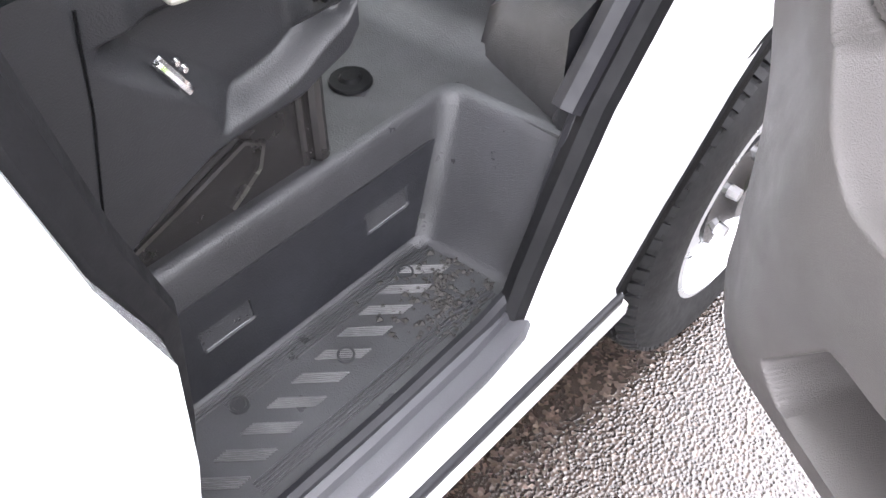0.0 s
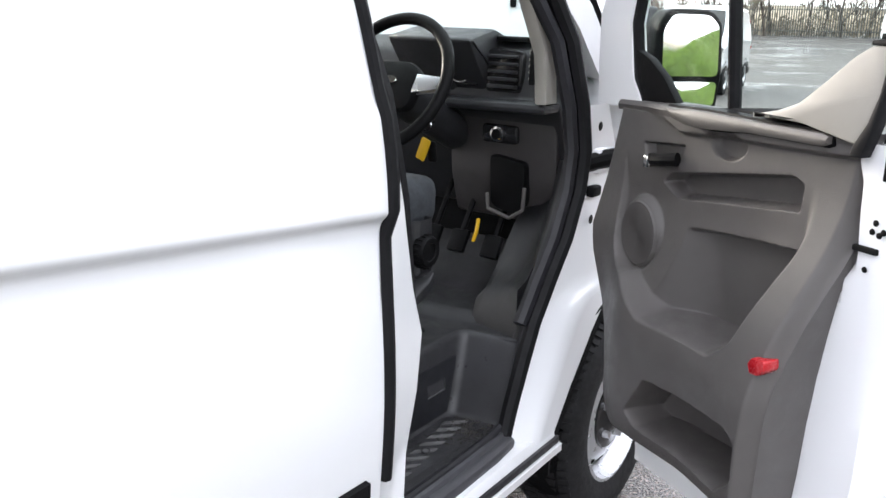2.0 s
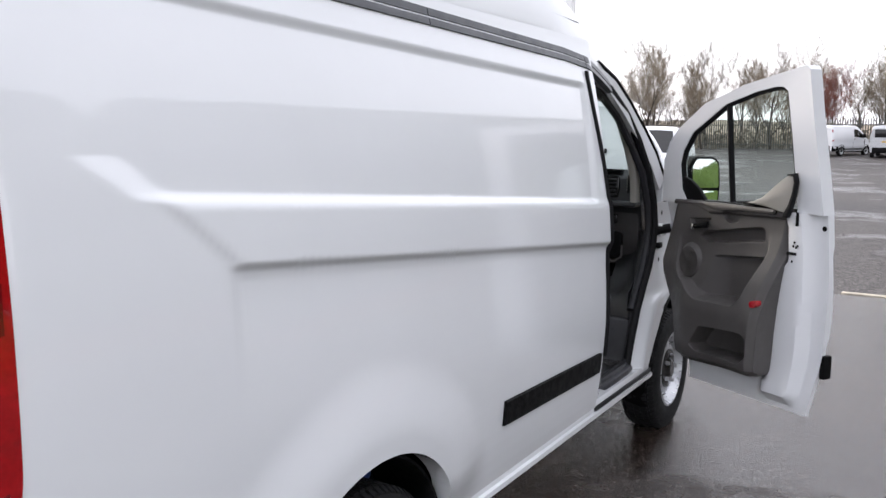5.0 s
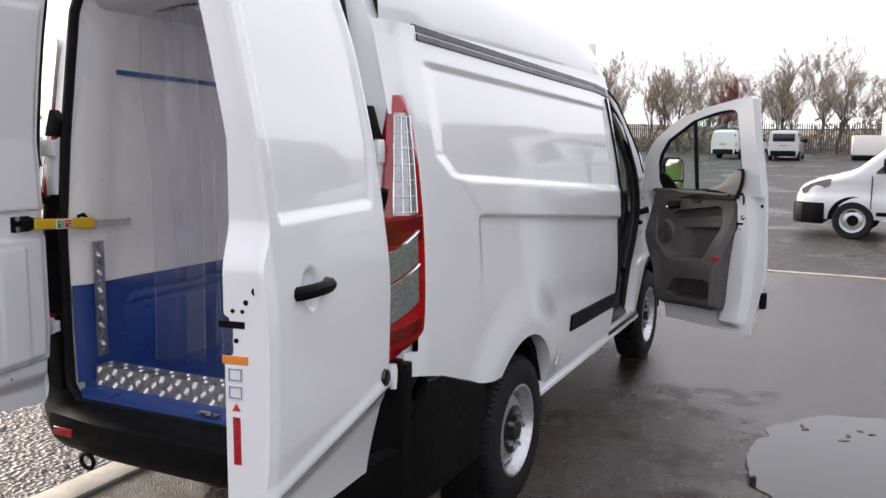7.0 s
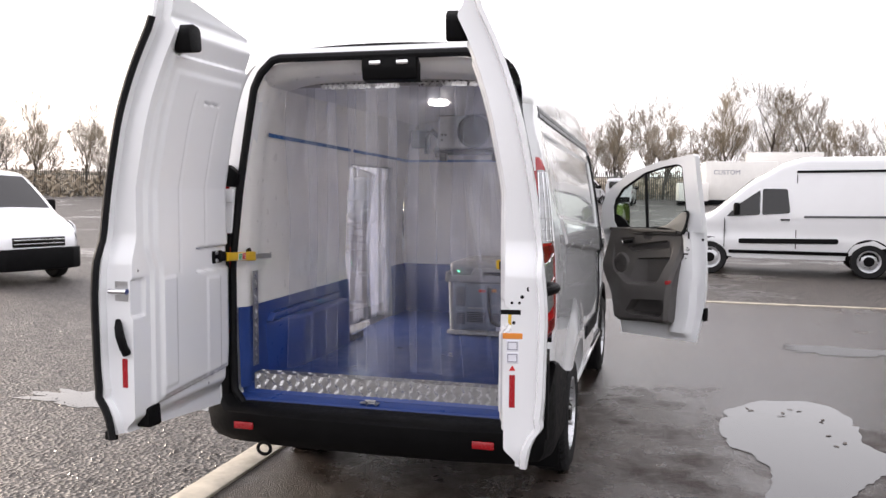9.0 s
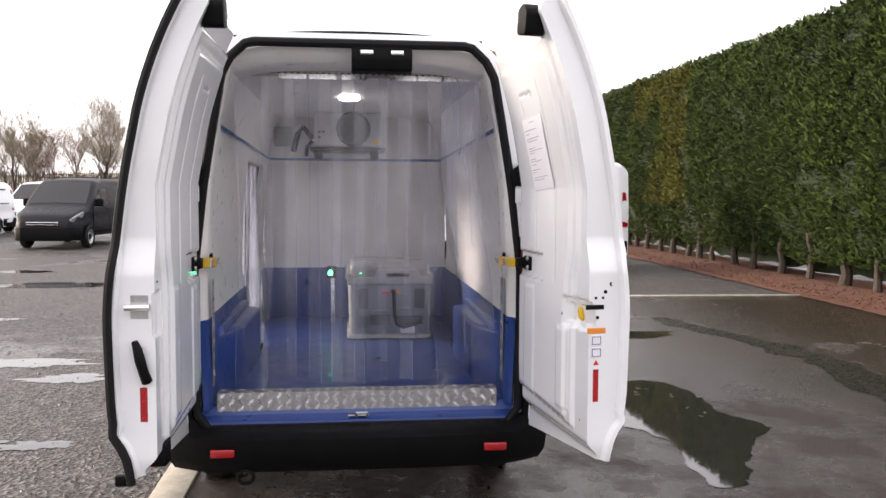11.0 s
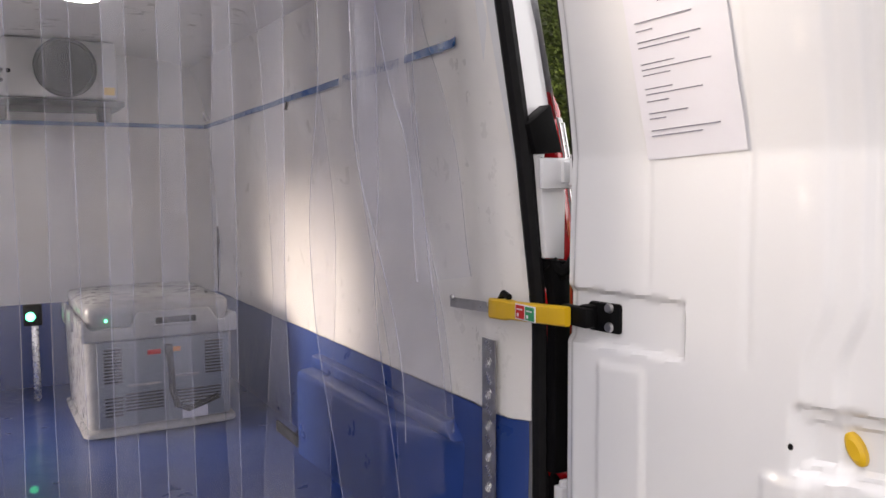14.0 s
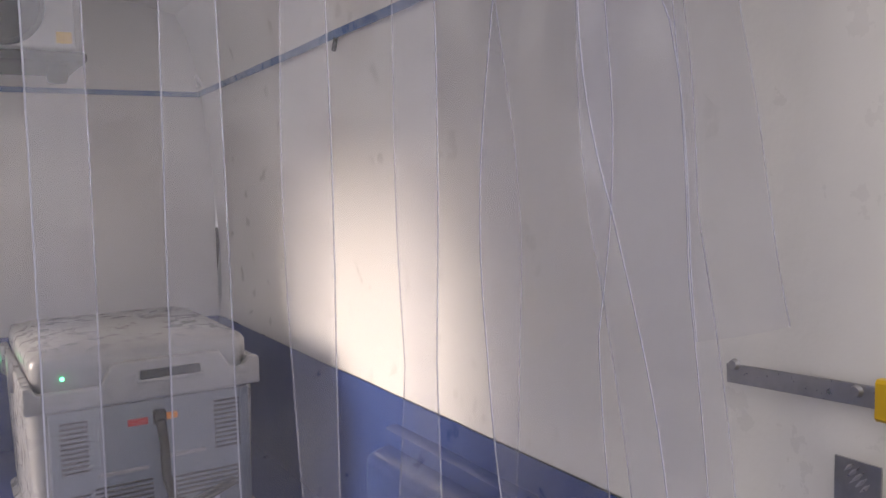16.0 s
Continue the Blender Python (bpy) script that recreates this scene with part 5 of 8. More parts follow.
ctrl = thing("controller", label="small control box with a lit green lamp on a post", category="controller")
part("post", box((0.030, 0.022, 0.36), (-0.178, 2.56, FLOOR_Z + 0.184), 0.004), ALU, ctrl)
part("housing", box((0.075, 0.035, 0.095), (-0.185, 2.55, 1.055), 0.006), BLACK, ctrl)
part("lamp", lathe([(0, 0.020), (0.006, 0.016), (0.008, 0.0)], 16, axis="y"), GREENLED, ctrl, "glowing green lamp", Matrix.Translation((-0.195, 2.532, 1.050)) @ Matrix.Diagonal((1, -1, 1, 1)))

# evaporator under the ceiling
ev = thing("evaporator", label="white ceiling evaporator with a round dark fan", category="evaporator")
part("housing", prism(rounded([(2.42, 2.005), (2.85, 2.02), (2.85, 2.26), (2.46, 2.26)], 0.02), -0.31, 0.19, "x", 0.01), FRIDGE, ev, "white sheet housing")
part("fan_ring", lathe([(0.0, 0.128), (-0.012, 0.124), (-0.014, 0.112), (0.004, 0.108)], 40, axis="y"), BLACK, ev, "", Matrix.Translation((-0.02, 2.423, 2.135)))
part("fan_hub", lathe([(0.0, 0.11), (-0.002, 0.10), (-0.012, 0.04), (-0.014, 0.0)], 32, axis="y"), BLACK, ev, "dark fan", Matrix.Translation((-0.02, 2.424, 2.135)))
part("drip_tray", box((0.56, 0.42, 0.03), (-0.06, 2.64, 1.985), 0.008), BLACK, ev)
for x in (-0.28, 0.14):
    part("tray_foot", box((0.06, 0.05, 0.07), (x, 2.52, 1.945), 0.012), BLACK, ev)
for k, (dx, dz) in enumerate(((0.0, 0.0), (0.03, 0.0), (0.0, -0.04))):
    part("knob", lathe([(0, 0.010), (-0.008, 0.008), (-0.008, 0.0)], 12, axis="y"), BLACK, ev, "", Matrix.Translation((-0.27 + dx, 2.424, 2.11 + dz)))
part("sticker", box((0.045, 0.002, 0.035), (0.155, 2.424, 2.04), 0), YELLOW, ev, "yellow label")
# hoses and cables beside it
part("hose", tube([(-0.33, 2.66, 2.08), (-0.40, 2.60, 2.16), (-0.44, 2.62, 2.10), (-0.48, 2.74, 1.99)], 0.022, 10), BLACK, ev, "black insulated hose")
part("hose", tube([(-0.33, 2.62, 2.05), (-0.37, 2.60, 2.00), (-0.38, 2.70, 1.95)], 0.016, 8), BLACK, ev)
part("junction_box", box((0.15, 0.06, 0.15), (-0.56, 2.82, 2.10), 0.012), DASH, ev, "grey cable box")
part("tag", tube([(liner_x(1.58, 1.9) - 0.01, 1.55, 1.955), (liner_x(1.58, 1.9) - 0.02, 1.55, 1.91)], 0.006, 6), BLACK, van)

# ---- front body ----
first_front = set(bpy.data.objects)
FRONT_EDGE = [(3.455, 0.455), (3.485, 0.545), (3.525, 0.64), (3.575, 0.75), (3.645, 0.85), (3.72, 0.95), (3.775, 1.07), (3.79, 1.18), (3.765, 1.30), (3.715, 1.47), (3.60, 1.635), (3.445, 1.78), (3.225, 1.89), (3.03, 1.935), (2.92, 1.925)]
ARCH_EDGE = [(3.60, 0.415), (3.64, 0.47), (3.69, 0.54), (3.75, 0.61), (3.80, 0.67), (3.87, 0.735), (3.95, 0.775), (4.03, 0.79), (4.12, 0.782), (4.22, 0.745), (4.31, 0.68), (4.38, 0.58), (4.42, 0.45)]


def front_edge_y(z):
    return lerp_table([(b, a) for a, b in FRONT_EDGE[:10]], z)


def arch_edge_y(z):
    return lerp_table([(b, a) for a, b in ARCH_EDGE[:8]], z)


for s in (1, -1):
    # hinge pillar and wing behind the wheel
    bm = bmesh.new()
    rings = []
    for k in range(40):
        z = 0.415 + (1.30 - 0.415) * k / 39
        y0 = front_edge_y(max(z, 0.455))
        y1 = arch_edge_y(z) if z < 0.79 else 3.95 + 0.55 * smooth01(0.79, 0.81, z)
        y1 = max(y1, y0 + 0.03)
        row = []
        for j in range(9):
            t = j / 8
            y = y0 + (y1 - y0) * t
            x = 0.805 + 0.045 * smooth01(0, 0.4, t) - 0.09 * max(0, y - 4.1) + 0.012 * math.sin(z * 3)
            row.append((s * x, y, z))
        rings.append([(s * 0.792, y0 + 0.018, z)] + row)
    loft(rings, bm, closed=False)
    part("wing", bm, WHITE, van, "white front wing and hinge pillar")
    # front wing over the wheel to the nose
    bm = bmesh.new()
    rings = []
    for k in range(26):
        y = 3.95 + 0.98 * k / 25
        zb = lerp_table(ARCH_EDGE[6:], y) if y < 4.42 else 0.50
        drop = smooth01(4.2, 4.95, y)
        rings.append([(s * (0.85 - 0.20 * drop ** 2 - 0.01 * (1 - j / 8)), y, zb + (1.22 - 0.26 * drop - zb) * j / 8) for j in range(9)])
    loft(rings, bm, closed=False)
    part("wing", thick(bm, 0.004), WHITE, van)
    bm = tube([(s * 0.853, y, z) for y, z in ARCH_EDGE], 0.016, 8)
    part("arch_trim", bm, BLACK, van, "black wheel arch lip")
    # door aperture seal along the front edge and over the head
    bm = tube([(s * (0.795 - 0.075 * smooth01(1.2, 1.95, z)), y, z) for y, z in FRONT_EDGE], 0.022, 8)
    part("aperture_seal", bm, RUBBER, van, "black rubber door aperture seal")
    bm = tube([(s * (0.772 - 0.085 * smooth01(1.2, 1.95, z)), y - 0.030 if z < 1.5 else y - 0.022, z - (0.028 if z > 1.5 else 0)) for y, z in FRONT_EDGE[3:]], 0.020, 8)
    part("aperture_seal", bm, SEALGREY, van)
    # screen pillar outside
    rings = []
    for y, z in [(3.93, 1.42), (3.80, 1.56), (3.64, 1.69), (3.46, 1.82), (3.28, 1.92), (3.05, 1.985), (2.85, 2.00)]:
        xo = 0.775 - 0.055 * smooth01(1.4, 2.0, z)
        rings.append([(s * (xo + 0.012), y - 0.06, z - 0.055), (s * (xo + 0.02), y - 0.01, z), (s * (xo - 0.02), y + 0.04, z + 0.03), (s * (xo - 0.06), y + 0.03, z + 0.01), (s * (xo - 0.05), y - 0.05, z - 0.05)])
    part("screen_pillar", loft(rings, caps=True), WHITE, van, "white windscreen pillar")
    rings = [[(s * (p[1][0] * s + 0.006), p[1][1] + 0.01, p[1][2] + 0.012), (s * (p[1][0] * s - 0.01), p[1][1] + 0.028, p[1][2] + 0.026), (s * (p[1][0] * s - 0.02), p[1][1] + 0.012, p[1][2] + 0.006)] for p in rings]
    part("pillar_trim", loft(rings, caps=True), BLACK, van)
    # door post: painted return and dark weather strip
    POST = [(0.455, 3.04), (0.50, 3.03), (0.56, 3.008), (0.67, 2.998), (0.80, 3.012), (0.92, 3.018), (1.02, 2.996), (1.20, 2.975), (1.40, 2.935), (1.60, 2.89), (1.80, 2.855), (1.97, 2.838)]
    rings = []
    for z, y in POST:
        x = side_x(2.80, z)
        rings.append([(s * x, 2.875 - 0.09 * smooth01(1.25, 1.95, z), z), (s * (x - 0.008), 2.895 - 0.09 * smooth01(1.25, 1.95, z), z), (s * (x - 0.045), y, z), (s * (x - 0.14), y + 0.015, z)])
    part("door_post", loft(rings, closed=False), WHITE, van, "white painted door post")
    bm = tube([(s * (side_x(2.80, z) + 0.001), 2.892 - 0.095 * smooth01(1.25, 1.95, z), z) for z in [0.70 + 1.26 * k / 24 for k in range(25)]], 0.0125, 8)
    part("weather_strip", bm, RUBBER, van, "black door edge strip")
    bm = tube([(s * (side_x(2.80, z) - 0.095 + 0.03 * smooth01(0.85, 1.1, z)), y + 0.006, z) for z, y in POST[2:]], 0.018, 8)
    part("aperture_seal", bm, RUBBER, van)
    # mirror sail, hinges and check strap on the pillar
    for z in (1.145, 0.70):
        part("door_hinge", box((0.05, 0.09, 0.07), (s * 0.80, 3.87, z), 0.01), WHITE, van)
    part("door_check", box((0.07, 0.05, 0.03), (s * 0.795, 3.82, 1.065), 0.006), BLACK, van)
    part("cable_boot", tube([(s * 0.79, 3.80, 1.14), (s * 0.82, 3.85, 1.15), (s * 0.86, 3.87, 1.16)], 0.026, 10), BLACK, van, "black rubber cable boot")
    for z, y in ((1.245, 3.815), (0.99, 3.80)):
        part("hole_plug", lathe([(0, 0.013), (0.003, 0.0)], 12), BLACK, van, "", Matrix.Translation((s * 0.825, y, z)) @ Matrix.Diagonal((s, 1, 1, 1)))

# glass, bonnet and nose
bm = grid(12, 10, lambda a, b: ((a - 0.5) * (1.50 - 0.10 * b), 4.02 - 1.02 * b + 0.10 * (1 - (2 * a - 1) ** 2) * (1 - b * 0.6), 1.33 + 0.70 * b - 0.05 * (2 * a - 1) ** 2))
ws = part("windscreen", thick(bm, 0.005), GLASS, van, "clear windscreen")
ws.visible_shadow = False
part("washer_jet", box((0.018, 0.016, 0.03), (0.40, 4.155, 1.60), 0.005), BLACK, van, "black washer jet on the bonnet")
part("engine_bay", prism(rounded([(-0.62, 4.12), (0.62, 4.12), (0.55, 4.80), (-0.55, 4.80)], 0.05), 0.6, 0.95, "z", 0.03), BLACK, van, "dark engine bay")
part("bonnet_stay", tube([(0.55, 4.72, 1.0), (0.45, 4.25, 1.74)], 0.006, 6), STEEL, van)
part("wiper_cowl", box((1.50, 0.12, 0.05), (0, 4.10, 1.30), 0.02), BLACK, van)
BONNET_HW = [(0.0, 0.80), (0.2, 0.79), (0.33, 0.755), (0.43, 0.69), (0.52, 0.61), (0.60, 0.50), (0.65, 0.38), (0.68, 0.22)]
bm = grid(20, 24, lambda a, b: ((2 * a - 1) * lerp_table(BONNET_HW, 0.68 * b), 4.075 + 0.68 * b * 0.31 - 0.05 * (2 * a - 1) ** 4 + 0.02 * math.sin(math.pi * b), 1.29 + 0.68 * b * 0.95 - 0.02 * (2 * a - 1) ** 2))
part("bonnet", thick(bm, 0.03), WHITE, van, "white bonnet propped wide open")
part("front_bumper", prism(rounded([(-0.80, 4.55), (-0.72, 4.85), (-0.4, 4.98), (0.4, 4.98), (0.72, 4.85), (0.80, 4.55)], 0.08), 0.28, 0.82, "z", 0.03), BLACK, van, "black front bumper")
part("grille", prism(rounded([(-0.60, 4.60), (-0.55, 4.90), (0.55, 4.90), (0.60, 4.60)], 0.05), 0.80, 1.03, "z", 0.02), BLACKGLOSS, van, "dark front grille")
part("scuttle_wall", box((1.5, 0.05, 0.75), (0, 3.98, 0.85), 0.01), BLACK, van)
bm = grid(10, 20, lambda a, b: ((a - 0.5) * 1.40, 2.90 + 0.24 * b, 1.97 + 0.02 * math.sin(math.pi * a) - 0.03 * b))
part("headlining", thick(bm, 0.02), TRIMLIGHT, van, "pale cab headlining")
part("sun_visor", box((0.36, 0.14, 0.018), (0.34, 3.10, 1.925), 0.006, m=Matrix.Rotation(-0.25, 4, "X")), DASH, van, "dark sun visor")


# ---- front doors ----
def front_door(s):
    ux, vy = Vector((s * 0.861, -0.508, 0)), Vector((0.508, s * 0.861, 0))
    m = Matrix((ux, vy, (0, 0, 1))).transposed().to_4x4()
    m.translation = (s * 0.82, 3.99, 0.012)
    m = m @ Matrix.Diagonal((1.03, 1, 1, 1))
    V = [(0.40, -0.035), (0.60, -0.005), (0.85, 0.0), (1.10, -0.005), (1.30, -0.022), (1.50, -0.048), (1.75, -0.080), (1.97, -0.115)]

    def skin(z):
        return (lerp_table(V, z - 0.05) + lerp_table(V, z) + lerp_table(V, z + 0.05)) / 3

    # lower shell, outer and inner skins with a closed edge
    LEFT = [(0.42, 0.33), (0.50, 0.305), (0.68, 0.260), (0.85, 0.203), (0.95, 0.153), (1.03, 0.135), (1.15, 0.15), (1.25, 0.125), (1.33, 0.108)]
    RIGHT = [(0.42, 1.035), (0.70, 1.080), (1.00, 1.092), (1.32, 1.084)]
    bm = bmesh.new()
    nu, nz = 40, 40
    A, B = [], []
    for i in range(nu + 1):
        ra, rb = [], []
        for j in range(nz + 1):
            w = i / nu
            z = 0.405 + (1.335 - 0.405) * j / nz
            u0, u1 = lerp_table(LEFT, z), lerp_table(RIGHT, z)
            u = u0 + (u1 - u0) * w
            bul = -0.02 * max(0, 2 * abs(w - 0.5) - 0.8) / 0.2
            crease = 0.014 * smooth01(0.0, 0.05, z - (0.68 + 0.05 * w)) - 0.012 * smooth01(0, 0.04, 1.19 - z) * smooth01(0, 0.3, z - 0.85)
            ra.append(bm.verts.new((u, s * (skin(z) + bul + crease - 0.01), z)))
            hi = 0.085 * smooth01(0.92, 1.16, z)
            inn = skin(z) - 0.055 - 0.055 * smooth01(0.0, 0.05, u - u0 - 0.02) * smooth01(0.76 + hi, 0.83 + hi, u) * smooth01(0, 0.05, u1 - 0.055 - u) * smooth01(0, 0.05, z - 0.43)
            thin = smooth01(0.02, 0.05, u - u0) * smooth01(0.84 + hi, 0.80 + hi, u) * smooth01(0.52, 0.56, z) * smooth01(1.30, 1.265, z)
            inn += (skin(z) - 0.027 - inn) * thin
            rb.append(bm.verts.new((u, s * inn, z)))
        A.append(ra)
        B.append(rb)
    for i in range(nu):
        for j in range(nz):
            bm.faces.new((A[i][j], A[i + 1][j], A[i + 1][j + 1], A[i][j + 1]))
            cu, cz = (B[i][j].co.x + B[i + 1][j].co.x) / 2, B[i][j].co.z
            if not (0.30 < cu < 0.80 and 0.58 < cz < 1.26):
                bm.faces.new((B[i][j], B[i][j + 1], B[i + 1][j + 1], B[i + 1][j]))
        for j in (0, nz):
            bm.faces.new((A[i][j], A[i + 1][j], B[i + 1][j], B[i][j]))
    for j in range(nz):
        for i in (0, nu):
            bm.faces.new((A[i][j], A[i][j + 1], B[i][j + 1], B[i][j]))
    door = part("front_door", bm, WHITE, van, "white cab door standing open with grey trim", m)

    def ring_of(out, v_in, v_out):
        return [(u, s * (skin(z) + v_in), z) for u, z in out], [(u, s * (skin(z) + v_out), z) for u, z in out]

    OUT = [(0.105, 1.33), (0.115, 1.43), (0.135, 1.55), (0.185, 1.645), (0.25, 1.712), (0.44, 1.835), (0.70, 1.915), (0.90, 1.955), (1.025, 1.978), (1.040, 1.960), (1.050, 1.75), (1.068, 1.55), (1.084, 1.33)]
    INN = [(0.285, 1.322), (0.245, 1.40), (0.245, 1.53), (0.27, 1.60), (0.345, 1.695), (0.57, 1.828), (0.75, 1.878), (0.86, 1.895), (0.900, 1.892), (0.922, 1.874), (0.932, 1.70), (0.942, 1.52), (0.948, 1.33)]
    o_out, o_in = ring_of(OUT, -0.012, -0.085)
    i_out, i_in = ring_of(INN, -0.035, -0.080)
    bm = bmesh.new()
    loft([o_in, o_out, i_out, i_in, o_in], bm, closed=False)
    part("window_frame", bm, WHITE, door, "white pressed window frame")
    fr = [(u, s * (skin(z) - 0.060), z) for u, z in INN] + [(0.75, s * (skin(1.36) - 0.07), 1.36), (0.48, s * (skin(1.33) - 0.07), 1.335)]
    part("window_seal", tube(fr, 0.016, 8, closed=True), RUBBER, door, "black window channel")
    gl = prism([(u, z) for u, z in INN], -0.002, 0.002, "y")
    for v in gl.verts:
        v.co.y += s * (skin(v.co.z) - 0.055)
    pane = part("window_pane", gl, GLASS, door, "clear side glass")
    pane.visible_shadow = False
    d0, d1 = (0.572, 1.830), (0.562, 1.33)
    part("window_bar", tube([(d0[0], s * (skin(d0[1]) - 0.06), d0[1]), (d1[0], s * (skin(d1[1]) - 0.06), d1[1])], 0.014, 8), RUBBER, door, "black window divider")
    sail = prism([(0.25, 1.33), (0.41, 1.33), (0.35, 1.41), (0.30, 1.45), (0.252, 1.47)], -0.012, 0.012, "y", 0.004)
    for v in sail.verts:
        v.co.y += s * (skin(v.co.z) - 0.06)
    part("mirror_sail", sail, BLACK, door)
    # exterior mirror: its glass looks back along the van
    mm = Matrix(((0.29, -0.957, 0, 0.185), (0.957 * s, 0.29 * s, 0, 0.10 * s), (0, 0, 1, 1.437), (0, 0, 0, 1)))
    head = prism(rounded([(-0.082, -0.135), (0.085, -0.135), (0.094, -0.02), (0.084, 0.10), (0.052, 0.13), (-0.06, 0.132), (-0.09, 0.09), (-0.094, -0.02)], 0.03), -0.012, 0.085, "y", 0.012, seg=3)
    mir = part("mirror", head, BLACK, door, "black door mirror housing", mm)
    for out in ([(-0.072, -0.038), (0.078, -0.038), (0.072, 0.09), (0.045, 0.116), (-0.052, 0.118), (-0.076, 0.08)], [(-0.068, -0.115), (0.072, -0.115), (0.078, -0.052), (-0.074, -0.052)]):
        # slightly domed, tipped a little upwards
        shape = rounded(out, 0.015)
        cx, cz = sum(a for a, b in shape) / len(shape), sum(b for a, b in shape) / len(shape)
        rings = []
        for k in (0.02, 0.2, 0.4, 0.6, 0.8, 1.0):
            pts = [((a - cx) * k, (b - cz) * k) for a, b in shape]
            rings.append([(cx + a, -0.019 + (a * a + b * b) / 2.4 + 0.028 * b, cz + b) for a, b in pts])
        rings.append([(a, -0.008, b) for a, b in shape])
        part("mirror_glass", loft(rings, caps=True), MIRROR, mir, "mirror glass")
    part("mirror_arm", loft([[(0.145 + c * 0.035, s * v, z + d * 0.03) for c, d in ((-1, -1), (1, -1), (1, 1), (-1, 1))] for v, z in ((-0.06, 1.345), (0.0, 1.335), (0.07, 1.325), (0.14, 1.335))], caps=True), BLACK, door)

    # inner trim: one moulded panel with pockets sunk into it
    TL = [(0.50, 0.31), (0.56, 0.275), (0.65, 0.262), (0.77, 0.225), (0.86, 0.178), (0.95, 0.140), (1.02, 0.128), (1.12, 0.145), (1.22, 0.175), (1.32, 0.20)]
    TR = [(0.50, 0.83), (0.58, 0.855), (0.77, 0.862), (0.87, 0.870), (0.96, 0.882), (1.10, 0.905), (1.32, 0.935)]
    LEDGE = [(0.20, 1.40), (0.359, 1.352), (0.394, 1.323), (0.46, 1.296), (0.653, 1.302), (0.885, 1.305), (0.95, 1.312)]

    def inside(poly, u, z, soft):
        r = 1.0
        n = len(poly)
        for i in range(n):
            (ax, az), (bx, bz) = poly[i], poly[(i + 1) % n]
            L = math.hypot(bx - ax, bz - az)
            r *= smooth01(0, soft, ((bx - ax) * (z - az) - (bz - az) * (u - ax)) / L)
        return r

    UP = [(0.391, 1.172), (0.442, 1.138), (0.795, 1.182), (0.798, 1.238), (0.767, 1.252), (0.425, 1.200)]
    MID = [(0.365, 0.935), (0.458, 0.872), (0.692, 0.876), (0.738, 0.912), (0.806, 1.112), (0.455, 1.082), (0.40, 1.03)]
    LOW = [(0.445, 0.628), (0.488, 0.600), (0.785, 0.606), (0.828, 0.648), (0.828, 0.735), (0.795, 0.757), (0.508, 0.734)]
    REC = [(0.350, 0.922), (0.455, 0.860), (0.700, 0.864), (0.752, 0.905), (0.835, 1.13), (0.835, 1.40), (0.25, 1.40), (0.250, 1.06), (0.270, 0.985)]
    SPK_U, SPK_Z = 0.335, 1.034

    def trim_v(u, z):
        proud = (1 - inside(REC, u, z, 0.024)) * smooth01(1.25, 0.95, z)
        v = -0.125 - 0.02 * smooth01(1.15, 0.98, z) - (0.085 + 0.035 * smooth01(0.60, 0.86, u)) * smooth01(0.20, 0.42, u) * (0.45 * smooth01(1.04, 0.80, z) + 0.55 * proud) + 0.02 * smooth01(0.62, 0.50, z)
        lz = lerp_table(LEDGE, u)
        v -= 0.022 * smooth01(lz - 0.007, lz + 0.005, z)
        v += 0.018 * inside(REC, u, z, 0.012) * smooth01(1.24, 1.06, z) * smooth01(0.80, 0.66, u)
        v += (-0.070 - 0.012 * smooth01(1.16, 1.24, z) - v) * inside(UP, u, z, 0.010)
        v += (max(v, -0.076 - 0.075 * smooth01(0.575, 0.40, u)) - v) * inside(MID, u, z, 0.012)
        v += (-0.105 - 0.015 * smooth01(0.56, 0.47, u) - v) * inside(LOW, u, z, 0.013)
        d = math.hypot((u - SPK_U) / 0.066, (z - SPK_Z) / 0.083)
        v += (-0.134 - v) * (1 - smooth01(1.02, 1.16, d))
        v += 0.006 * (1 - smooth01(0.0, 0.05, abs(d - 1.04)))
        v += 0.028 * inside([(0.335, 1.205), (0.452, 1.222), (0.465, 1.268), (0.318, 1.258)], u, z, 0.008)
        v += 0.020 * (1 - smooth01(0.85, 1.05, math.hypot((u - 0.595) / 0.05, (z - 1.287) / 0.034)))
        return v

    nu, nz = 270, 270
    bm = bmesh.new()
    rows = []
    for i in range(nu + 1):
        col = []
        for j in range(nz + 1):
            z = 0.525 + 0.802 * j / nz
            z += 0.03 * (i / nu) * (1 - j / nz)
            u0, u1 = lerp_table(TL, z), lerp_table(TR, z)
            w = i / nu
            u = u0 + (u1 - u0) * w
            e = min(w, 1 - w) * (u1 - u0)
            v = trim_v(u, z) + 0.035 * (1 - smooth01(0, 0.03, e)) + 0.03 * (1 - smooth01(0, 0.02, z - 0.535 - 0.03 * w))
            col.append(bm.verts.new((u, s * v, z)))
        rows.append(col)
    for P, Q in zip(rows, rows[1:]):
        for j in range(nz):
            bm.faces.new((P[j], Q[j], Q[j + 1], P[j + 1]))
    edge = [e for e in bm.edges if e.is_boundary]
    ext = bmesh.ops.extrude_edge_only(bm, edges=edge)["geom"]
    for g in ext:
        if isinstance(g, bmesh.types.BMVert):
            g.co.y = s * (skin(g.co.z) - 0.06)
    trim = part("door_trim", bm, TRIM, door, "moulded warm-grey door trim with pockets", smooth=50)
    sp = lathe([(0.0, 0.0), (-0.003, 0.05), (-0.004, 0.066), (0.002, 0.07)], 40, axis="y")
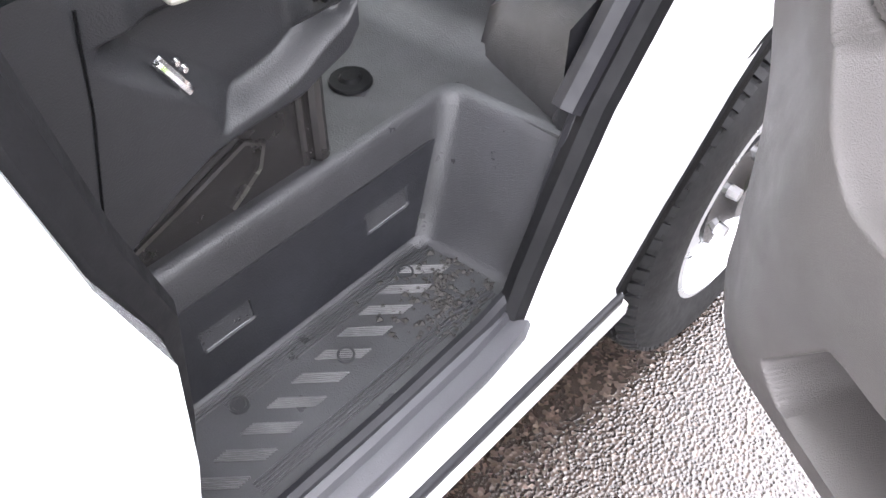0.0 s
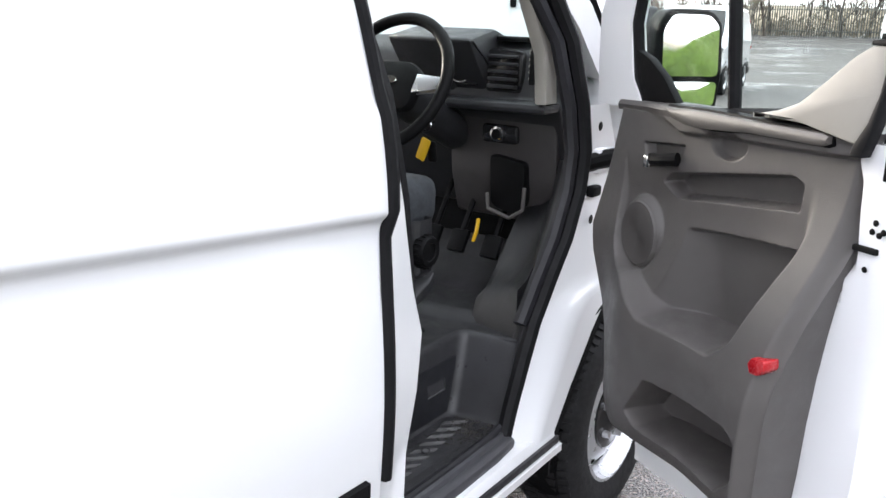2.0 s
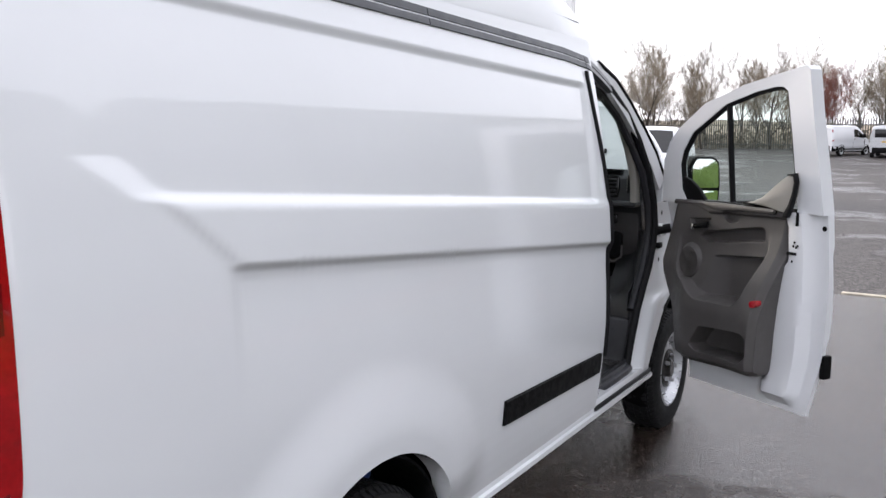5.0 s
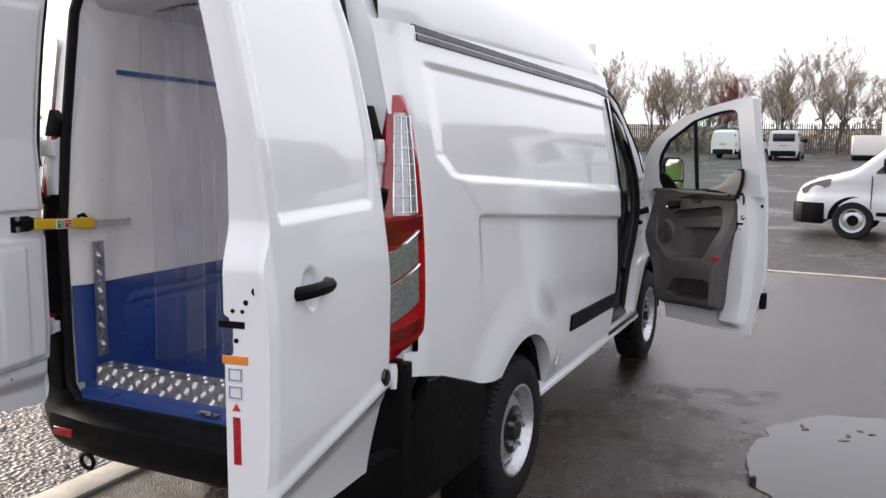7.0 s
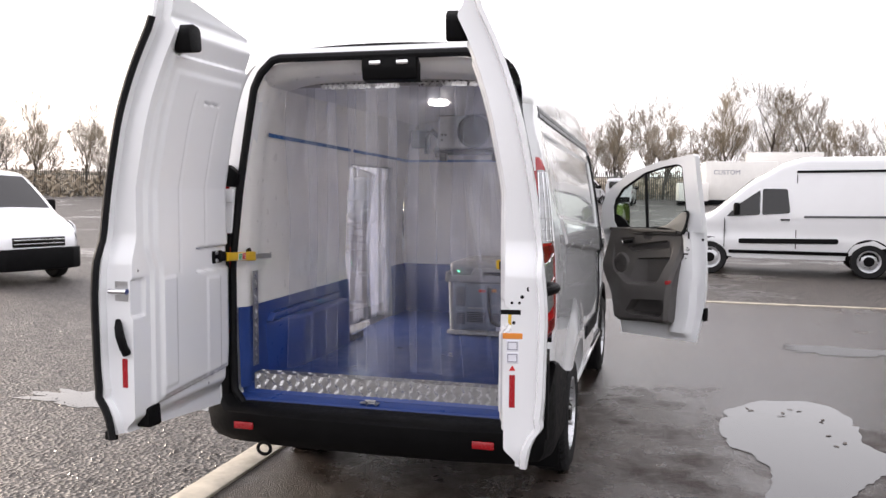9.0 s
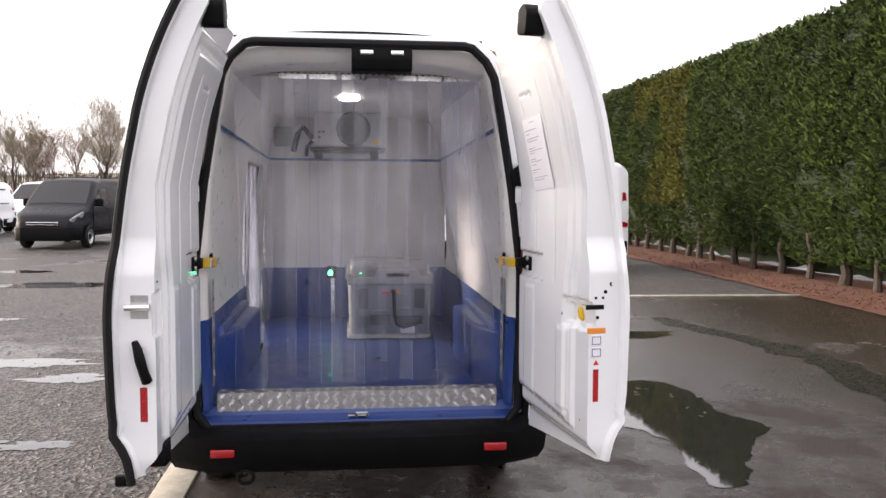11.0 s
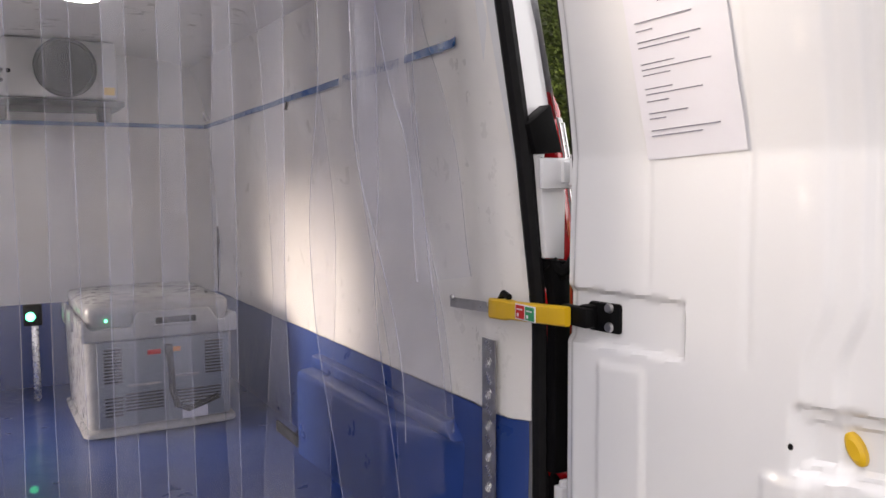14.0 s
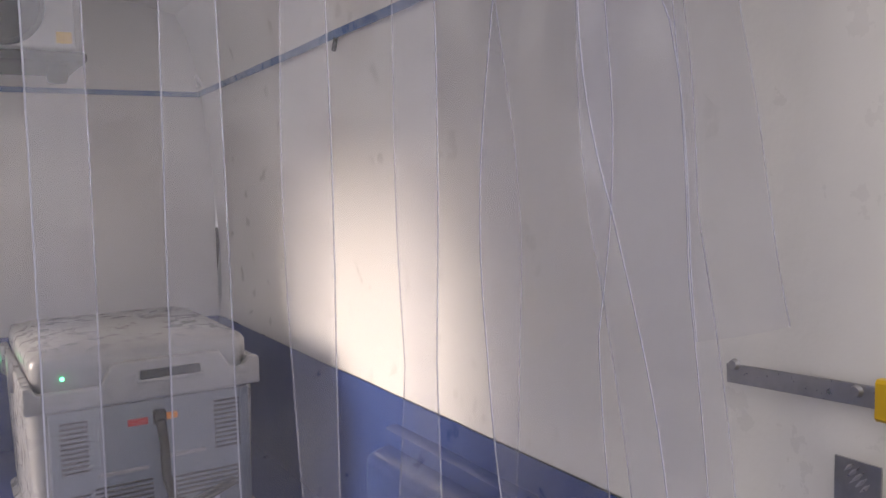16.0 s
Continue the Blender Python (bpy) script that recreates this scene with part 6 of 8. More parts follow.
    part("speaker", sp, TRIM, trim, "round speaker cover", Matrix.Translation((SPK_U, s * -0.1345, SPK_Z)) @ Matrix.Diagonal((0.93, s, 1.17, 1)))
    for k in range(14):
        r = 0.005 + 0.0042 * k
        ring = [(SPK_U + r * 0.93 * math.cos(a), s * -0.1385, SPK_Z + r * 1.17 * math.sin(a)) for a in [j * math.tau / 40 for j in range(40)]]
        part("speaker_rib", tube(ring, 0.0008, 4, closed=True), TRIM, trim)
    plate = [(0.828, 0.907), (0.838, 0.922), (0.868, 0.925), (0.870, 0.905), (0.858, 0.891), (0.836, 0.888)]
    face = min(trim_v(u, z) for u, z in plate)
    refl = prism(rounded(plate, 0.005), s * (face - 0.006), s * (face + 0.035), "y", 0.004)
    part("reflector", refl, REFLECTOR, trim, "red door reflector")

    def pull(grow, v0, v1):
        rings = []
        for u, z, h in ((0.430, 1.349, 0.002), (0.455, 1.339, 0.011), (0.50, 1.334, 0.018), (0.547, 1.333, 0.019), (0.62, 1.334, 0.016), (0.678, 1.335, 0.013), (0.80, 1.333, 0.012), (0.852, 1.332, 0.012), (0.867, 1.333, 0.007)):
            h += grow
            rings.append([(u + (grow if u > 0.8 else -grow), s * v, z + k * h) for v, k in ((v0, -1), (v1 + 0.004, -0.94), (v1, -0.6), (v1 - 0.002, 0), (v1, 0.6), (v1 + 0.004, 0.94), (v0, 1))])
        return loft(rings, caps=True)

    # a slightly larger black copy paints the shadow line round the bar
    part("bar_gap", pull(0.0055, -0.12, -0.150), BLACK, trim, "black rim standing for the shadow round the pull bar")
    part("pull_bar", pull(0.0, -0.12, -0.166), TRIMPALE, trim, "paler grey pull bar")
    led = loft([[(u, s * v, z + dz) for v, dz in ((-0.07, 0.0), (-0.146 + lift, -0.014), (-0.150 + lift, 0.0), (-0.142 + lift, 0.010), (-0.07, 0.014))] for u, z, lift in [(0.20, 1.336, 0.03), (0.32, 1.338, 0.025), (0.40, 1.340, 0.0), (0.65, 1.340, 0.0), (0.93, 1.338, 0.0)]], caps=True)
    part("ledge", led, TRIM, trim, "dark window ledge")
    rim = [(0.920, 1.332), (0.942, 1.372), (0.957, 1.420), (0.965, 1.472), (0.958, 1.500), (0.929, 1.500)]
    q = prism(rounded([(0.68, 1.360), (0.80, 1.356)] + rim + [(0.895, 1.479), (0.848, 1.438), (0.791, 1.392), (0.745, 1.374)], 0.008), s * -0.162, s * -0.11, "y", 0.006)
    part("quarter_trim", q, TRIMLIGHT, trim, "pale grey quarter panel")
    q = prism([(0.929, 1.507), (0.966, 1.512), (0.976, 1.475), (0.968, 1.420), (0.953, 1.355), (0.938, 1.312), (0.915, 1.312)] + rim, s * -0.166, s * -0.138, "y", 0.003)
    part("quarter_edge", q, RUBBER, trim)
    hd = tube([(0.352, s * -0.125, 1.218), (0.38, s * -0.140, 1.222), (0.42, s * -0.142, 1.228), (0.447, s * -0.13, 1.232)], [0.016, 0.014, 0.014, 0.016], 10)
    part("door_release", hd, BLACK, trim, "black door release handle")
    part("lock_switch", box((0.022, 0.008, 0.03), (0.355, s * -0.142, 1.214), 0.004), CHROME, trim, "chromed lock switch")
    # shut face: latch, plugs, stop
    for u, z, w, h in ((0.940, 1.147, 0.050, 0.012), (0.972, 1.306, 0.012, 0.062)):
        part("latch", box((w, 0.010, h), (u, s * (skin(z) - 0.112), z), 0.003), BLACK, door)
    for z, u in ((1.199, 0.956), (1.185, 0.972), (1.182, 0.950), (1.178, 0.964), (1.110, 0.942)):
        part("hole_plug", lathe([(0, 0.006), (-0.003, 0.0)], 10, axis="y"), BLACK, door, "", Matrix.Translation((u, s * (skin(z) - 0.112), z)) @ Matrix.Diagonal((1, s, 1, 1)))
    part("hole_plug", lathe([(0, 0.012), (-0.003, 0.0)], 10, axis="y"), BLACK, door, "", Matrix.Translation((1.068, s * (skin(1.27) - 0.058), 1.27)) @ Matrix.Diagonal((1, s, 1, 1)))
    part("bump_stop", box((0.03, 0.05, 0.11), (1.080, s * -0.03, 0.640), 0.008), BLACK, door, "black rubber bump stop")
    return door


before_doors = set(bpy.data.objects)
front_door(1)
front_door(-1)
door_parts = set(bpy.data.objects) - before_doors


# ---- cab ----
# driver's seat
seat = thing("driver_seat", label="dark cloth driver seat on a plastic base", category="seat")
part("cushion", box((0.50, 0.52, 0.13), (0.32, 3.20, 1.065), 0.04, 3), SEATCLOTH, seat, "dark cloth cushion")
part("backrest", box((0.48, 0.14, 0.62), (0.32, 2.97, 1.42), 0.05, 3, m=Matrix.Rotation(0.12, 4, "X")), SEATCLOTH, seat)

# dashboard
dash = part("dashboard", prism(rounded([(3.78, 1.285), (3.80, 1.30), (3.83, 1.43), (3.90, 1.475), (4.06, 1.40), (4.06, 0.95), (3.92, 0.95), (3.84, 1.10), (3.80, 1.24)], 0.02), -0.72, 0.715, "x", 0.012), DASH, van, "dark moulded dashboard")
part("dash_shelf", box((1.42, 0.12, 0.028), (0, 3.77, 1.285), 0.012), DASH, dash)
vent = part("air_vent", box((0.125, 0.03, 0.125), (0.515, 3.815, 1.372), 0.014), BLACKGLOSS, dash, "square slatted air vent", Matrix.Rotation(0.0, 4, "X"))
for k in range(5):
    part("slat", box((0.10, 0.012, 0.010), (0.515, 3.795, 1.33 + 0.021 * k), 0.003), DASH, vent)
part("vent_top", box((0.12, 0.04, 0.014), (0.515, 3.86, 1.462), 0.004), BLACK, dash)
sw = part("light_switch", box((0.125, 0.02, 0.055), (0.515, 3.805, 1.195), 0.012), BLACKGLOSS, dash, "headlamp switch panel")
part("dial", lathe([(0, 0.024), (-0.012, 0.022), (-0.014, 0.0)], 24, axis="y"), CHROME, sw, "round dial", Matrix.Translation((0.515, 3.794, 1.195)))
part("dial_face", lathe([(0, 0.017), (-0.017, 0.015), (-0.018, 0.0)], 24, axis="y"), BLACK, sw, "", Matrix.Translation((0.515, 3.794, 1.195)))
part("lower_panel", prism(rounded([(3.80, 1.25), (3.95, 1.25), (3.95, 0.93), (3.86, 0.93), (3.82, 1.06)], 0.02), 0.33, 0.70, "x", 0.012), LOWERDASH, dash, "lower dash panel")
pk = prism(rounded([(0.49, 1.135), (0.61, 1.12), (0.61, 0.99), (0.575, 0.965), (0.50, 0.985)], 0.02), 3.79, 3.83, "y", 0.004)
part("dash_pocket", pk, BLACK, dash, "dark open dash pocket")
part("pocket_lip", tube([(0.49, 3.785, 1.02), (0.50, 3.78, 0.975), (0.575, 3.78, 0.957), (0.615, 3.785, 0.985), (0.617, 3.785, 1.05)], 0.006, 8), TRIM, dash)
cl = part("instrument_hood", prism(rounded([(3.70, 1.46), (3.84, 1.49), (3.92, 1.46), (3.92, 1.30), (3.82, 1.30)], 0.02), 0.16, 0.46, "x", 0.015), DASH, dash)
part("instrument_face", box((0.24, 0.01, 0.10), (0.31, 3.80, 1.375), 0.004), BLACKGLOSS, dash)
for x in (0.25, 0.37):
    part("gauge", tube([(x + 0.042 * math.cos(a), 3.793, 1.375 + 0.042 * math.sin(a)) for a in [k * math.tau / 28 for k in range(28)]], 0.003, 6, closed=True), CHROME, dash, "round gauge ring")
part("pillar_lining", prism([(3.70, 1.30), (3.76, 1.30), (3.735, 1.44), (3.62, 1.62), (3.46, 1.78), (3.40, 1.77), (3.58, 1.58), (3.68, 1.43)], 0.68, 0.72, "x", 0.008), TRIMLIGHT, van, "pale grey pillar lining")
pv = part("pillar_vent", box((0.014, 0.035, 0.10), (0.676, 3.70, 1.40), 0.004), BLACK, van, "narrow slotted pillar vent")
for k in range(5):
    part("slat", box((0.004, 0.024, 0.007), (0.667, 3.70, 1.366 + 0.017 * k), 0.001, 1), TRIMLIGHT, pv)

# steering wheel, stalk, key
sm = Matrix.Translation((0.345, 3.50, 1.345)) @ Matrix.Rotation(radians(62), 4, "X")
sw = part("steering_wheel", tube([(0.188 * math.cos(a), 0.188 * math.sin(a), 0) for a in [k * math.tau / 56 for k in range(56)]], 0.0165, 12, closed=True), BLACK, van, "black three-spoke steering wheel", sm)
part("hub_pad", prism(rounded([(-0.085, -0.07), (0.085, -0.07), (0.095, 0.04), (0.05, 0.07), (-0.05, 0.07), (-0.095, 0.04)], 0.03), -0.045, -0.005, "z", 0.015), BLACK, sw, "padded black hub")
part("badge", lathe([(0, 0.024), (0.003, 0.022), (0.003, 0.0)], 20, axis="z"), CHROME, sw, "small oval badge", Matrix.Translation((0, 0.01, -0.004)) @ Matrix.Diagonal((1, 0.5, 1, 1)))
for x in (-1, 1):
    part("spoke", prism([(x * 0.08, -0.02), (x * 0.185, 0.0), (x * 0.185, 0.03), (x * 0.08, 0.035)], -0.03, -0.006, "z", 0.006), SILVER, sw, "silver spoke")
part("spoke", box((0.05, 0.12, 0.02), (0, -0.12, -0.018), 0.006), BLACK, sw)
part("column", tube([(0.345, 3.53, 1.32), (0.345, 3.82, 1.18)], 0.055, 14), DASH, van, "steering column shroud")
part("stalk", tube([(0.40, 3.60, 1.33), (0.50, 3.58, 1.345)], [0.009, 0.014], 8), BLACK, van)
part("ignition", lathe([(0.0, 0.018), (-0.02, 0.016), (-0.02, 0.0)], 16, axis="y"), CHROME, van, "ignition lock", Matrix.Translation((0.415, 3.60, 1.245)))
keys = thing("keys", label="car key with a yellow tag hanging from the ignition", category="keys")
part("ring", tube([(0.425 + 0.016 * math.cos(a), 3.572, 1.232 + 0.016 * math.sin(a)) for a in [k * math.tau / 20 for k in range(20)]], 0.002, 6, closed=True), CHROME, keys)
part("tag", box((0.030, 0.004, 0.062), (0.418, 3.57, 1.165), 0.004, m=Matrix.Rotation(0.35, 4, "Y")), YELLOW, keys, "yellow plastic key tag")
part("key_fob", box((0.026, 0.012, 0.058), (0.442, 3.58, 1.16), 0.006, m=Matrix.Rotation(-0.1, 4, "Y")), BLACK, keys)
part("key_blade", box((0.008, 0.012, 0.02), (0.42, 3.585, 1.243), 0.001, 1), STEEL, keys)
# pedals
for x in (0.30, 0.40, 0.52):
    part("pedal", box((0.06, 0.02, 0.07), (x, 3.78, 0.86), 0.006, m=Matrix.Rotation(-0.5, 4, "X")), BLACK, van, "black rubber pedal")
    part("pedal_arm", tube([(x, 3.79, 0.87), (x, 3.88, 1.02)], 0.009, 8), BLACK, van)
part("fob_cable", tube([(0.455, 3.80, 0.93), (0.47, 3.77, 0.90), (0.46, 3.77, 0.87)], 0.006, 8), YELLOW, van)


def lengthen_cab(objects):
    """The cab grows slightly longer and taller towards the nose."""
    bpy.context.view_layer.update()
    for ob in objects:
        if ob.type != "MESH":
            continue
        w = ob.matrix_world.copy()
        back = w.inverted()
        for v in ob.data.vertices:
            p = w @ v.co
            k = smooth01(2.88, 3.05, p.y)
            p.y += k * (0.077 * p.y + 0.046 * p.z + 0.009 * abs(p.x) - 0.242)
            p.z += k * (0.034 + 0.011 * p.z - 0.021 * abs(p.x) - 0.002 * p.y)
            v.co = back @ p


lengthen_cab(o for o in bpy.data.objects if o not in first_front and o not in door_parts and o.name not in ("bonnet", "washer_jet"))

# cab floor, with a shallow ramp towards the pedals
def floor_z(x, y):
    rim = y - (3.655 + 0.05 * smooth01(0.50, 0.66, x) - 0.06 * smooth01(0.68, 0.76, x))
    return 0.713 + 0.022 * smooth01(0.0, 0.045, rim) + 0.16 * smooth01(3.85, 4.15, y) + 0.002 * noise.noise(Vector((x * 11, y * 11, 5)))


bm = grid(60, 60, lambda a, b: (-0.72 + 1.315 * a, 2.93 + 1.22 * b, floor_z(-0.72 + 1.315 * a, 2.93 + 1.22 * b)))
grid(14, 40, lambda a, b: (0.595 + 0.19 * a, 3.622 + 0.4 * b, floor_z(0.595 + 0.19 * a, 3.622 + 0.4 * b)), bm)
part("cab_floor", bm, FLOORMAT, van, "dark rubber cab floor, scuffed")
# step well: one moulding, its walls lean outwards and roll over at the top
WELL_Z, TOP_Z = 0.502, 0.713


def well_ring(h):
    """Outline of the well at a height between its floor (0) and its rim (1)."""
    lean = 0.075 * h
    xi = 0.612 - 0.012 * h
    far = 3.532 + lean
    pts = [(0.79, 3.02 - 0.02 * h), (xi, 3.02 - 0.02 * h), (xi, 3.30), (xi, far - 0.035)]
    for k in range(1, 7):
        a = math.pi / 2 * k / 6
        pts.append((xi + 0.030 * (1 - math.cos(a)), far - 0.035 + 0.035 * math.sin(a)))
    pts += [(0.70, far + 0.010), (0.745, far + 0.016), (0.812, far + 0.024)]
    return pts


rings = []
for h, z, grow in ((0.0, 0.0, -0.012), (0.01, 0.002, -0.004), (0.03, 0.010, 0.0), (0.25, 0.055, 0), (0.5, 0.108, 0), (0.75, 0.16, 0), (0.93, 0.198, 0.0), (0.98, 0.208, -0.002), (1.0, 0.2135, -0.007), (1.0, 0.214, -0.016)):
    ring = []
    for k, (x, y) in enumerate(well_ring(h)):
        if z < 0.02:
            ring.append((x - grow * (1 if 1 <= k <= 6 else 0), y + (grow if k >= 4 else 0), WELL_Z + z))
        else:
            ring.append((x + grow * (1 if 1 <= k <= 9 else 0), y - (grow if k >= 4 else 0), WELL_Z + z))
    rings.append(ring)
bm = loft(rings, closed=False)
grid(16, 30, lambda a, b: (0.606 + 0.184 * a, 3.01 + 0.535 * b, WELL_Z + 0.0005 * math.sin(a * 40)), bm)
well = part("step_well", bm, STEP, van, "worn dark moulded step well", smooth=50)
# smooth panel let into the inner wall, with two worn scoops
bm = bmesh.new()
scoops = ((3.170, 3.245), (3.432, 3.508))


def panel_at(a, b):
    y, z = 3.03 + 0.535 * a, 0.513 + 0.145 * b
    y += 0.045 * (z - 0.513) / 0.145 * smooth01(0.6, 1.0, a)
    x = 0.6118 - 0.012 * (z - WELL_Z) / 0.211 + 0.0035
    for y0, y1 in scoops:
        q = smooth01(0, 0.006, y - y0) * smooth01(0, 0.006, y1 - y) * smooth01(0, 0.005, z - 0.576) * smooth01(0, 0.004, 0.612 - z)
        x -= 0.016 * q * (1 - (z - 0.576) / 0.045 * 0.2)
    return (x, y, z)


grid(180, 60, panel_at, bm)
for e in (0, 1):
    grid(60, 1, lambda a, b: (panel_at(a, e)[0] - 0.004 * b, panel_at(a, e)[1], panel_at(a, e)[2]), bm)
    grid(1, 20, lambda a, b: (panel_at(e, b)[0] - 0.004 * a, panel_at(e, b)[1], panel_at(e, b)[2]), bm)
panel = part("well_panel", bm, WELLDARK, well, "smooth black panel in the step wall", smooth=50)
for y0, y1 in scoops:
    part("well_slot", prism([(0.5925, 0.577), (0.6085, 0.577), (0.5925, 0.603)], y0 + 0.004, y1 - 0.004, "y"), SLOTGREY, panel, "worn grey face of the scoop", smooth=0)
# tread: fine lengthwise ribs at both sides, slanted ribbed bars between, three screw bosses
for k in range(8):
    part("tread_rib", box((0.0022, 0.44 if k < 4 else 0.36, 0.003), (0.618 + 0.0042 * k, 3.285 if k < 4 else 3.34, WELL_Z + 0.001), 0.0006, 1), STEP, well)
for k in range(5):
    part("tread_rib", box((0.0022, 0.40, 0.003), (0.744 + 0.0046 * k, 3.32, WELL_Z + 0.001), 0.0006, 1), STEP, well)
for k in range(10):
    y = 3.085 + 0.0435 * k
    x = 0.715 - 0.052 * k / 9
    for j in range(5):
        part("tread_bar", box((0.060, 0.0020, 0.004), (x, y + 0.0042 * j, WELL_Z + 0.0015), 0.0006, 1, m=Matrix.Rotation(0.80, 4, "Z")), TREADWORN, well)
for x, y in ((0.650, 3.173), (0.690, 3.312), (0.647, 3.462)):
    part("screw_boss", lathe([(0.0, 0.013), (0.003, 0.012), (0.003, 0.009), (0.0015, 0.008), (0.002, 0.0)], 18, axis="z"), DASH, well, "", Matrix.Translation((x, y, WELL_Z + 0.001)))
# rubber lip along the sill that climbs the pillar, and the moulded sill cover
lip = [(0.792, 3.03, 0.508), (0.792, 3.30, 0.509), (0.788, 3.46, 0.510), (0.785, 3.520, 0.518), (0.784, 3.548, 0.540), (0.782, 3.566, 0.58), (0.782, 3.586, 0.65), (0.780, 3.622, 0.73), (0.778, 3.68, 0.84)]
part("sill_seal", tube(lip, 0.012, 8), SEALGREY, van, "dark rubber lip round the doorway")
prof = [(0.795, 0.478), (0.796, 0.505), (0.803, 0.513), (0.812, 0.510), (0.817, 0.501), (0.826, 0.500), (0.838, 0.494), (0.843, 0.483), (0.842, 0.470), (0.832, 0.466)]
rings = []
for y, k, dx in ((3.085, 0.85, 0.0), (3.095, 1.0, 0.0), (3.25, 1.0, 0.0), (3.42, 1.0, -0.004), (3.505, 1.0, -0.012), (3.525, 0.9, -0.016), (3.535, 0.55, -0.02)):
    rings.append([(0.80 + (x - 0.80) * k + dx, y, 0.475 + (z - 0.475) * k) for x, z in prof])
part("entry_bar", loft(rings, caps=True), SILLPLASTIC, van, "dark moulded sill cover")
# footwell: heel block and kick panel that runs up the pillar
rings = []
for k in range(7):
    t = k / 6
    y = 3.695 + 0.30 * t
    top = 0.80 + 0.24 * smooth01(0, 1, t)
    rings.append([(0.565, y, 0.70), (0.575, y + 0.012, top - 0.02), (0.60, y + 0.02, top), (0.65, y + 0.012, top + 0.012), (0.70, y - 0.02, top + 0.03), (0.745, y - 0.05, top + 0.05), (0.745, y - 0.05, 0.70)])
part("heel_block", loft(rings, caps=True), DASH, van, "dark moulded heel block", smooth=60)
rings = []
for z, y in ((0.705, 3.640), (0.76, 3.652), (0.84, 3.70), (0.95, 3.775), (1.06, 3.845), (1.16, 3.885)):
    rings.append([(0.70, y + 0.055, z), (0.735, y + 0.004, z), (0.752, y - 0.008, z), (0.770, y - 0.006, z), (0.778, y + 0.02, z), (0.75, y + 0.12, z), (0.70, y + 0.12, z)])
part("kick_panel", loft(rings, caps=True), DASH, van, "dark footwell kick panel", smooth=60)
part("floor_clip", lathe([(0, 0.030), (0.004, 0.028), (0.005, 0.016), (0.010, 0.012), (0.012, 0.0)], 24, axis="z"), BLACK, van, "round carpet clip", Matrix.Translation((0.492, 3.525, 0.715)))
# driver's seat plinth, side cover and controls
part("base", prism(rounded([(2.95, 0.712), (3.395, 0.712), (3.405, 0.86), (3.43, 1.02), (2.96, 1.03)], 0.015), 0.08, 0.575, "x", 0.008), GLOSSDARK, seat, "smooth dark seat plinth")
for y, r in ((3.402, 0.012), (3.380, 0.006)):
    part("plinth_rib", tube([(0.572, y, 0.716), (0.576, y - 0.002, 0.78), (0.572, y + 0.004, 0.87)], r, 10), GLOSSDARK, seat)
part("plinth_rib", tube([(0.576, 3.12, 0.735), (0.577, 3.22, 0.77), (0.577, 3.30, 0.80), (0.576, 3.325, 0.785), (0.576, 3.315, 0.755), (0.576, 3.27, 0.722)], 0.0045, 6), GLOSSDARK, seat)


def cover_low(y):
    return lerp_table([(2.95, 0.70), (3.10, 0.755), (3.20, 0.812), (3.25, 0.832), (3.29, 0.836), (3.36, 0.838), (3.43, 0.862), (3.46, 0.90)], y)


def cover_at(a, b):
    y = 2.95 + 0.505 * a
    z = cover_low(y) + (1.065 - cover_low(y)) * b
    up = z - cover_low(y)
    ledge = 1 - smooth01(0.020, 0.046, up - 0.018 * smooth01(3.30, 3.42, y))
    back = 1 - smooth01(0.0, 0.05, y - 3.155 - 0.10 * smooth01(1.0, 0.87, z))
    head = smooth01(0.985, 1.0, z) * (1 - smooth01(3.20, 3.24, y) * 0.55)
    tip = smooth01(3.375, 3.40, y) * smooth01(0.90, 0.93, z)
    x = 0.580 + 0.034 * max(ledge, back, head * 0.8, tip * 0.75)
    x -= 0.02 * (1 - smooth01(0.0, 0.012, up)) + 0.03 * smooth01(0.985, 1.0, a)
    return (x, y, z)


part("side_cover", grid(110, 90, cover_at), DASH, seat, "dark moulded side cover with a ledge", smooth=50)
part("cover_seam", tube([(0.6145, 3.165, 1.04), (0.6145, 3.15, 0.95), (0.6145, 3.12, 0.83)], 0.0016, 5), BLACK, seat)
part("knob", lathe([(0.0, 0.044), (0.020, 0.042), (0.028, 0.036), (0.028, 0.024), (0.024, 0.022), (0.024, 0.0)], 28), BLACK, seat, "round ribbed adjuster knob", Matrix.Translation((0.598, 3.415, 0.985)))
for k in range(20):
    a = math.tau * k / 20
    part("knob_rib", box((0.020, 0.005, 0.004), (0.610, 3.415 + 0.043 * math.cos(a), 0.985 + 0.043 * math.sin(a)), 0.001, 1), BLACK, seat)
part("lift_lever", box((0.018, 0.095, 0.010), (0.616, 3.285, 1.012), 0.005, m=Matrix.Rotation(-0.12, 4, "X")), TRIMLIGHT, seat, "grey lift lever")
part("belt_bar", tube([(0.594, 3.225, 0.955), (0.606, 3.232, 0.94), (0.606, 3.243, 0.918)], 0.006, 8), CHROME, seat, "bright steel belt bar")
for y, z in ((3.246, 0.938), (3.252, 0.928)):
    part("pin", lathe([(0.0, 0.005), (0.004, 0.003), (0.004, 0.0)], 10), CHROME, seat, "", Matrix.Translation((0.588, y, z)))

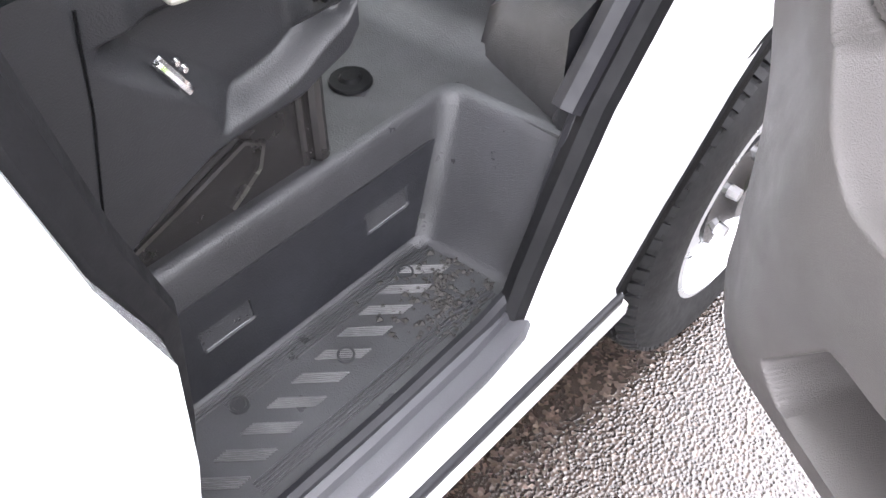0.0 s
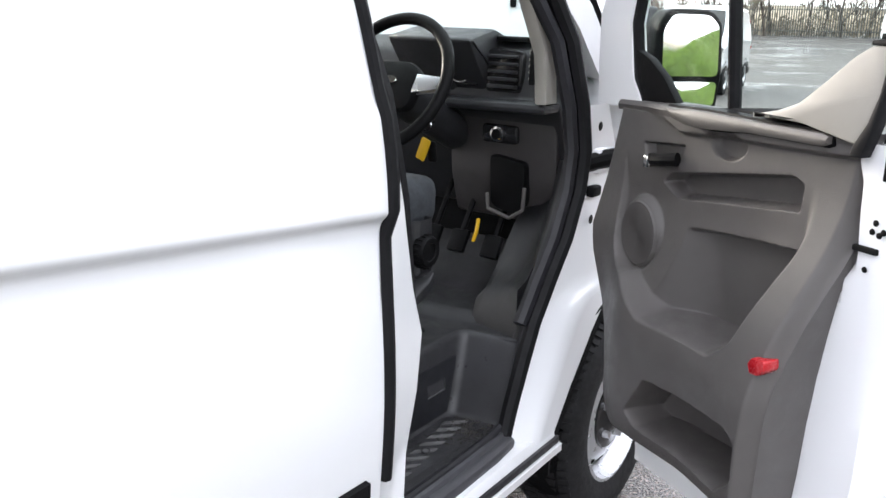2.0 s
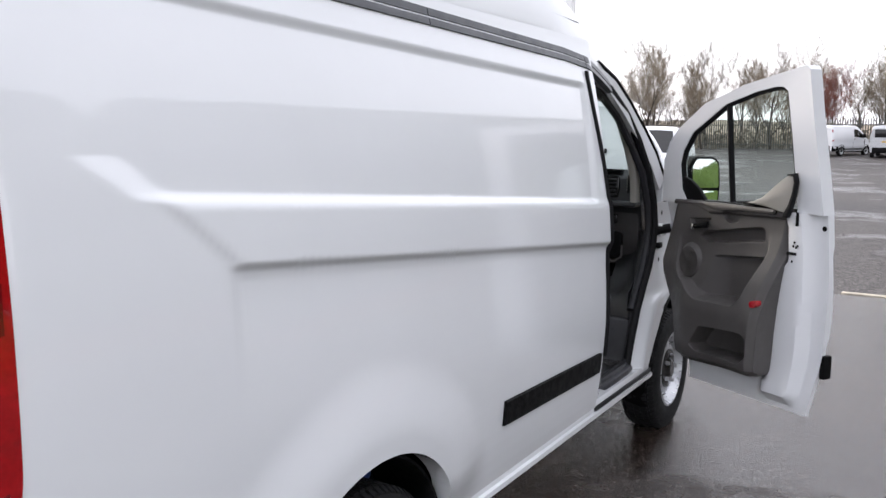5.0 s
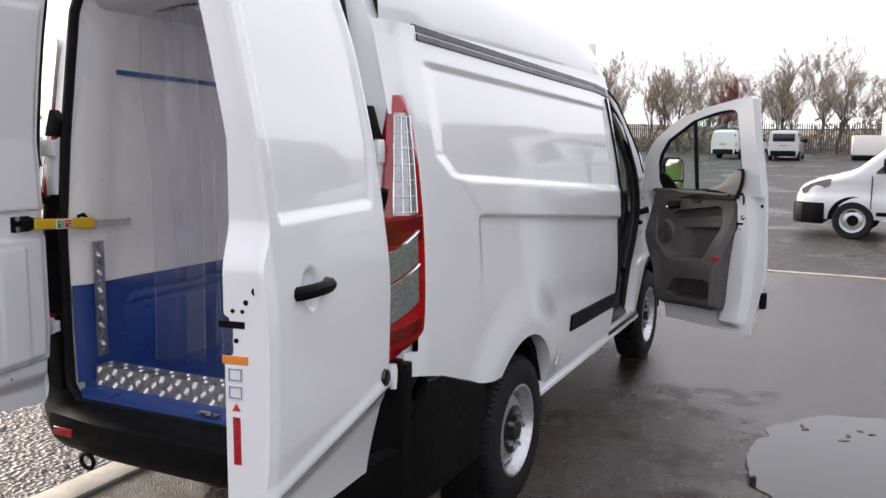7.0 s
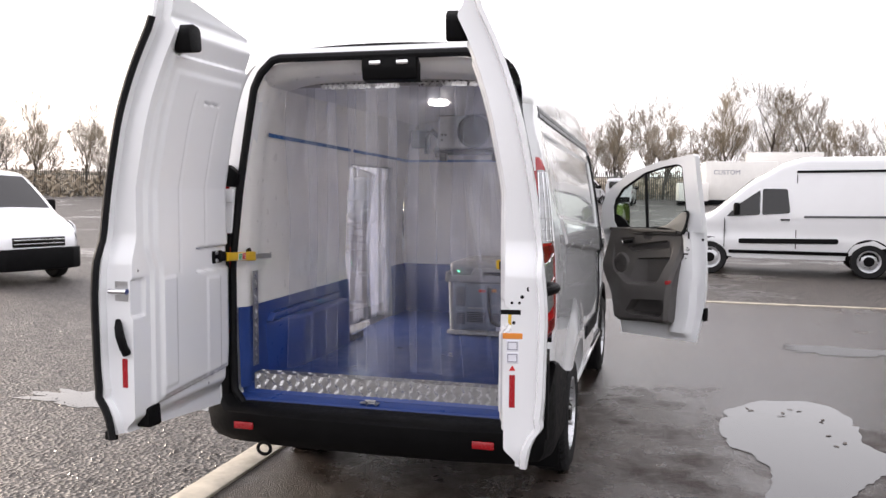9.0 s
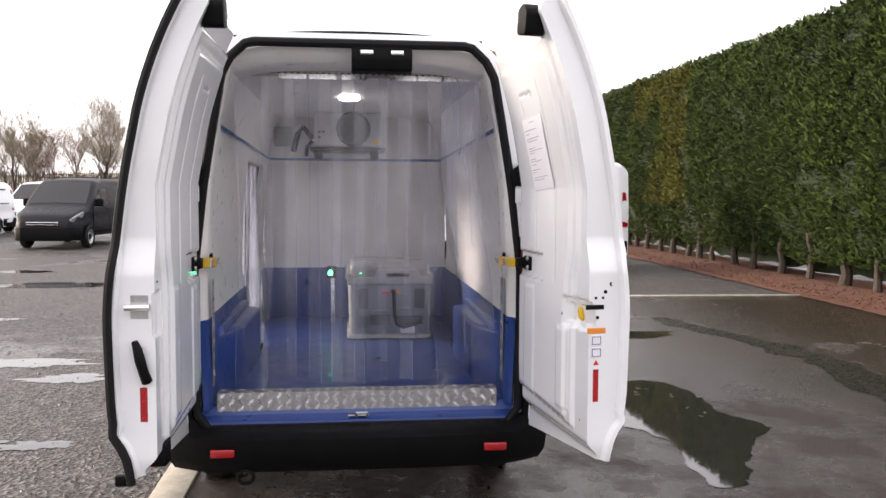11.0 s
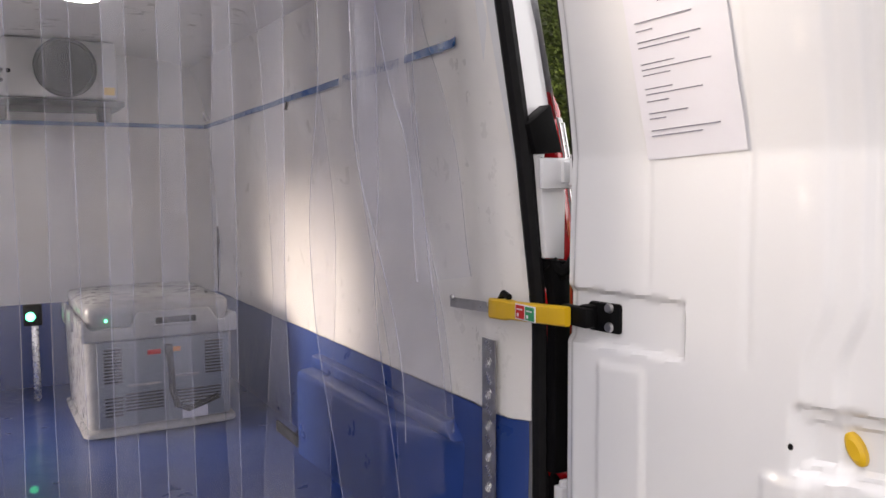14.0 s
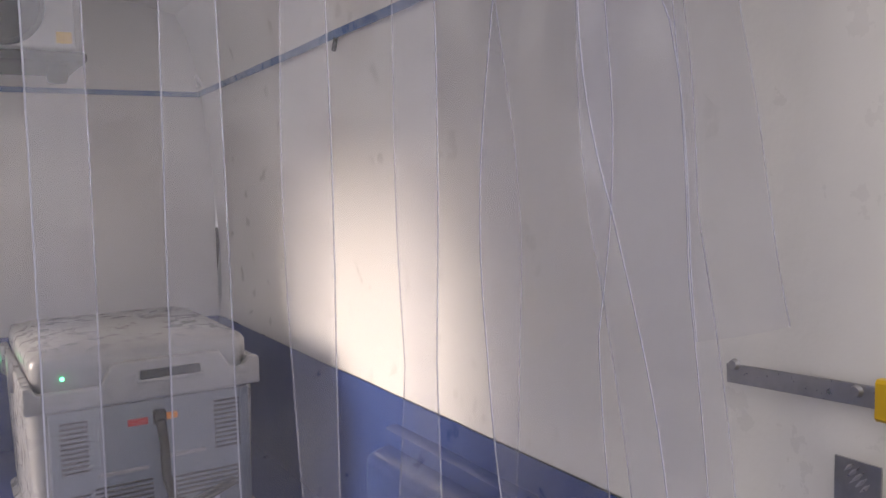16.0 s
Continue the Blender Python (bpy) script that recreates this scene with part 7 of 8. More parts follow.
# mud and leaf crumbs on the step
rnd = random.Random(21)
v, f = [], []
for k in range(240):
    cx, cy = rnd.gauss(0.712, 0.035), rnd.gauss(3.475, 0.045)
    if not (0.63 < cx < 0.78 and 3.30 < cy < 3.53):
        continue
    q = rnd.uniform(0.002, 0.007)
    i = len(v)
    c = Vector((cx, cy, 0.504))
    for a in (0, 1.6, 3.1, 4.7):
        v.append(c + Vector((math.cos(a + k) * q * rnd.uniform(0.5, 1.3), math.sin(a + k) * q * rnd.uniform(0.5, 1.3), 0)))
    v.append(c + Vector((0, 0, q * 0.5)))
    f += [(i, i + 1, i + 4), (i + 1, i + 2, i + 4), (i + 2, i + 3, i + 4), (i + 3, i, i + 4)]
me = bpy.data.meshes.new("leaf_litter")
me.from_pydata([tuple(p) for p in v], [], f)
me.materials.append(CRUMB)
tagged(new("leaf_litter", me), "dark mud and leaf crumbs on the step", "litter", kind="stuff")

# ---- hedge along the bay ----
LEAF = surface("hedge_foliage", (0.078, 0.125, 0.02), 0.6, 0, 0.45, 1.4)
# near-black green: the shade between the leaves, put into the colour
HEDGESHADE = surface("hedge_shade", (0.012, 0.022, 0.007), 0.9, 0, 0.4, 2.0)
LEAFGOLD = surface("golden_foliage", (0.16, 0.155, 0.020), 0.6, 0, 0.4, 1.4)
BARK = surface("bark", (0.048, 0.036, 0.028), 0.9, 0, 0.4, 12.0, 0.8, 50)
TWIG = surface("winter_twigs", (0.27, 0.225, 0.165), 0.9, 0, 0.3, 3.0)
REDTWIG = surface("russet_leaves", (0.20, 0.055, 0.035), 0.9, 0, 0.4, 3.0)


def vary_leaf(m, lo, hi):
    """Each clump of its own shade."""
    nt = m.node_tree
    b = nt.nodes["Principled BSDF"]
    geo = nt.nodes.new("ShaderNodeNewGeometry")
    r = ramp_of(nt, geo.outputs["Random Per Island"], [(0.0, lo), (1.0, hi)])
    big = noise_of(nt, 0.9, 4)
    shade = ramp_of(nt, big.outputs["Fac"], [(0.3, (0.62, 0.62, 0.62)), (0.7, (1.15, 1.12, 1.0))])
    mul = nt.nodes.new("ShaderNodeMixRGB")
    mul.blend_type = "MULTIPLY"
    mul.inputs[0].default_value = 1.0
    nt.links.new(r.outputs[0], mul.inputs[1])
    nt.links.new(shade.outputs[0], mul.inputs[2])
    nt.links.new(mul.outputs[0], b.inputs["Base Color"])


vary_leaf(LEAF, (0.009, 0.022, 0.003), (0.070, 0.110, 0.016))
vary_leaf(LEAFGOLD, (0.06, 0.075, 0.008), (0.17, 0.155, 0.02))


def sprays(spots, size, seed):
    """Flat pointed sprays of foliage: a list of (place, outward, size) made into one mesh."""
    rnd = random.Random(seed)
    verts, faces = [], []
    for p, n, k in spots:
        n = Vector(n).normalized()
        side = Vector((0, 0, 1)).cross(n)
        if side.length < 0.1:
            side = Vector((0, 1, 0))
        side = (side.normalized() + Vector((rnd.uniform(-0.4, 0.4), rnd.uniform(-0.4, 0.4), rnd.uniform(-0.5, 0.5)))).normalized()
        tip = (n * rnd.uniform(0.35, 1.0) + Vector((0, 0, rnd.uniform(-0.35, 0.8))) + side * rnd.uniform(-0.9, 0.9)).normalized()
        L = size * k * rnd.uniform(0.6, 1.4)
        w = L * rnd.uniform(0.16, 0.30)
        i = len(verts)
        b = p - tip * L * 0.3
        verts += [b, b + tip * L * 0.5 + side * w, b + tip * L, b + tip * L * 0.5 - side * w]
        faces.append((i, i + 1, i + 2, i + 3))
    return verts, faces


def leaf_object(name, spots, size, seed, mat, parent):
    v, f = sprays(spots, size, seed)
    me = bpy.data.meshes.new(name)
    me.from_pydata([tuple(p) for p in v], [], f)
    me.materials.append(mat)
    ob = new(name, me)
    ob.parent = parent
    return ob


HX, HTOP, HBOT = 8.35, 4.95, 0.46


def hedge_face(y, z):
    return HX + 0.16 * noise.noise(Vector((0, y * 0.45, z * 0.5))) + 0.05 * noise.noise(Vector((3, y * 2.2, z * 2.2))) + 0.25 * smooth01(1.7, 0.6, z) + 0.10 * smooth01(4.2, 4.9, z) ** 2


def hedge_top(y):
    return HTOP + 0.10 * noise.noise(Vector((1, y * 0.8, 0))) + 0.05 * noise.noise(Vector((7, y * 3.1, 0)))


def hedge_bottom(y):
    return HBOT + 0.22 * noise.noise(Vector((2, y * 1.1, 0))) - 0.05


hedge = thing("hedge", label="tall clipped green conifer hedge on bare trunks", category="hedge")
# dark sheets behind the leaves stand for the hedge's inner shade
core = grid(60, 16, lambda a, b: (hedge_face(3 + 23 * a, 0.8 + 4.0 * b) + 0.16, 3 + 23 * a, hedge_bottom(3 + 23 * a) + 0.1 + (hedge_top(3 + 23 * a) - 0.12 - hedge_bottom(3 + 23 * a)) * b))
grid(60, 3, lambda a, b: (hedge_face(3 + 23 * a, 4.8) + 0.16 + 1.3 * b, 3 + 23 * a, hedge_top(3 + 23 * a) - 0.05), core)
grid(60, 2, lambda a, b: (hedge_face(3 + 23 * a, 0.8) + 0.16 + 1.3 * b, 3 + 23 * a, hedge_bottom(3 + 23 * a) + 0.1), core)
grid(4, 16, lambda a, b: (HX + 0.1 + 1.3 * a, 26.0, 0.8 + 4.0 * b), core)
# low dark sheet behind the trunks, painted shade under the hedge
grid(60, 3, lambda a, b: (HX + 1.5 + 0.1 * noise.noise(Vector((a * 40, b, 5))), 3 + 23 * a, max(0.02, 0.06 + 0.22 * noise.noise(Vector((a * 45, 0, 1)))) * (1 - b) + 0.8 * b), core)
part("inner_growth", core, HEDGESHADE, hedge, "dark core sheets standing for the shade inside the hedge")
rnd = random.Random(5)
spots, gold = [], []
for k in range(150000):
    y = 3.0 + 23 * (rnd.random() ** 1.15)
    zb, zt = hedge_bottom(y), hedge_top(y)
    z = zb + (zt - zb) * rnd.random()
    dense = noise.noise(Vector((9, y * 1.3, z * 1.3))) + 0.5 * noise.noise(Vector((4, y * 4, z * 4)))
    if dense < -0.38 and rnd.random() < 0.75:
        continue
    x = hedge_face(y, z) + 0.08 - 0.11 * (dense + 0.4) * rnd.random() + rnd.uniform(-0.02, 0.05)
    g = noise.noise(Vector((11, y * 0.5, z * 0.25)))
    (gold if 16.5 < y < 20.5 and g > -0.1 and z > 1.4 and rnd.random() < 0.75 else spots).append((Vector((x, y, z)), (-1, rnd.uniform(-0.4, 0.4), rnd.uniform(-0.2, 0.6)), 1.0))
for k in range(9000):
    y = 3.0 + 23 * rnd.random()
    spots.append((Vector((hedge_face(y, 4.8) + rnd.random() * 0.9, y, hedge_top(y) + rnd.uniform(-0.06, 0.05))), (-0.4, rnd.uniform(-0.5, 0.5), 1), 1.0))
tagged(leaf_object("foliage", spots, 0.115, 1, LEAF, hedge), kind="stuff")
tagged(leaf_object("foliage", gold, 0.115, 2, LEAFGOLD, hedge), "golden-green foliage", kind="stuff")
y = 3.4
while y < 25.5:
    w = rnd.uniform(0.06, 0.10)
    pts = [(HX + 0.35 + rnd.uniform(-0.1, 0.1), y, -0.02)]
    for q in range(1, 5):
        pts.append((pts[0][0] + rnd.uniform(-0.06, 0.06), y + rnd.uniform(-0.07, 0.07), 0.28 * q))
    part("trunk", tube(pts, [w * 1.3, w, w * 0.9, w * 0.85, w * 0.8], 8), BARK, hedge, "bare brown trunk")
    y += rnd.uniform(0.75, 1.15)
far_hedge = thing("hedge", label="lower clipped green hedge beyond the first", category="hedge")
# dark block stands for the shade inside this hedge too
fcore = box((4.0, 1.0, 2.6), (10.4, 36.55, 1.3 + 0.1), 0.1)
part("inner_growth", fcore, HEDGESHADE, far_hedge)
fs = []
for k in range(14000):
    fs.append((Vector((8.4 + 4 * rnd.random(), 36.0 + rnd.uniform(-0.08, 0.05), 0.1 + 2.65 * rnd.random())), (0, -1, 0.2), 1.0))
for k in range(3000):
    fs.append((Vector((8.4 + 4 * rnd.random(), 36.05 + rnd.random(), 2.73 + rnd.uniform(-0.06, 0.06))), (0, -0.3, 1), 1.0))
tagged(leaf_object("foliage", fs, 0.20, 3, LEAF, far_hedge), kind="stuff")


# mulch bed and the strip beyond the trunks
bm = grid(10, 60, lambda a, b: (7.25 + 0.12 * noise.noise(Vector((b * 30, 0, 0))) + 2.6 * a, 1.0 + 26 * b, 0.02 + 0.05 * math.sin(math.pi * min(1, a * 1.2)) + 0.015 * noise.noise(Vector((a * 20, b * 180, 0)))))
solo("mulch_bed", bm, MULCH, "reddish-brown bark mulch under the hedge", "ground", kind="structure")
rnd = random.Random(8)
v, f = [], []
for k in range(9000):
    p = Vector((7.2 + 1.5 * rnd.random(), 2.0 + 20 * rnd.random() ** 1.2, 0.05 + 0.03 * rnd.random()))
    a = rnd.uniform(0, 6.28)
    d = Vector((math.cos(a), math.sin(a), rnd.uniform(-0.5, 0.5))) * rnd.uniform(0.012, 0.035)
    e = Vector((-math.sin(a), math.cos(a), rnd.uniform(-0.3, 0.3))) * rnd.uniform(0.005, 0.012)
    i = len(v)
    v += [p - d - e, p + d - e, p + d + e, p - d + e]
    f.append((i, i + 1, i + 2, i + 3))
me = bpy.data.meshes.new("bark_chips")
me.from_pydata([tuple(p) for p in v], [], f)
me.materials.append(MULCH)
tagged(new("bark_chips", me), "loose reddish bark chips on the bed", "mulch", kind="stuff")


# puddles: thin lenses of water with uneven shores
def puddle(cx, cy, rx, ry, seed, turn=0.0):
    rnd = random.Random(seed)
    bm = bmesh.new()
    c = bm.verts.new((cx, cy, 0.0165))
    ring = []
    for k in range(120):
        a = math.tau * k / 120
        r = 1 + 0.55 * noise.noise(Vector((math.cos(a) * 1.6, math.sin(a) * 1.6, seed))) + 0.40 * noise.noise(Vector((math.cos(a) * 3.4, math.sin(a) * 3.4, seed + 5))) + 0.18 * noise.noise(Vector((math.cos(a) * 9, math.sin(a) * 9, seed + 9)))
        x, y = rx * r * math.cos(a), ry * r * math.sin(a)
        ring.append(bm.verts.new((cx + x * math.cos(turn) - y * math.sin(turn), cy + x * math.sin(turn) + y * math.cos(turn), 0.0155)))
    for k in range(120):
        bm.faces.new((c, ring[k], ring[(k + 1) % 120]))
    return solo("puddle", bm, WATER, "shallow rain puddle on the asphalt", "puddle", "puddles on the bay", "structure")


shore = rounded([(1.80, 2.30), (1.95, 2.85), (2.30, 3.20), (2.72, 3.15), (2.80, 2.60), (2.70, 2.10), (2.95, 1.65), (2.60, 1.36), (2.45, 1.0), (2.16, 0.50), (1.96, 0.55), (2.02, 1.0), (2.08, 1.50), (1.86, 1.85)], 0.18, 4)
bm = bmesh.new()
ring = []
for p in resample([(a, b, 0) for a, b in shore], 220):
    ring.append(bm.verts.new((p.x + 0.05 * noise.noise(p * 5) + 0.02 * noise.noise(p * 17), p.y + 0.05 * noise.noise(p * 5 + Vector((9, 0, 0))) + 0.02 * noise.noise(p * 17 + Vector((0, 7, 0))), 0.0165)))
bm.faces.new(ring)
solo("puddle", bm, WATER, "long rain puddle on the asphalt with floating leaves", "puddle", "puddles on the bay", "structure")
puddle(3.2, 5.6, 0.5, 0.25, 12)
# a damp run where water drains along the bay
DAMP = surface("damp_run", (0.022, 0.0185, 0.0165), 0.27, 0, 0.35, 6.0, 0.5, 160, rough_vary=0.06)
run = [(4.05, 6.9, 0.10), (4.12, 6.2, 0.20), (4.45, 5.2, 0.16), (4.62, 4.3, 0.24), (4.66, 3.6, 0.20), (4.50, 2.9, 0.26), (4.35, 2.0, 0.18), (4.55, 1.0, 0.22), (4.40, 0.2, 0.06)]
bm = bmesh.new()
edge = []
for k in range(90):
    y = 6.9 - 6.7 * k / 89
    x, w = lerp_table([(b, a) for a, b, c in run[::-1]], y), lerp_table([(b, c) for a, b, c in run[::-1]], y)
    edge.append([bm.verts.new((x + q * w * (1 + 0.7 * noise.noise(Vector((q * 5, y * 3.1, 0)))) + 0.04 * noise.noise(Vector((q, y * 13, 4))), y, 0.0158)) for q in (-1, 1)])
for (a, b), (c, d) in zip(edge, edge[1:]):
    bm.faces.new((a, b, d, c))
solo("damp_patch", bm, DAMP, "dark damp run draining along the asphalt bay", "puddle", "puddles on the bay", "structure")
for cx, cy, rx, ry, sd in ((-3.3, 4.5, 0.75, 0.22, 31), (-3.0, 1.75, 0.55, 0.22, 33), (-2.5, 3.75, 0.35, 0.16, 45), (-2.1, 1.75, 0.22, 0.12, 47), (-4.7, 1.0, 1.0, 0.4, 35), (-6.0, 7.5, 1.3, 0.5, 37), (-3.9, -0.6, 0.45, 0.3, 39), (-5.2, 11.5, 1.2, 0.4, 41), (-8.0, 14.0, 1.5, 0.5, 43)):
    p = puddle(cx, cy, rx, ry, sd)
    p.location.z = -0.011
    p["group"] = "puddles on the yard"
WETLEAF = surface("fallen_leaf", (0.05, 0.032, 0.02), 0.5)
rnd = random.Random(4)
for k in range(14):
    bm = bmesh.new()
    q = [bm.verts.new((0.02 * math.cos(a) * (1 + 0.8 * rnd.random()), 0.009 * math.sin(a) * (1 + 0.8 * rnd.random()), 0.004 * rnd.random())) for a in [j * math.tau / 7 for j in range(7)]]
    bm.faces.new(q)
    solo("leaf", bm, WETLEAF, "wet brown leaf lying in a puddle", "leaf", "fallen leaves", m=Matrix.Translation((2.45 + rnd.uniform(-0.4, 0.4), 2.3 + rnd.uniform(-0.6, 0.6), 0.018)) @ Matrix.Rotation(rnd.uniform(0, 6), 4, "Z"))


# ---- parked vehicles ----
def parked(kind, paint, m, label, length=4.97, wb=2.93, width=1.93, height=1.98, nose=1.0, hood=1.13, strip_on=True, rearwin=False):
    """A parked van seen from some way off: shell, glass, lamps, bumpers, wheels. Local y runs forward, 0 at the rear."""
    v = thing("parked_van", m, label, "van", "parked vans")
    hw = width / 2
    fa = length - nose
    ra = fa - wb
    zt = height
    TOP = [(0.0, 0.74), (0.04, 0.86), (0.12, 0.95), (0.30, hood - 0.10), (0.62, hood - 0.01), (0.95, hood + 0.09), (1.05, hood + 0.15), (1.80, min(height, 2.02) - 0.10), (1.98, min(height, 2.02) - 0.02), (2.35, max(2.0, height - 0.12)), (2.75, height), (length - 0.25, height), (length - 0.10, height - 0.05), (length, height - 0.20)]
    WIDE = [(0.0, 0.60), (0.05, 0.70), (0.15, 0.80), (0.35, 0.885), (0.80, 0.945), (1.3, hw), (length - 0.2, hw), (length, hw - 0.05)]

    def top_z(y):
        f = length - y
        return (lerp_table(TOP, f - 0.04) + lerp_table(TOP, f) + lerp_table(TOP, f + 0.04)) / 3

    def half(z, y):
        w = lerp_table(WIDE, length - y)
        return w - 0.05 * smooth01(0.62, 0.32, z) - 0.17 * smooth01(1.0, height + 0.2, z) ** 1.2 - 0.02 * smooth01(1.02, 0.98, z) * smooth01(0.72, 0.80, z)

    rings = []
    for k in range(65):
        y = length * (1 - (k / 64) ** 1.25)
        t, zb = top_z(y), 0.34
        sh = t - min(0.13, (t - zb) * 0.35)
        side = [(half(zb + (sh - zb) * q / 14, y), zb + (sh - zb) * q / 14) for q in range(15)]
        xs = side[-1][0]
        r = min(0.17, xs * 0.4)
        arc = [(xs - r + r * math.cos(a), sh + (t - sh) * math.sin(a)) for a in [math.pi / 2 * q / 6 for q in range(1, 7)]]
        crown = [((xs - r) * q, t + 0.025 * (1 - q * q)) for q in (0.66, 0.33)]
        right = side + arc + crown
        rings.append([(x, y, z) for x, z in right] + [(0, y, t + 0.025)] + [(-x, y, z) for x, z in right[::-1]])
    bm = bmesh.new()
    loft(rings, bm, closed=True, caps=True)
    part("body", bm, paint, v, smooth=40)
    wz = hood + 0.14
    for s in (1, -1):
        def win(name, pts, mat):
            b = bmesh.new()
            pts = rounded(pts, 0.05, 3)
            A = [b.verts.new((s * (half(z, y) + 0.016), y, z)) for y, z in pts]
            B = [b.verts.new((s * (half(z, y) - 0.02), y, z)) for y, z in pts]
            b.faces.new(A)
            for i in range(len(A)):
                b.faces.new((A[i], A[(i + 1) % len(A)], B[(i + 1) % len(A)], B[i]))
            return part(name, b, mat, v)

        win("side_window", [(length - 2.50, wz - 0.02), (length - 1.98, wz - 0.06), (length - 1.98, wz + 0.46), (length - 2.44, wz + 0.46)], BLACKGLOSS)
        win("side_window", [(length - 1.94, wz - 0.06), (length - 1.30, wz - 0.10), (length - 1.55, wz + 0.16), (length - 1.94, wz + 0.44)], BLACKGLOSS)
        win("door_seam", [(length - 1.28, 0.55), (length - 1.266, 0.55), (length - 1.266, wz - 0.14), (length - 1.28, wz - 0.14)], RUBBER)
        win("bumper_corner", [(0.02, 0.36), (ra - 0.44, 0.36), (ra - 0.40, 0.62), (0.02, 0.66)], BLACK)
        if rearwin:
            win("side_window", [(1.55, wz), (2.3, wz), (2.3, wz + 0.5), (1.58, wz + 0.5)], BLACKGLOSS)
            win("side_window", [(0.3, wz), (1.45, wz), (1.45, wz + 0.5), (0.4, wz + 0.5)], BLACKGLOSS)
        if strip_on:
            win("rub_strip", [(ra + 0.55, 0.66), (fa - 0.55, 0.63), (fa - 0.55, 0.73), (ra + 0.55, 0.76)], BLACK)
            win("roof_rail", [(0.4, height - 0.30), (length - 2.6, height - 0.32), (length - 2.6, height - 0.27), (0.4, height - 0.25)], BLACK)
            win("door_rail", [(0.35, 1.18), (1.9, 1.16), (1.9, 1.20), (0.35, 1.22)], RAILGREY)
        win("sill_strip", [(ra + 0.36, 0.43), (fa - 0.36, 0.43), (fa - 0.36, 0.50), (ra + 0.36, 0.50)], BLACK)
        win("head_lamp", [(length - 0.60, hood - 0.20), (length - 0.12, hood - 0.36), (length - 0.09, hood - 0.27), (length - 0.30, hood - 0.15), (length - 0.62, hood - 0.05)], CLEARLENS)
        win("tail_lamp", [(0.01, 0.95), (0.16, 0.95), (0.14, 1.70), (0.06, 1.70)], REDLENS)
        win("door_seam", [(length - 2.62, 0.55), (length - 2.605, 0.55), (length - 2.605, height - 0.35), (length - 2.62, height - 0.35)], RUBBER)
        win("door_handle", [(length - 2.50, 1.10), (length - 2.32, 1.10), (length - 2.32, 1.135), (length - 2.50, 1.135)], BLACK)
        part("mirror", box((0.22, 0.12, 0.24), (s * (hw + 0.10), length - 1.50, wz + 0.06), 0.04, 3), BLACK, v)
        for y in (fa, ra):
            arch = bmesh.new()
            aa = [(y + 0.42 * math.cos(q), 0.34 + 0.42 * math.sin(q)) for q in [math.pi * j / 16 for j in range(17)]] + [(y - 0.42, 0.40), (y + 0.42, 0.40)]
            A = [arch.verts.new((s * (half(max(z, 0.42), y) + 0.003), yy, z)) for yy, z in aa[:17]]
            arch.faces.new(A)
            part("wheel_arch", arch, BLACK, v)
            w = part("wheel", lathe([(0.02, 0.0), (0.02, 0.19), (0.06, 0.205), (0.075, 0.215), (0.07, 0.19), (0.03, 0.17), (0.05, 0.10), (0.055, 0.0)], 28), SILVER, v, "", Matrix.Translation((s * (hw - 0.07), y, 0.335)) @ Matrix.Diagonal((s, 1, 1, 1)))
            part("tyre", lathe([(-0.12, 0.21), (-0.12, 0.31), (-0.09, 0.335), (0.05, 0.335), (0.078, 0.31), (0.072, 0.21)], 32), TYRE, w)
            part("hub_cap", lathe([(0.045, 0.10), (0.065, 0.09), (0.07, 0.0)], 20), BLACK, w)
    b = grid(12, 8, lambda a, c: ((a - 0.5) * 2 * (half(top_z(length - 1.06 - 0.74 * c) - 0.12, length - 1.06 - 0.74 * c) - 0.14), length - 1.06 - 0.74 * c, top_z(length - 1.06 - 0.74 * c) + 0.026 * (1 - (2 * a - 1) ** 2) + 0.006))
    part("windscreen", b, BLACKGLOSS, v)
    part("front_bumper", prism(rounded([(-0.93, length - 0.52), (-0.93, length - 0.38), (-0.85, length - 0.14), (-0.76, length - 0.03), (-0.60, length + 0.045), (0.60, length + 0.045), (0.76, length - 0.03), (0.85, length - 0.14), (0.93, length - 0.38), (0.93, length - 0.52)], 0.03), 0.25, 0.63, "z", 0.03), BLACK, v)
    part("grille", box((0.95, 0.10, 0.17), (0, length - 0.035, 0.735), 0.02), BLACKGLOSS, v)
    part("grille_bar", box((0.9, 0.02, 0.022), (0, length + 0.018, 0.775), 0.006), CHROME, v)
    part("grille_bar", box((0.9, 0.02, 0.016), (0, length + 0.018, 0.71), 0.005), CHROME, v)
    part("rear_bumper", prism(rounded([(-hw + 0.02, 0.45), (-hw + 0.02, 0.05), (-0.6, -0.06), (0.6, -0.06), (hw - 0.02, 0.05), (hw - 0.02, 0.45)], 0.06), 0.32, 0.66, "z", 0.02), BLACK, v)
    plate = part("number_plate", box((0.52, 0.012, 0.11), (0, length + 0.035, 0.47), 0.002), PAPER, v)
    part("plate_bar", box((0.40, 0.002, 0.045), (0, length + 0.042, 0.47), 0), INK, plate)
    plate = part("number_plate", box((0.52, 0.012, 0.11), (0, -0.01, 1.0), 0.002), YELLOW, v)
    part("plate_bar", box((0.40, 0.002, 0.045), (0, -0.017, 1.0), 0), INK, plate)
    if rearwin:
        part("rear_window", box((1.35, 0.04, 0.5), (0, 0.004, wz + 0.24), 0.015), BLACKGLOSS, v)
    return v


def stand(x, y, heading):
    """Rear centre of a parked van; heading in degrees from +y towards -x."""
    return pose(x, y, far_rise(x, y), 0, 0, heading)


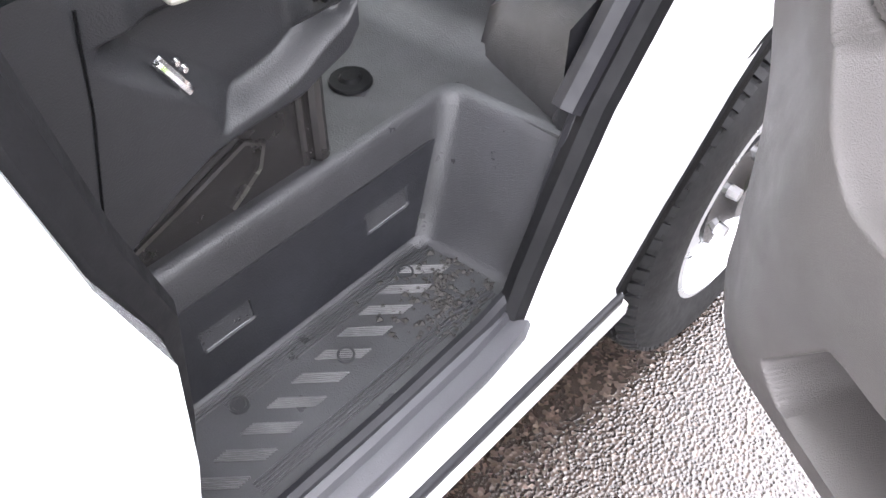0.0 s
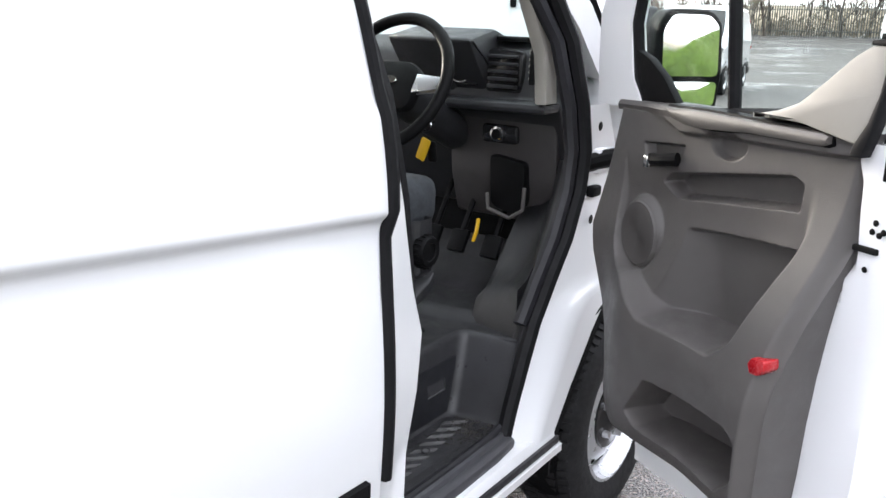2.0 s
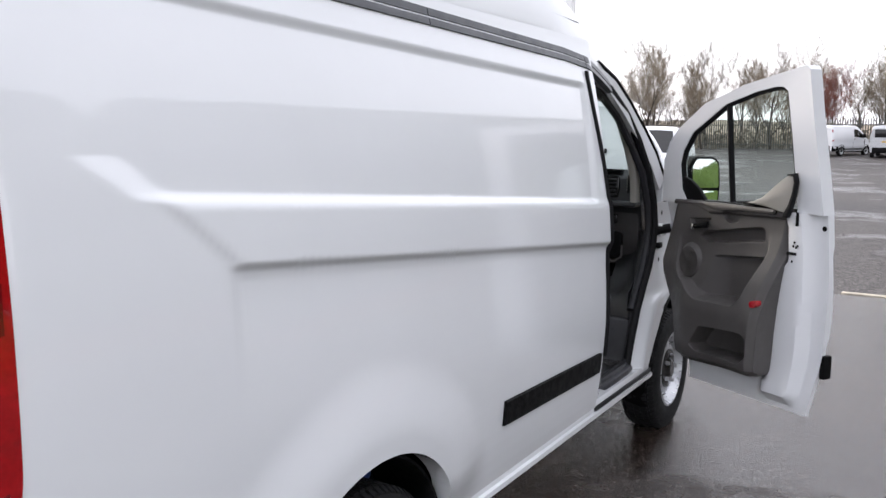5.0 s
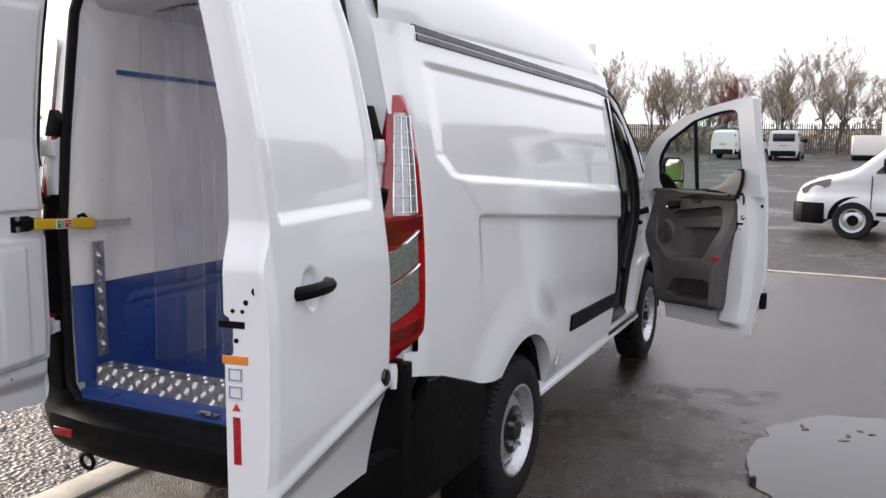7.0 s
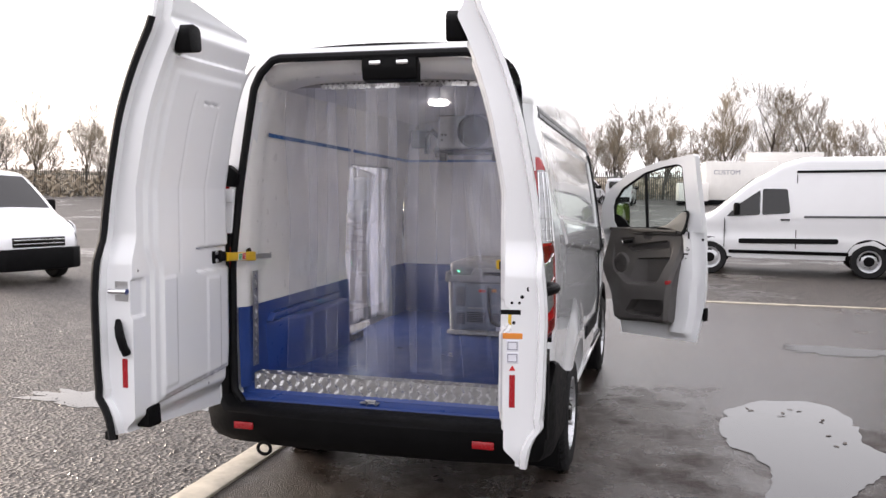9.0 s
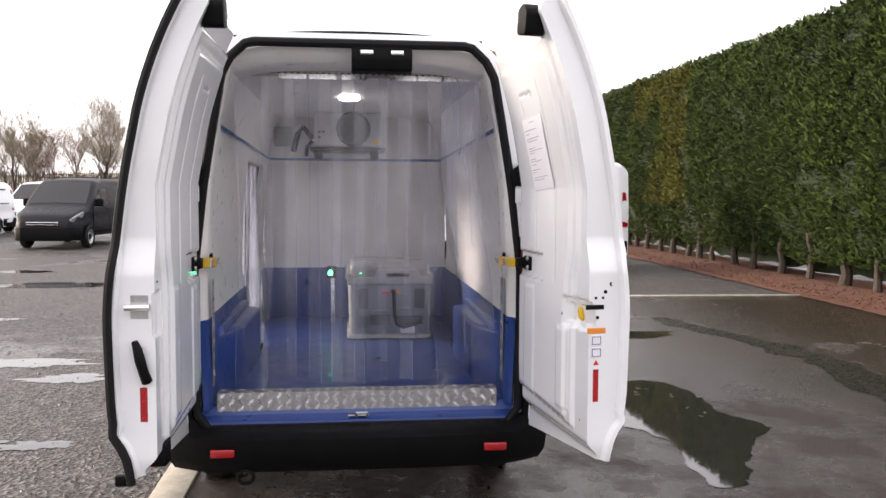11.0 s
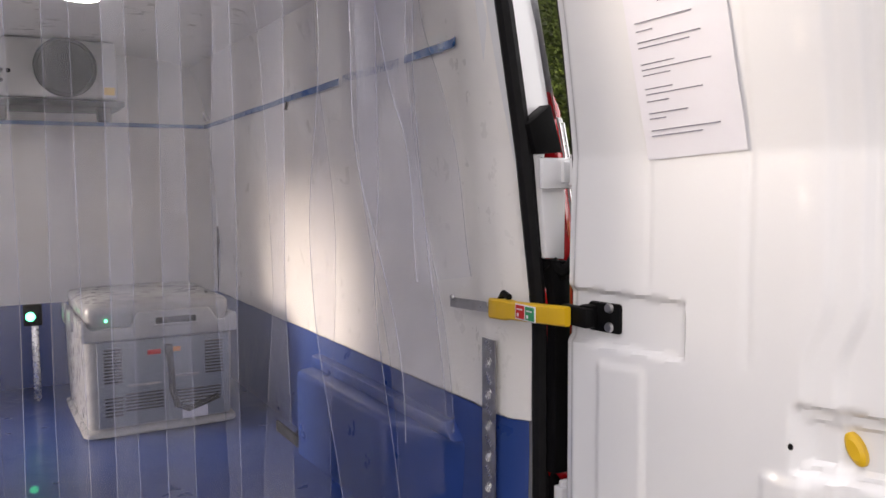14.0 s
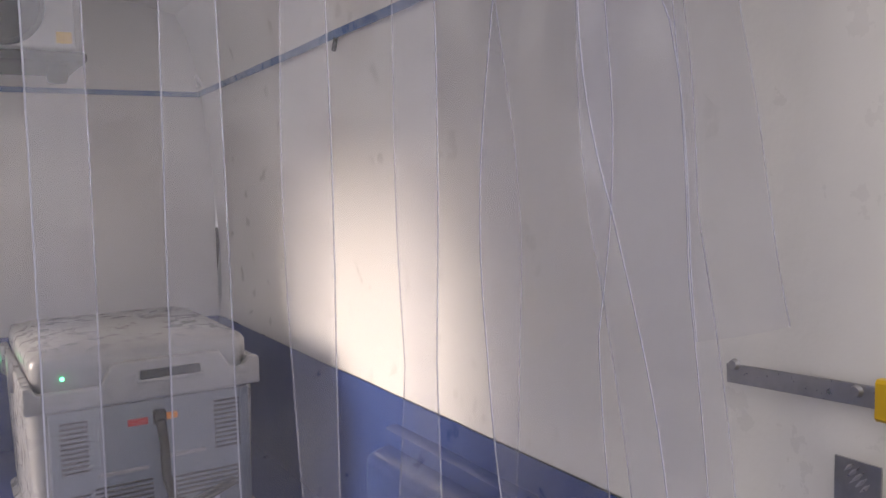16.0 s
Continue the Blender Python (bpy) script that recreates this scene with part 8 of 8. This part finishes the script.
parked("van", WHITE, stand(6.05, 14.59, 84), "white high-roof panel van parked across the yard", height=2.36, length=4.65)
parked("van", GREYBODY, stand(-8.3, 25.8, 176), "near-black panel van parked nose out", strip_on=False, height=2.05)
parked("van", WHITE, stand(-13.4, 29.6, 159), "white van with a black bumper in the row")
parked("van", WHITE, stand(-16.9, 32.8, 159), "white van parked in the row")
parked("van", WHITE, stand(-12.2, 35.5, 170), "white van behind the front row", height=2.05, strip_on=False, rearwin=True)
parked("van", WHITE, stand(-13.7, 10.0, -110), "white van with a black bumper parked nose out", strip_on=False)
parked("van", WHITE, stand(-5.7, 25.3, 188), "white panel van parked facing the bay", strip_on=False)
parked("van", WHITE, stand(-5.8, 58.5, -24), "white van parked by the fence", strip_on=False)
parked("van", SILVER, stand(-1.8, 57.0, -2), "silver minibus parked by the fence", rearwin=True, strip_on=False)
parked("van", WHITE, stand(-26.0, 48.0, 120), "white van far off in the yard", strip_on=False)
# box bodies and a store beyond
def container(x, y, w, d, h, label, rot=0, z=None):
    c = thing("box_body", pose(x, y, far_rise(x, y) if z is None else z, 0, 0, rot), label, "container", "boxes by the fence")
    part("shell", box((w, d, h), (0, 0, h / 2 + 0.3), 0.05), CREAM, c)
    part("base", box((w * 0.96, d * 0.96, 0.3), (0, 0, 0.15), 0.02), BLACK, c)
    for k in range(7):
        part("rib", box((0.04, 0.02, h * 0.9), (-w / 2 + w * (k + 0.5) / 7, -d / 2 - 0.01, h / 2 + 0.3), 0.004), CREAM, c)
    return c


c = container(6.6, 62.0, 5.0, 3.0, 2.8, "cream box body lettered on its side", 4)
bm = text_mesh("CUSTOM", 0.46)
part("lettering", bm, INK, c, "dark lettering", Matrix.Translation((-1.0, -1.53, 2.3)) @ Matrix.Rotation(math.pi / 2, 4, "X"), 0)
container(10.2, 66.0, 5.2, 3.0, 3.5, "taller cream box body by the fence", 4)
container(3.3, 60.0, 2.1, 2.0, 1.3, "low cream storage box by the fence", 4)

# palisade fence along the far side
FENCE = surface("grey_fence_steel", (0.10, 0.10, 0.092), 0.6, 0.1, 0.25, 4.0)


def fence(a, b, h=2.4):
    a, b = Vector(a), Vector(b)
    d = b - a
    n = int(d.length / 0.17)
    f = thing("fence", label="grey steel palisade fence along the yard", category="fence")
    v, fc = [], []
    e = d.normalized()
    w = Vector((-e.y, e.x, 0)) * 0.02
    for k in range(n):
        p = a + e * (k * 0.17)
        z = far_rise(p.x, p.y)
        i = len(v)
        for q in (-w, w):
            v += [p + q + Vector((0, 0, z)) - e * 0.035, p + q + e * 0.035 + Vector((0, 0, z)), p + q + e * 0.035 + Vector((0, 0, z + h - 0.12)), p + q + Vector((0, 0, z + h)), p + q - e * 0.035 + Vector((0, 0, z + h - 0.12))]
        fc += [(i, i + 1, i + 2, i + 3, i + 4), (i + 9, i + 8, i + 7, i + 6, i + 5)]
        for s in range(5):
            fc.append((i + s, i + (s + 1) % 5, i + 5 + (s + 1) % 5, i + 5 + s))
    me = bpy.data.meshes.new("pale")
    me.from_pydata([tuple(p) for p in v], [], fc)
    me.materials.append(FENCE)
    ob = new("pale", me)
    ob.parent = f
    ob["kind"] = "stuff"
    for z in (0.4, 1.9):
        pts = [a + e * (d.length * k / 30) for k in range(31)]
        part("rail", tube([(p.x, p.y + 0.05, far_rise(p.x, p.y) + z) for p in pts], 0.04, 6), FENCE, f)
    return f


fence((-75, 52, 0), (-16, 68, 0))
fence((-16, 68, 0), (26, 66, 0))


# winter trees: a tapered trunk, rising limbs that fork again and again, and fine twigs along them
def tree_mesh(seed, height, spread, twigs=7):
    rnd = random.Random(seed)
    wood = bmesh.new()
    v, f = [], []

    def limb(p, d, L, r, depth):
        pts, rr = [p], [r]
        n = 5
        for k in range(n):
            d = (d + Vector((rnd.uniform(-0.2, 0.2), rnd.uniform(-0.2, 0.2), rnd.uniform(-0.04, 0.16)))).normalized()
            p = p + d * L / n
            pts.append(p)
            rr.append(max(0.006, r * (1 - 0.16 * (k + 1))))
        tube(pts, rr, 6 if depth < 2 else 3, wood)
        if depth >= 2:
            for q in range(twigs):
                k = rnd.uniform(0.2, 1.0) * n
                i0 = min(n - 1, int(k))
                b = pts[i0].lerp(pts[i0 + 1], k - i0)
                a = (d * 0.8 + Vector((rnd.gauss(0, 0.55), rnd.gauss(0, 0.55), rnd.gauss(0.45, 0.35)))).normalized()
                e = b + a * rnd.uniform(0.3, 1.0) * height / 8
                w = a.orthogonal().normalized() * height * 0.0007
                i = len(v)
                v.extend([b - w, b + w, e])
                f.append((i, i + 1, i + 2))
        if depth >= 4:
            return
        kids = (7, 5, 4, 3)[depth]
        for k in range(kids):
            a = k * 2.4 + rnd.uniform(-0.5, 0.5)
            out = Vector((math.cos(a), math.sin(a), 0))
            at = n * (0.25 + 0.75 * (k + rnd.random()) / kids) if depth else n * (0.22 + 0.78 * (k + rnd.random()) / kids)
            i0 = min(n - 1, int(at))
            nd = (d * rnd.uniform(0.6, 1.0) + out * spread * rnd.uniform(0.6, 1.15) + Vector((0, 0, 0.34))).normalized()
            limb(pts[i0].lerp(pts[i0 + 1], min(1, at - i0)), nd, L * rnd.uniform(0.42, 0.66), rr[i0] * 0.55, depth + 1)

    limb(Vector((0, 0, -0.2)), Vector((0, 0, 1)), height * 0.58, height * 0.018, 0)
    me = bpy.data.meshes.new("twigs")
    me.from_pydata([tuple(p) for p in v], [], f)
    return wood, me


KINDS = []
for k in range(5):
    wood, me = tree_mesh(100 + k, 8.5, 0.75 + 0.12 * (k % 3))
    wm = bpy.data.meshes.new("trunk")
    wood.to_mesh(wm)
    wood.free()
    wm.materials.append(BARK)
    me.materials.append(TWIG)
    KINDS.append((wm, me))
red_me = KINDS[1][1].copy()
red_me.materials.clear()
red_me.materials.append(REDTWIG)


def tree(x, y, k, size, label="bare winter tree with a haze of twigs", red=False):
    wm, me = KINDS[k]
    t = thing("tree", pose(x, y, far_rise(x, y) - 0.1, 0, 0, (x * 37 + y * 11) % 360) @ Matrix.Diagonal((size, size, size, 1)), label, "tree", "winter trees")
    for nm, mesh in (("trunk", wm), ("crown", red_me if red else me)):
        o = new(nm, mesh)
        o.parent = t
    return t


rnd = random.Random(77)
for k in range(46):
    a = radians(-46 + 64 * (k + rnd.uniform(-0.3, 0.3)) / 46)
    d = rnd.uniform(72, 84)
    tree(math.sin(a) * d, math.cos(a) * d, k % 5, rnd.uniform(0.70, 1.05))
for a, d, k, s in ((-8.8, 70, 0, 1.15), (-2.4, 70, 2, 1.2), (1.0, 70, 3, 1.15), (5, 70, 4, 1.35), (7.4, 70, 1, 1.45), (10, 71, 2, 1.4), (-13, 69, 3, 0.95), (-25.2, 66, 2, 1.1), (-28, 64, 4, 1.15), (-20.5, 68, 1, 0.85), (-16.8, 66, 3, 1.1), (-22, 60, 0, 0.95)):
    tree(math.sin(radians(a)) * d, math.cos(radians(a)) * d, k, s * 0.85)
for a, d, s in ((-5.2, 69, 0.75), (-6.0, 70, 0.68), (-19.2, 62, 0.7)):
    tree(math.sin(radians(a)) * d, math.cos(radians(a)) * d, 1, s, "small tree with russet leaves", True)
# scrub behind the fence and the land beyond
rnd = random.Random(12)
sc = []
for k in range(26000):
    a = radians(rnd.uniform(-60, 40))
    d = rnd.uniform(70, 90)
    z = abs(rnd.gauss(0, 1.2)) * (0.8 + 0.7 * noise.noise(Vector((a * 12, 0, 0))))
    sc.append((Vector((math.sin(a) * d, math.cos(a) * d, 0.8 + z)), (rnd.gauss(0, 1), rnd.gauss(0, 1), 0.8), 1.0))
v, f = sprays(sc, 0.55, 15)
me = bpy.data.meshes.new("scrub")
me.from_pydata([tuple(p) for p in v], [], f)
me.materials.append(TWIG)
tagged(new("scrub", me), "brown winter scrub behind the fence", "scrub", kind="stuff")
bm = grid(80, 3, lambda a, b: (math.sin(radians(-180 + 360 * a)) * (150 + 40 * b), math.cos(radians(-180 + 360 * a)) * (150 + 40 * b), 0.7 + (4.2 + 1.8 * noise.noise(Vector((a * 25, 0, 0)))) * b))
solo("backdrop", bm, TWIG, "low wooded rise on the skyline", "backdrop", kind="structure")
# grass bank behind the bay
def bank_z(a, b):
    return -0.05 + (1.15 + 1.7 * smooth01(0.80, 1.0, b)) * smooth01(0, 1, a) + 0.12 * noise.noise(Vector((a * 6, b * 22, 0)))


bm = grid(12, 60, lambda a, b: (7.9 + 5 * a, -30.0 + 32.6 * b, bank_z(a, b)))
solo("grass_bank", bm, SOIL, "green grass bank behind the bay", "bank", kind="structure")
rnd = random.Random(31)
tufts = []
for k in range(22000):
    a, b = rnd.random(), rnd.random()
    tufts.append((Vector((7.9 + 5 * a, -30 + 32.6 * b, bank_z(a, b) + 0.05)), (-0.6, rnd.uniform(-0.6, 0.6), 1.0), 1.0))
v, f = sprays(tufts, 0.20, 33)
me = bpy.data.meshes.new("tufts")
me.from_pydata([tuple(p) for p in v], [], f)
me.materials.append(GRASSTUFT)
tagged(new("tufts", me), "rough green growth on the bank", "grass", kind="stuff")

# loose stones over the gravel yard
rnd = random.Random(52)
v, f = [], []
faces = ((0, 2, 4), (2, 1, 4), (1, 3, 4), (3, 0, 4))
for k in range(21000):
    r = rnd.random()
    x, y = -1.13 - 6.5 * r ** 1.3, -5.0 + 19 * rnd.random() ** 1.1
    q = rnd.uniform(0.005, 0.014) * (1.0 if rnd.random() < 0.9 else 1.7)
    i = len(v)
    turn = rnd.uniform(0, 3)
    c, sn = math.cos(turn) * q, math.sin(turn) * q
    w = rnd.uniform(0.6, 1.0)
    v += [(x + c, y + sn, 0.0), (x - c, y - sn, 0.0), (x - sn * w, y + c * w, 0.0), (x + sn * w, y - c * w, 0.0), (x + rnd.uniform(-0.3, 0.3) * q, y + rnd.uniform(-0.3, 0.3) * q, q * rnd.uniform(0.5, 0.9))]
    f += [tuple(i + j for j in face) for face in faces]
me = bpy.data.meshes.new("loose_stones")
me.from_pydata(v, [], f)
me.materials.append(STONES)
tagged(new("loose_stones", me), "small wet grey stones strewn over the yard", "gravel", kind="stuff")
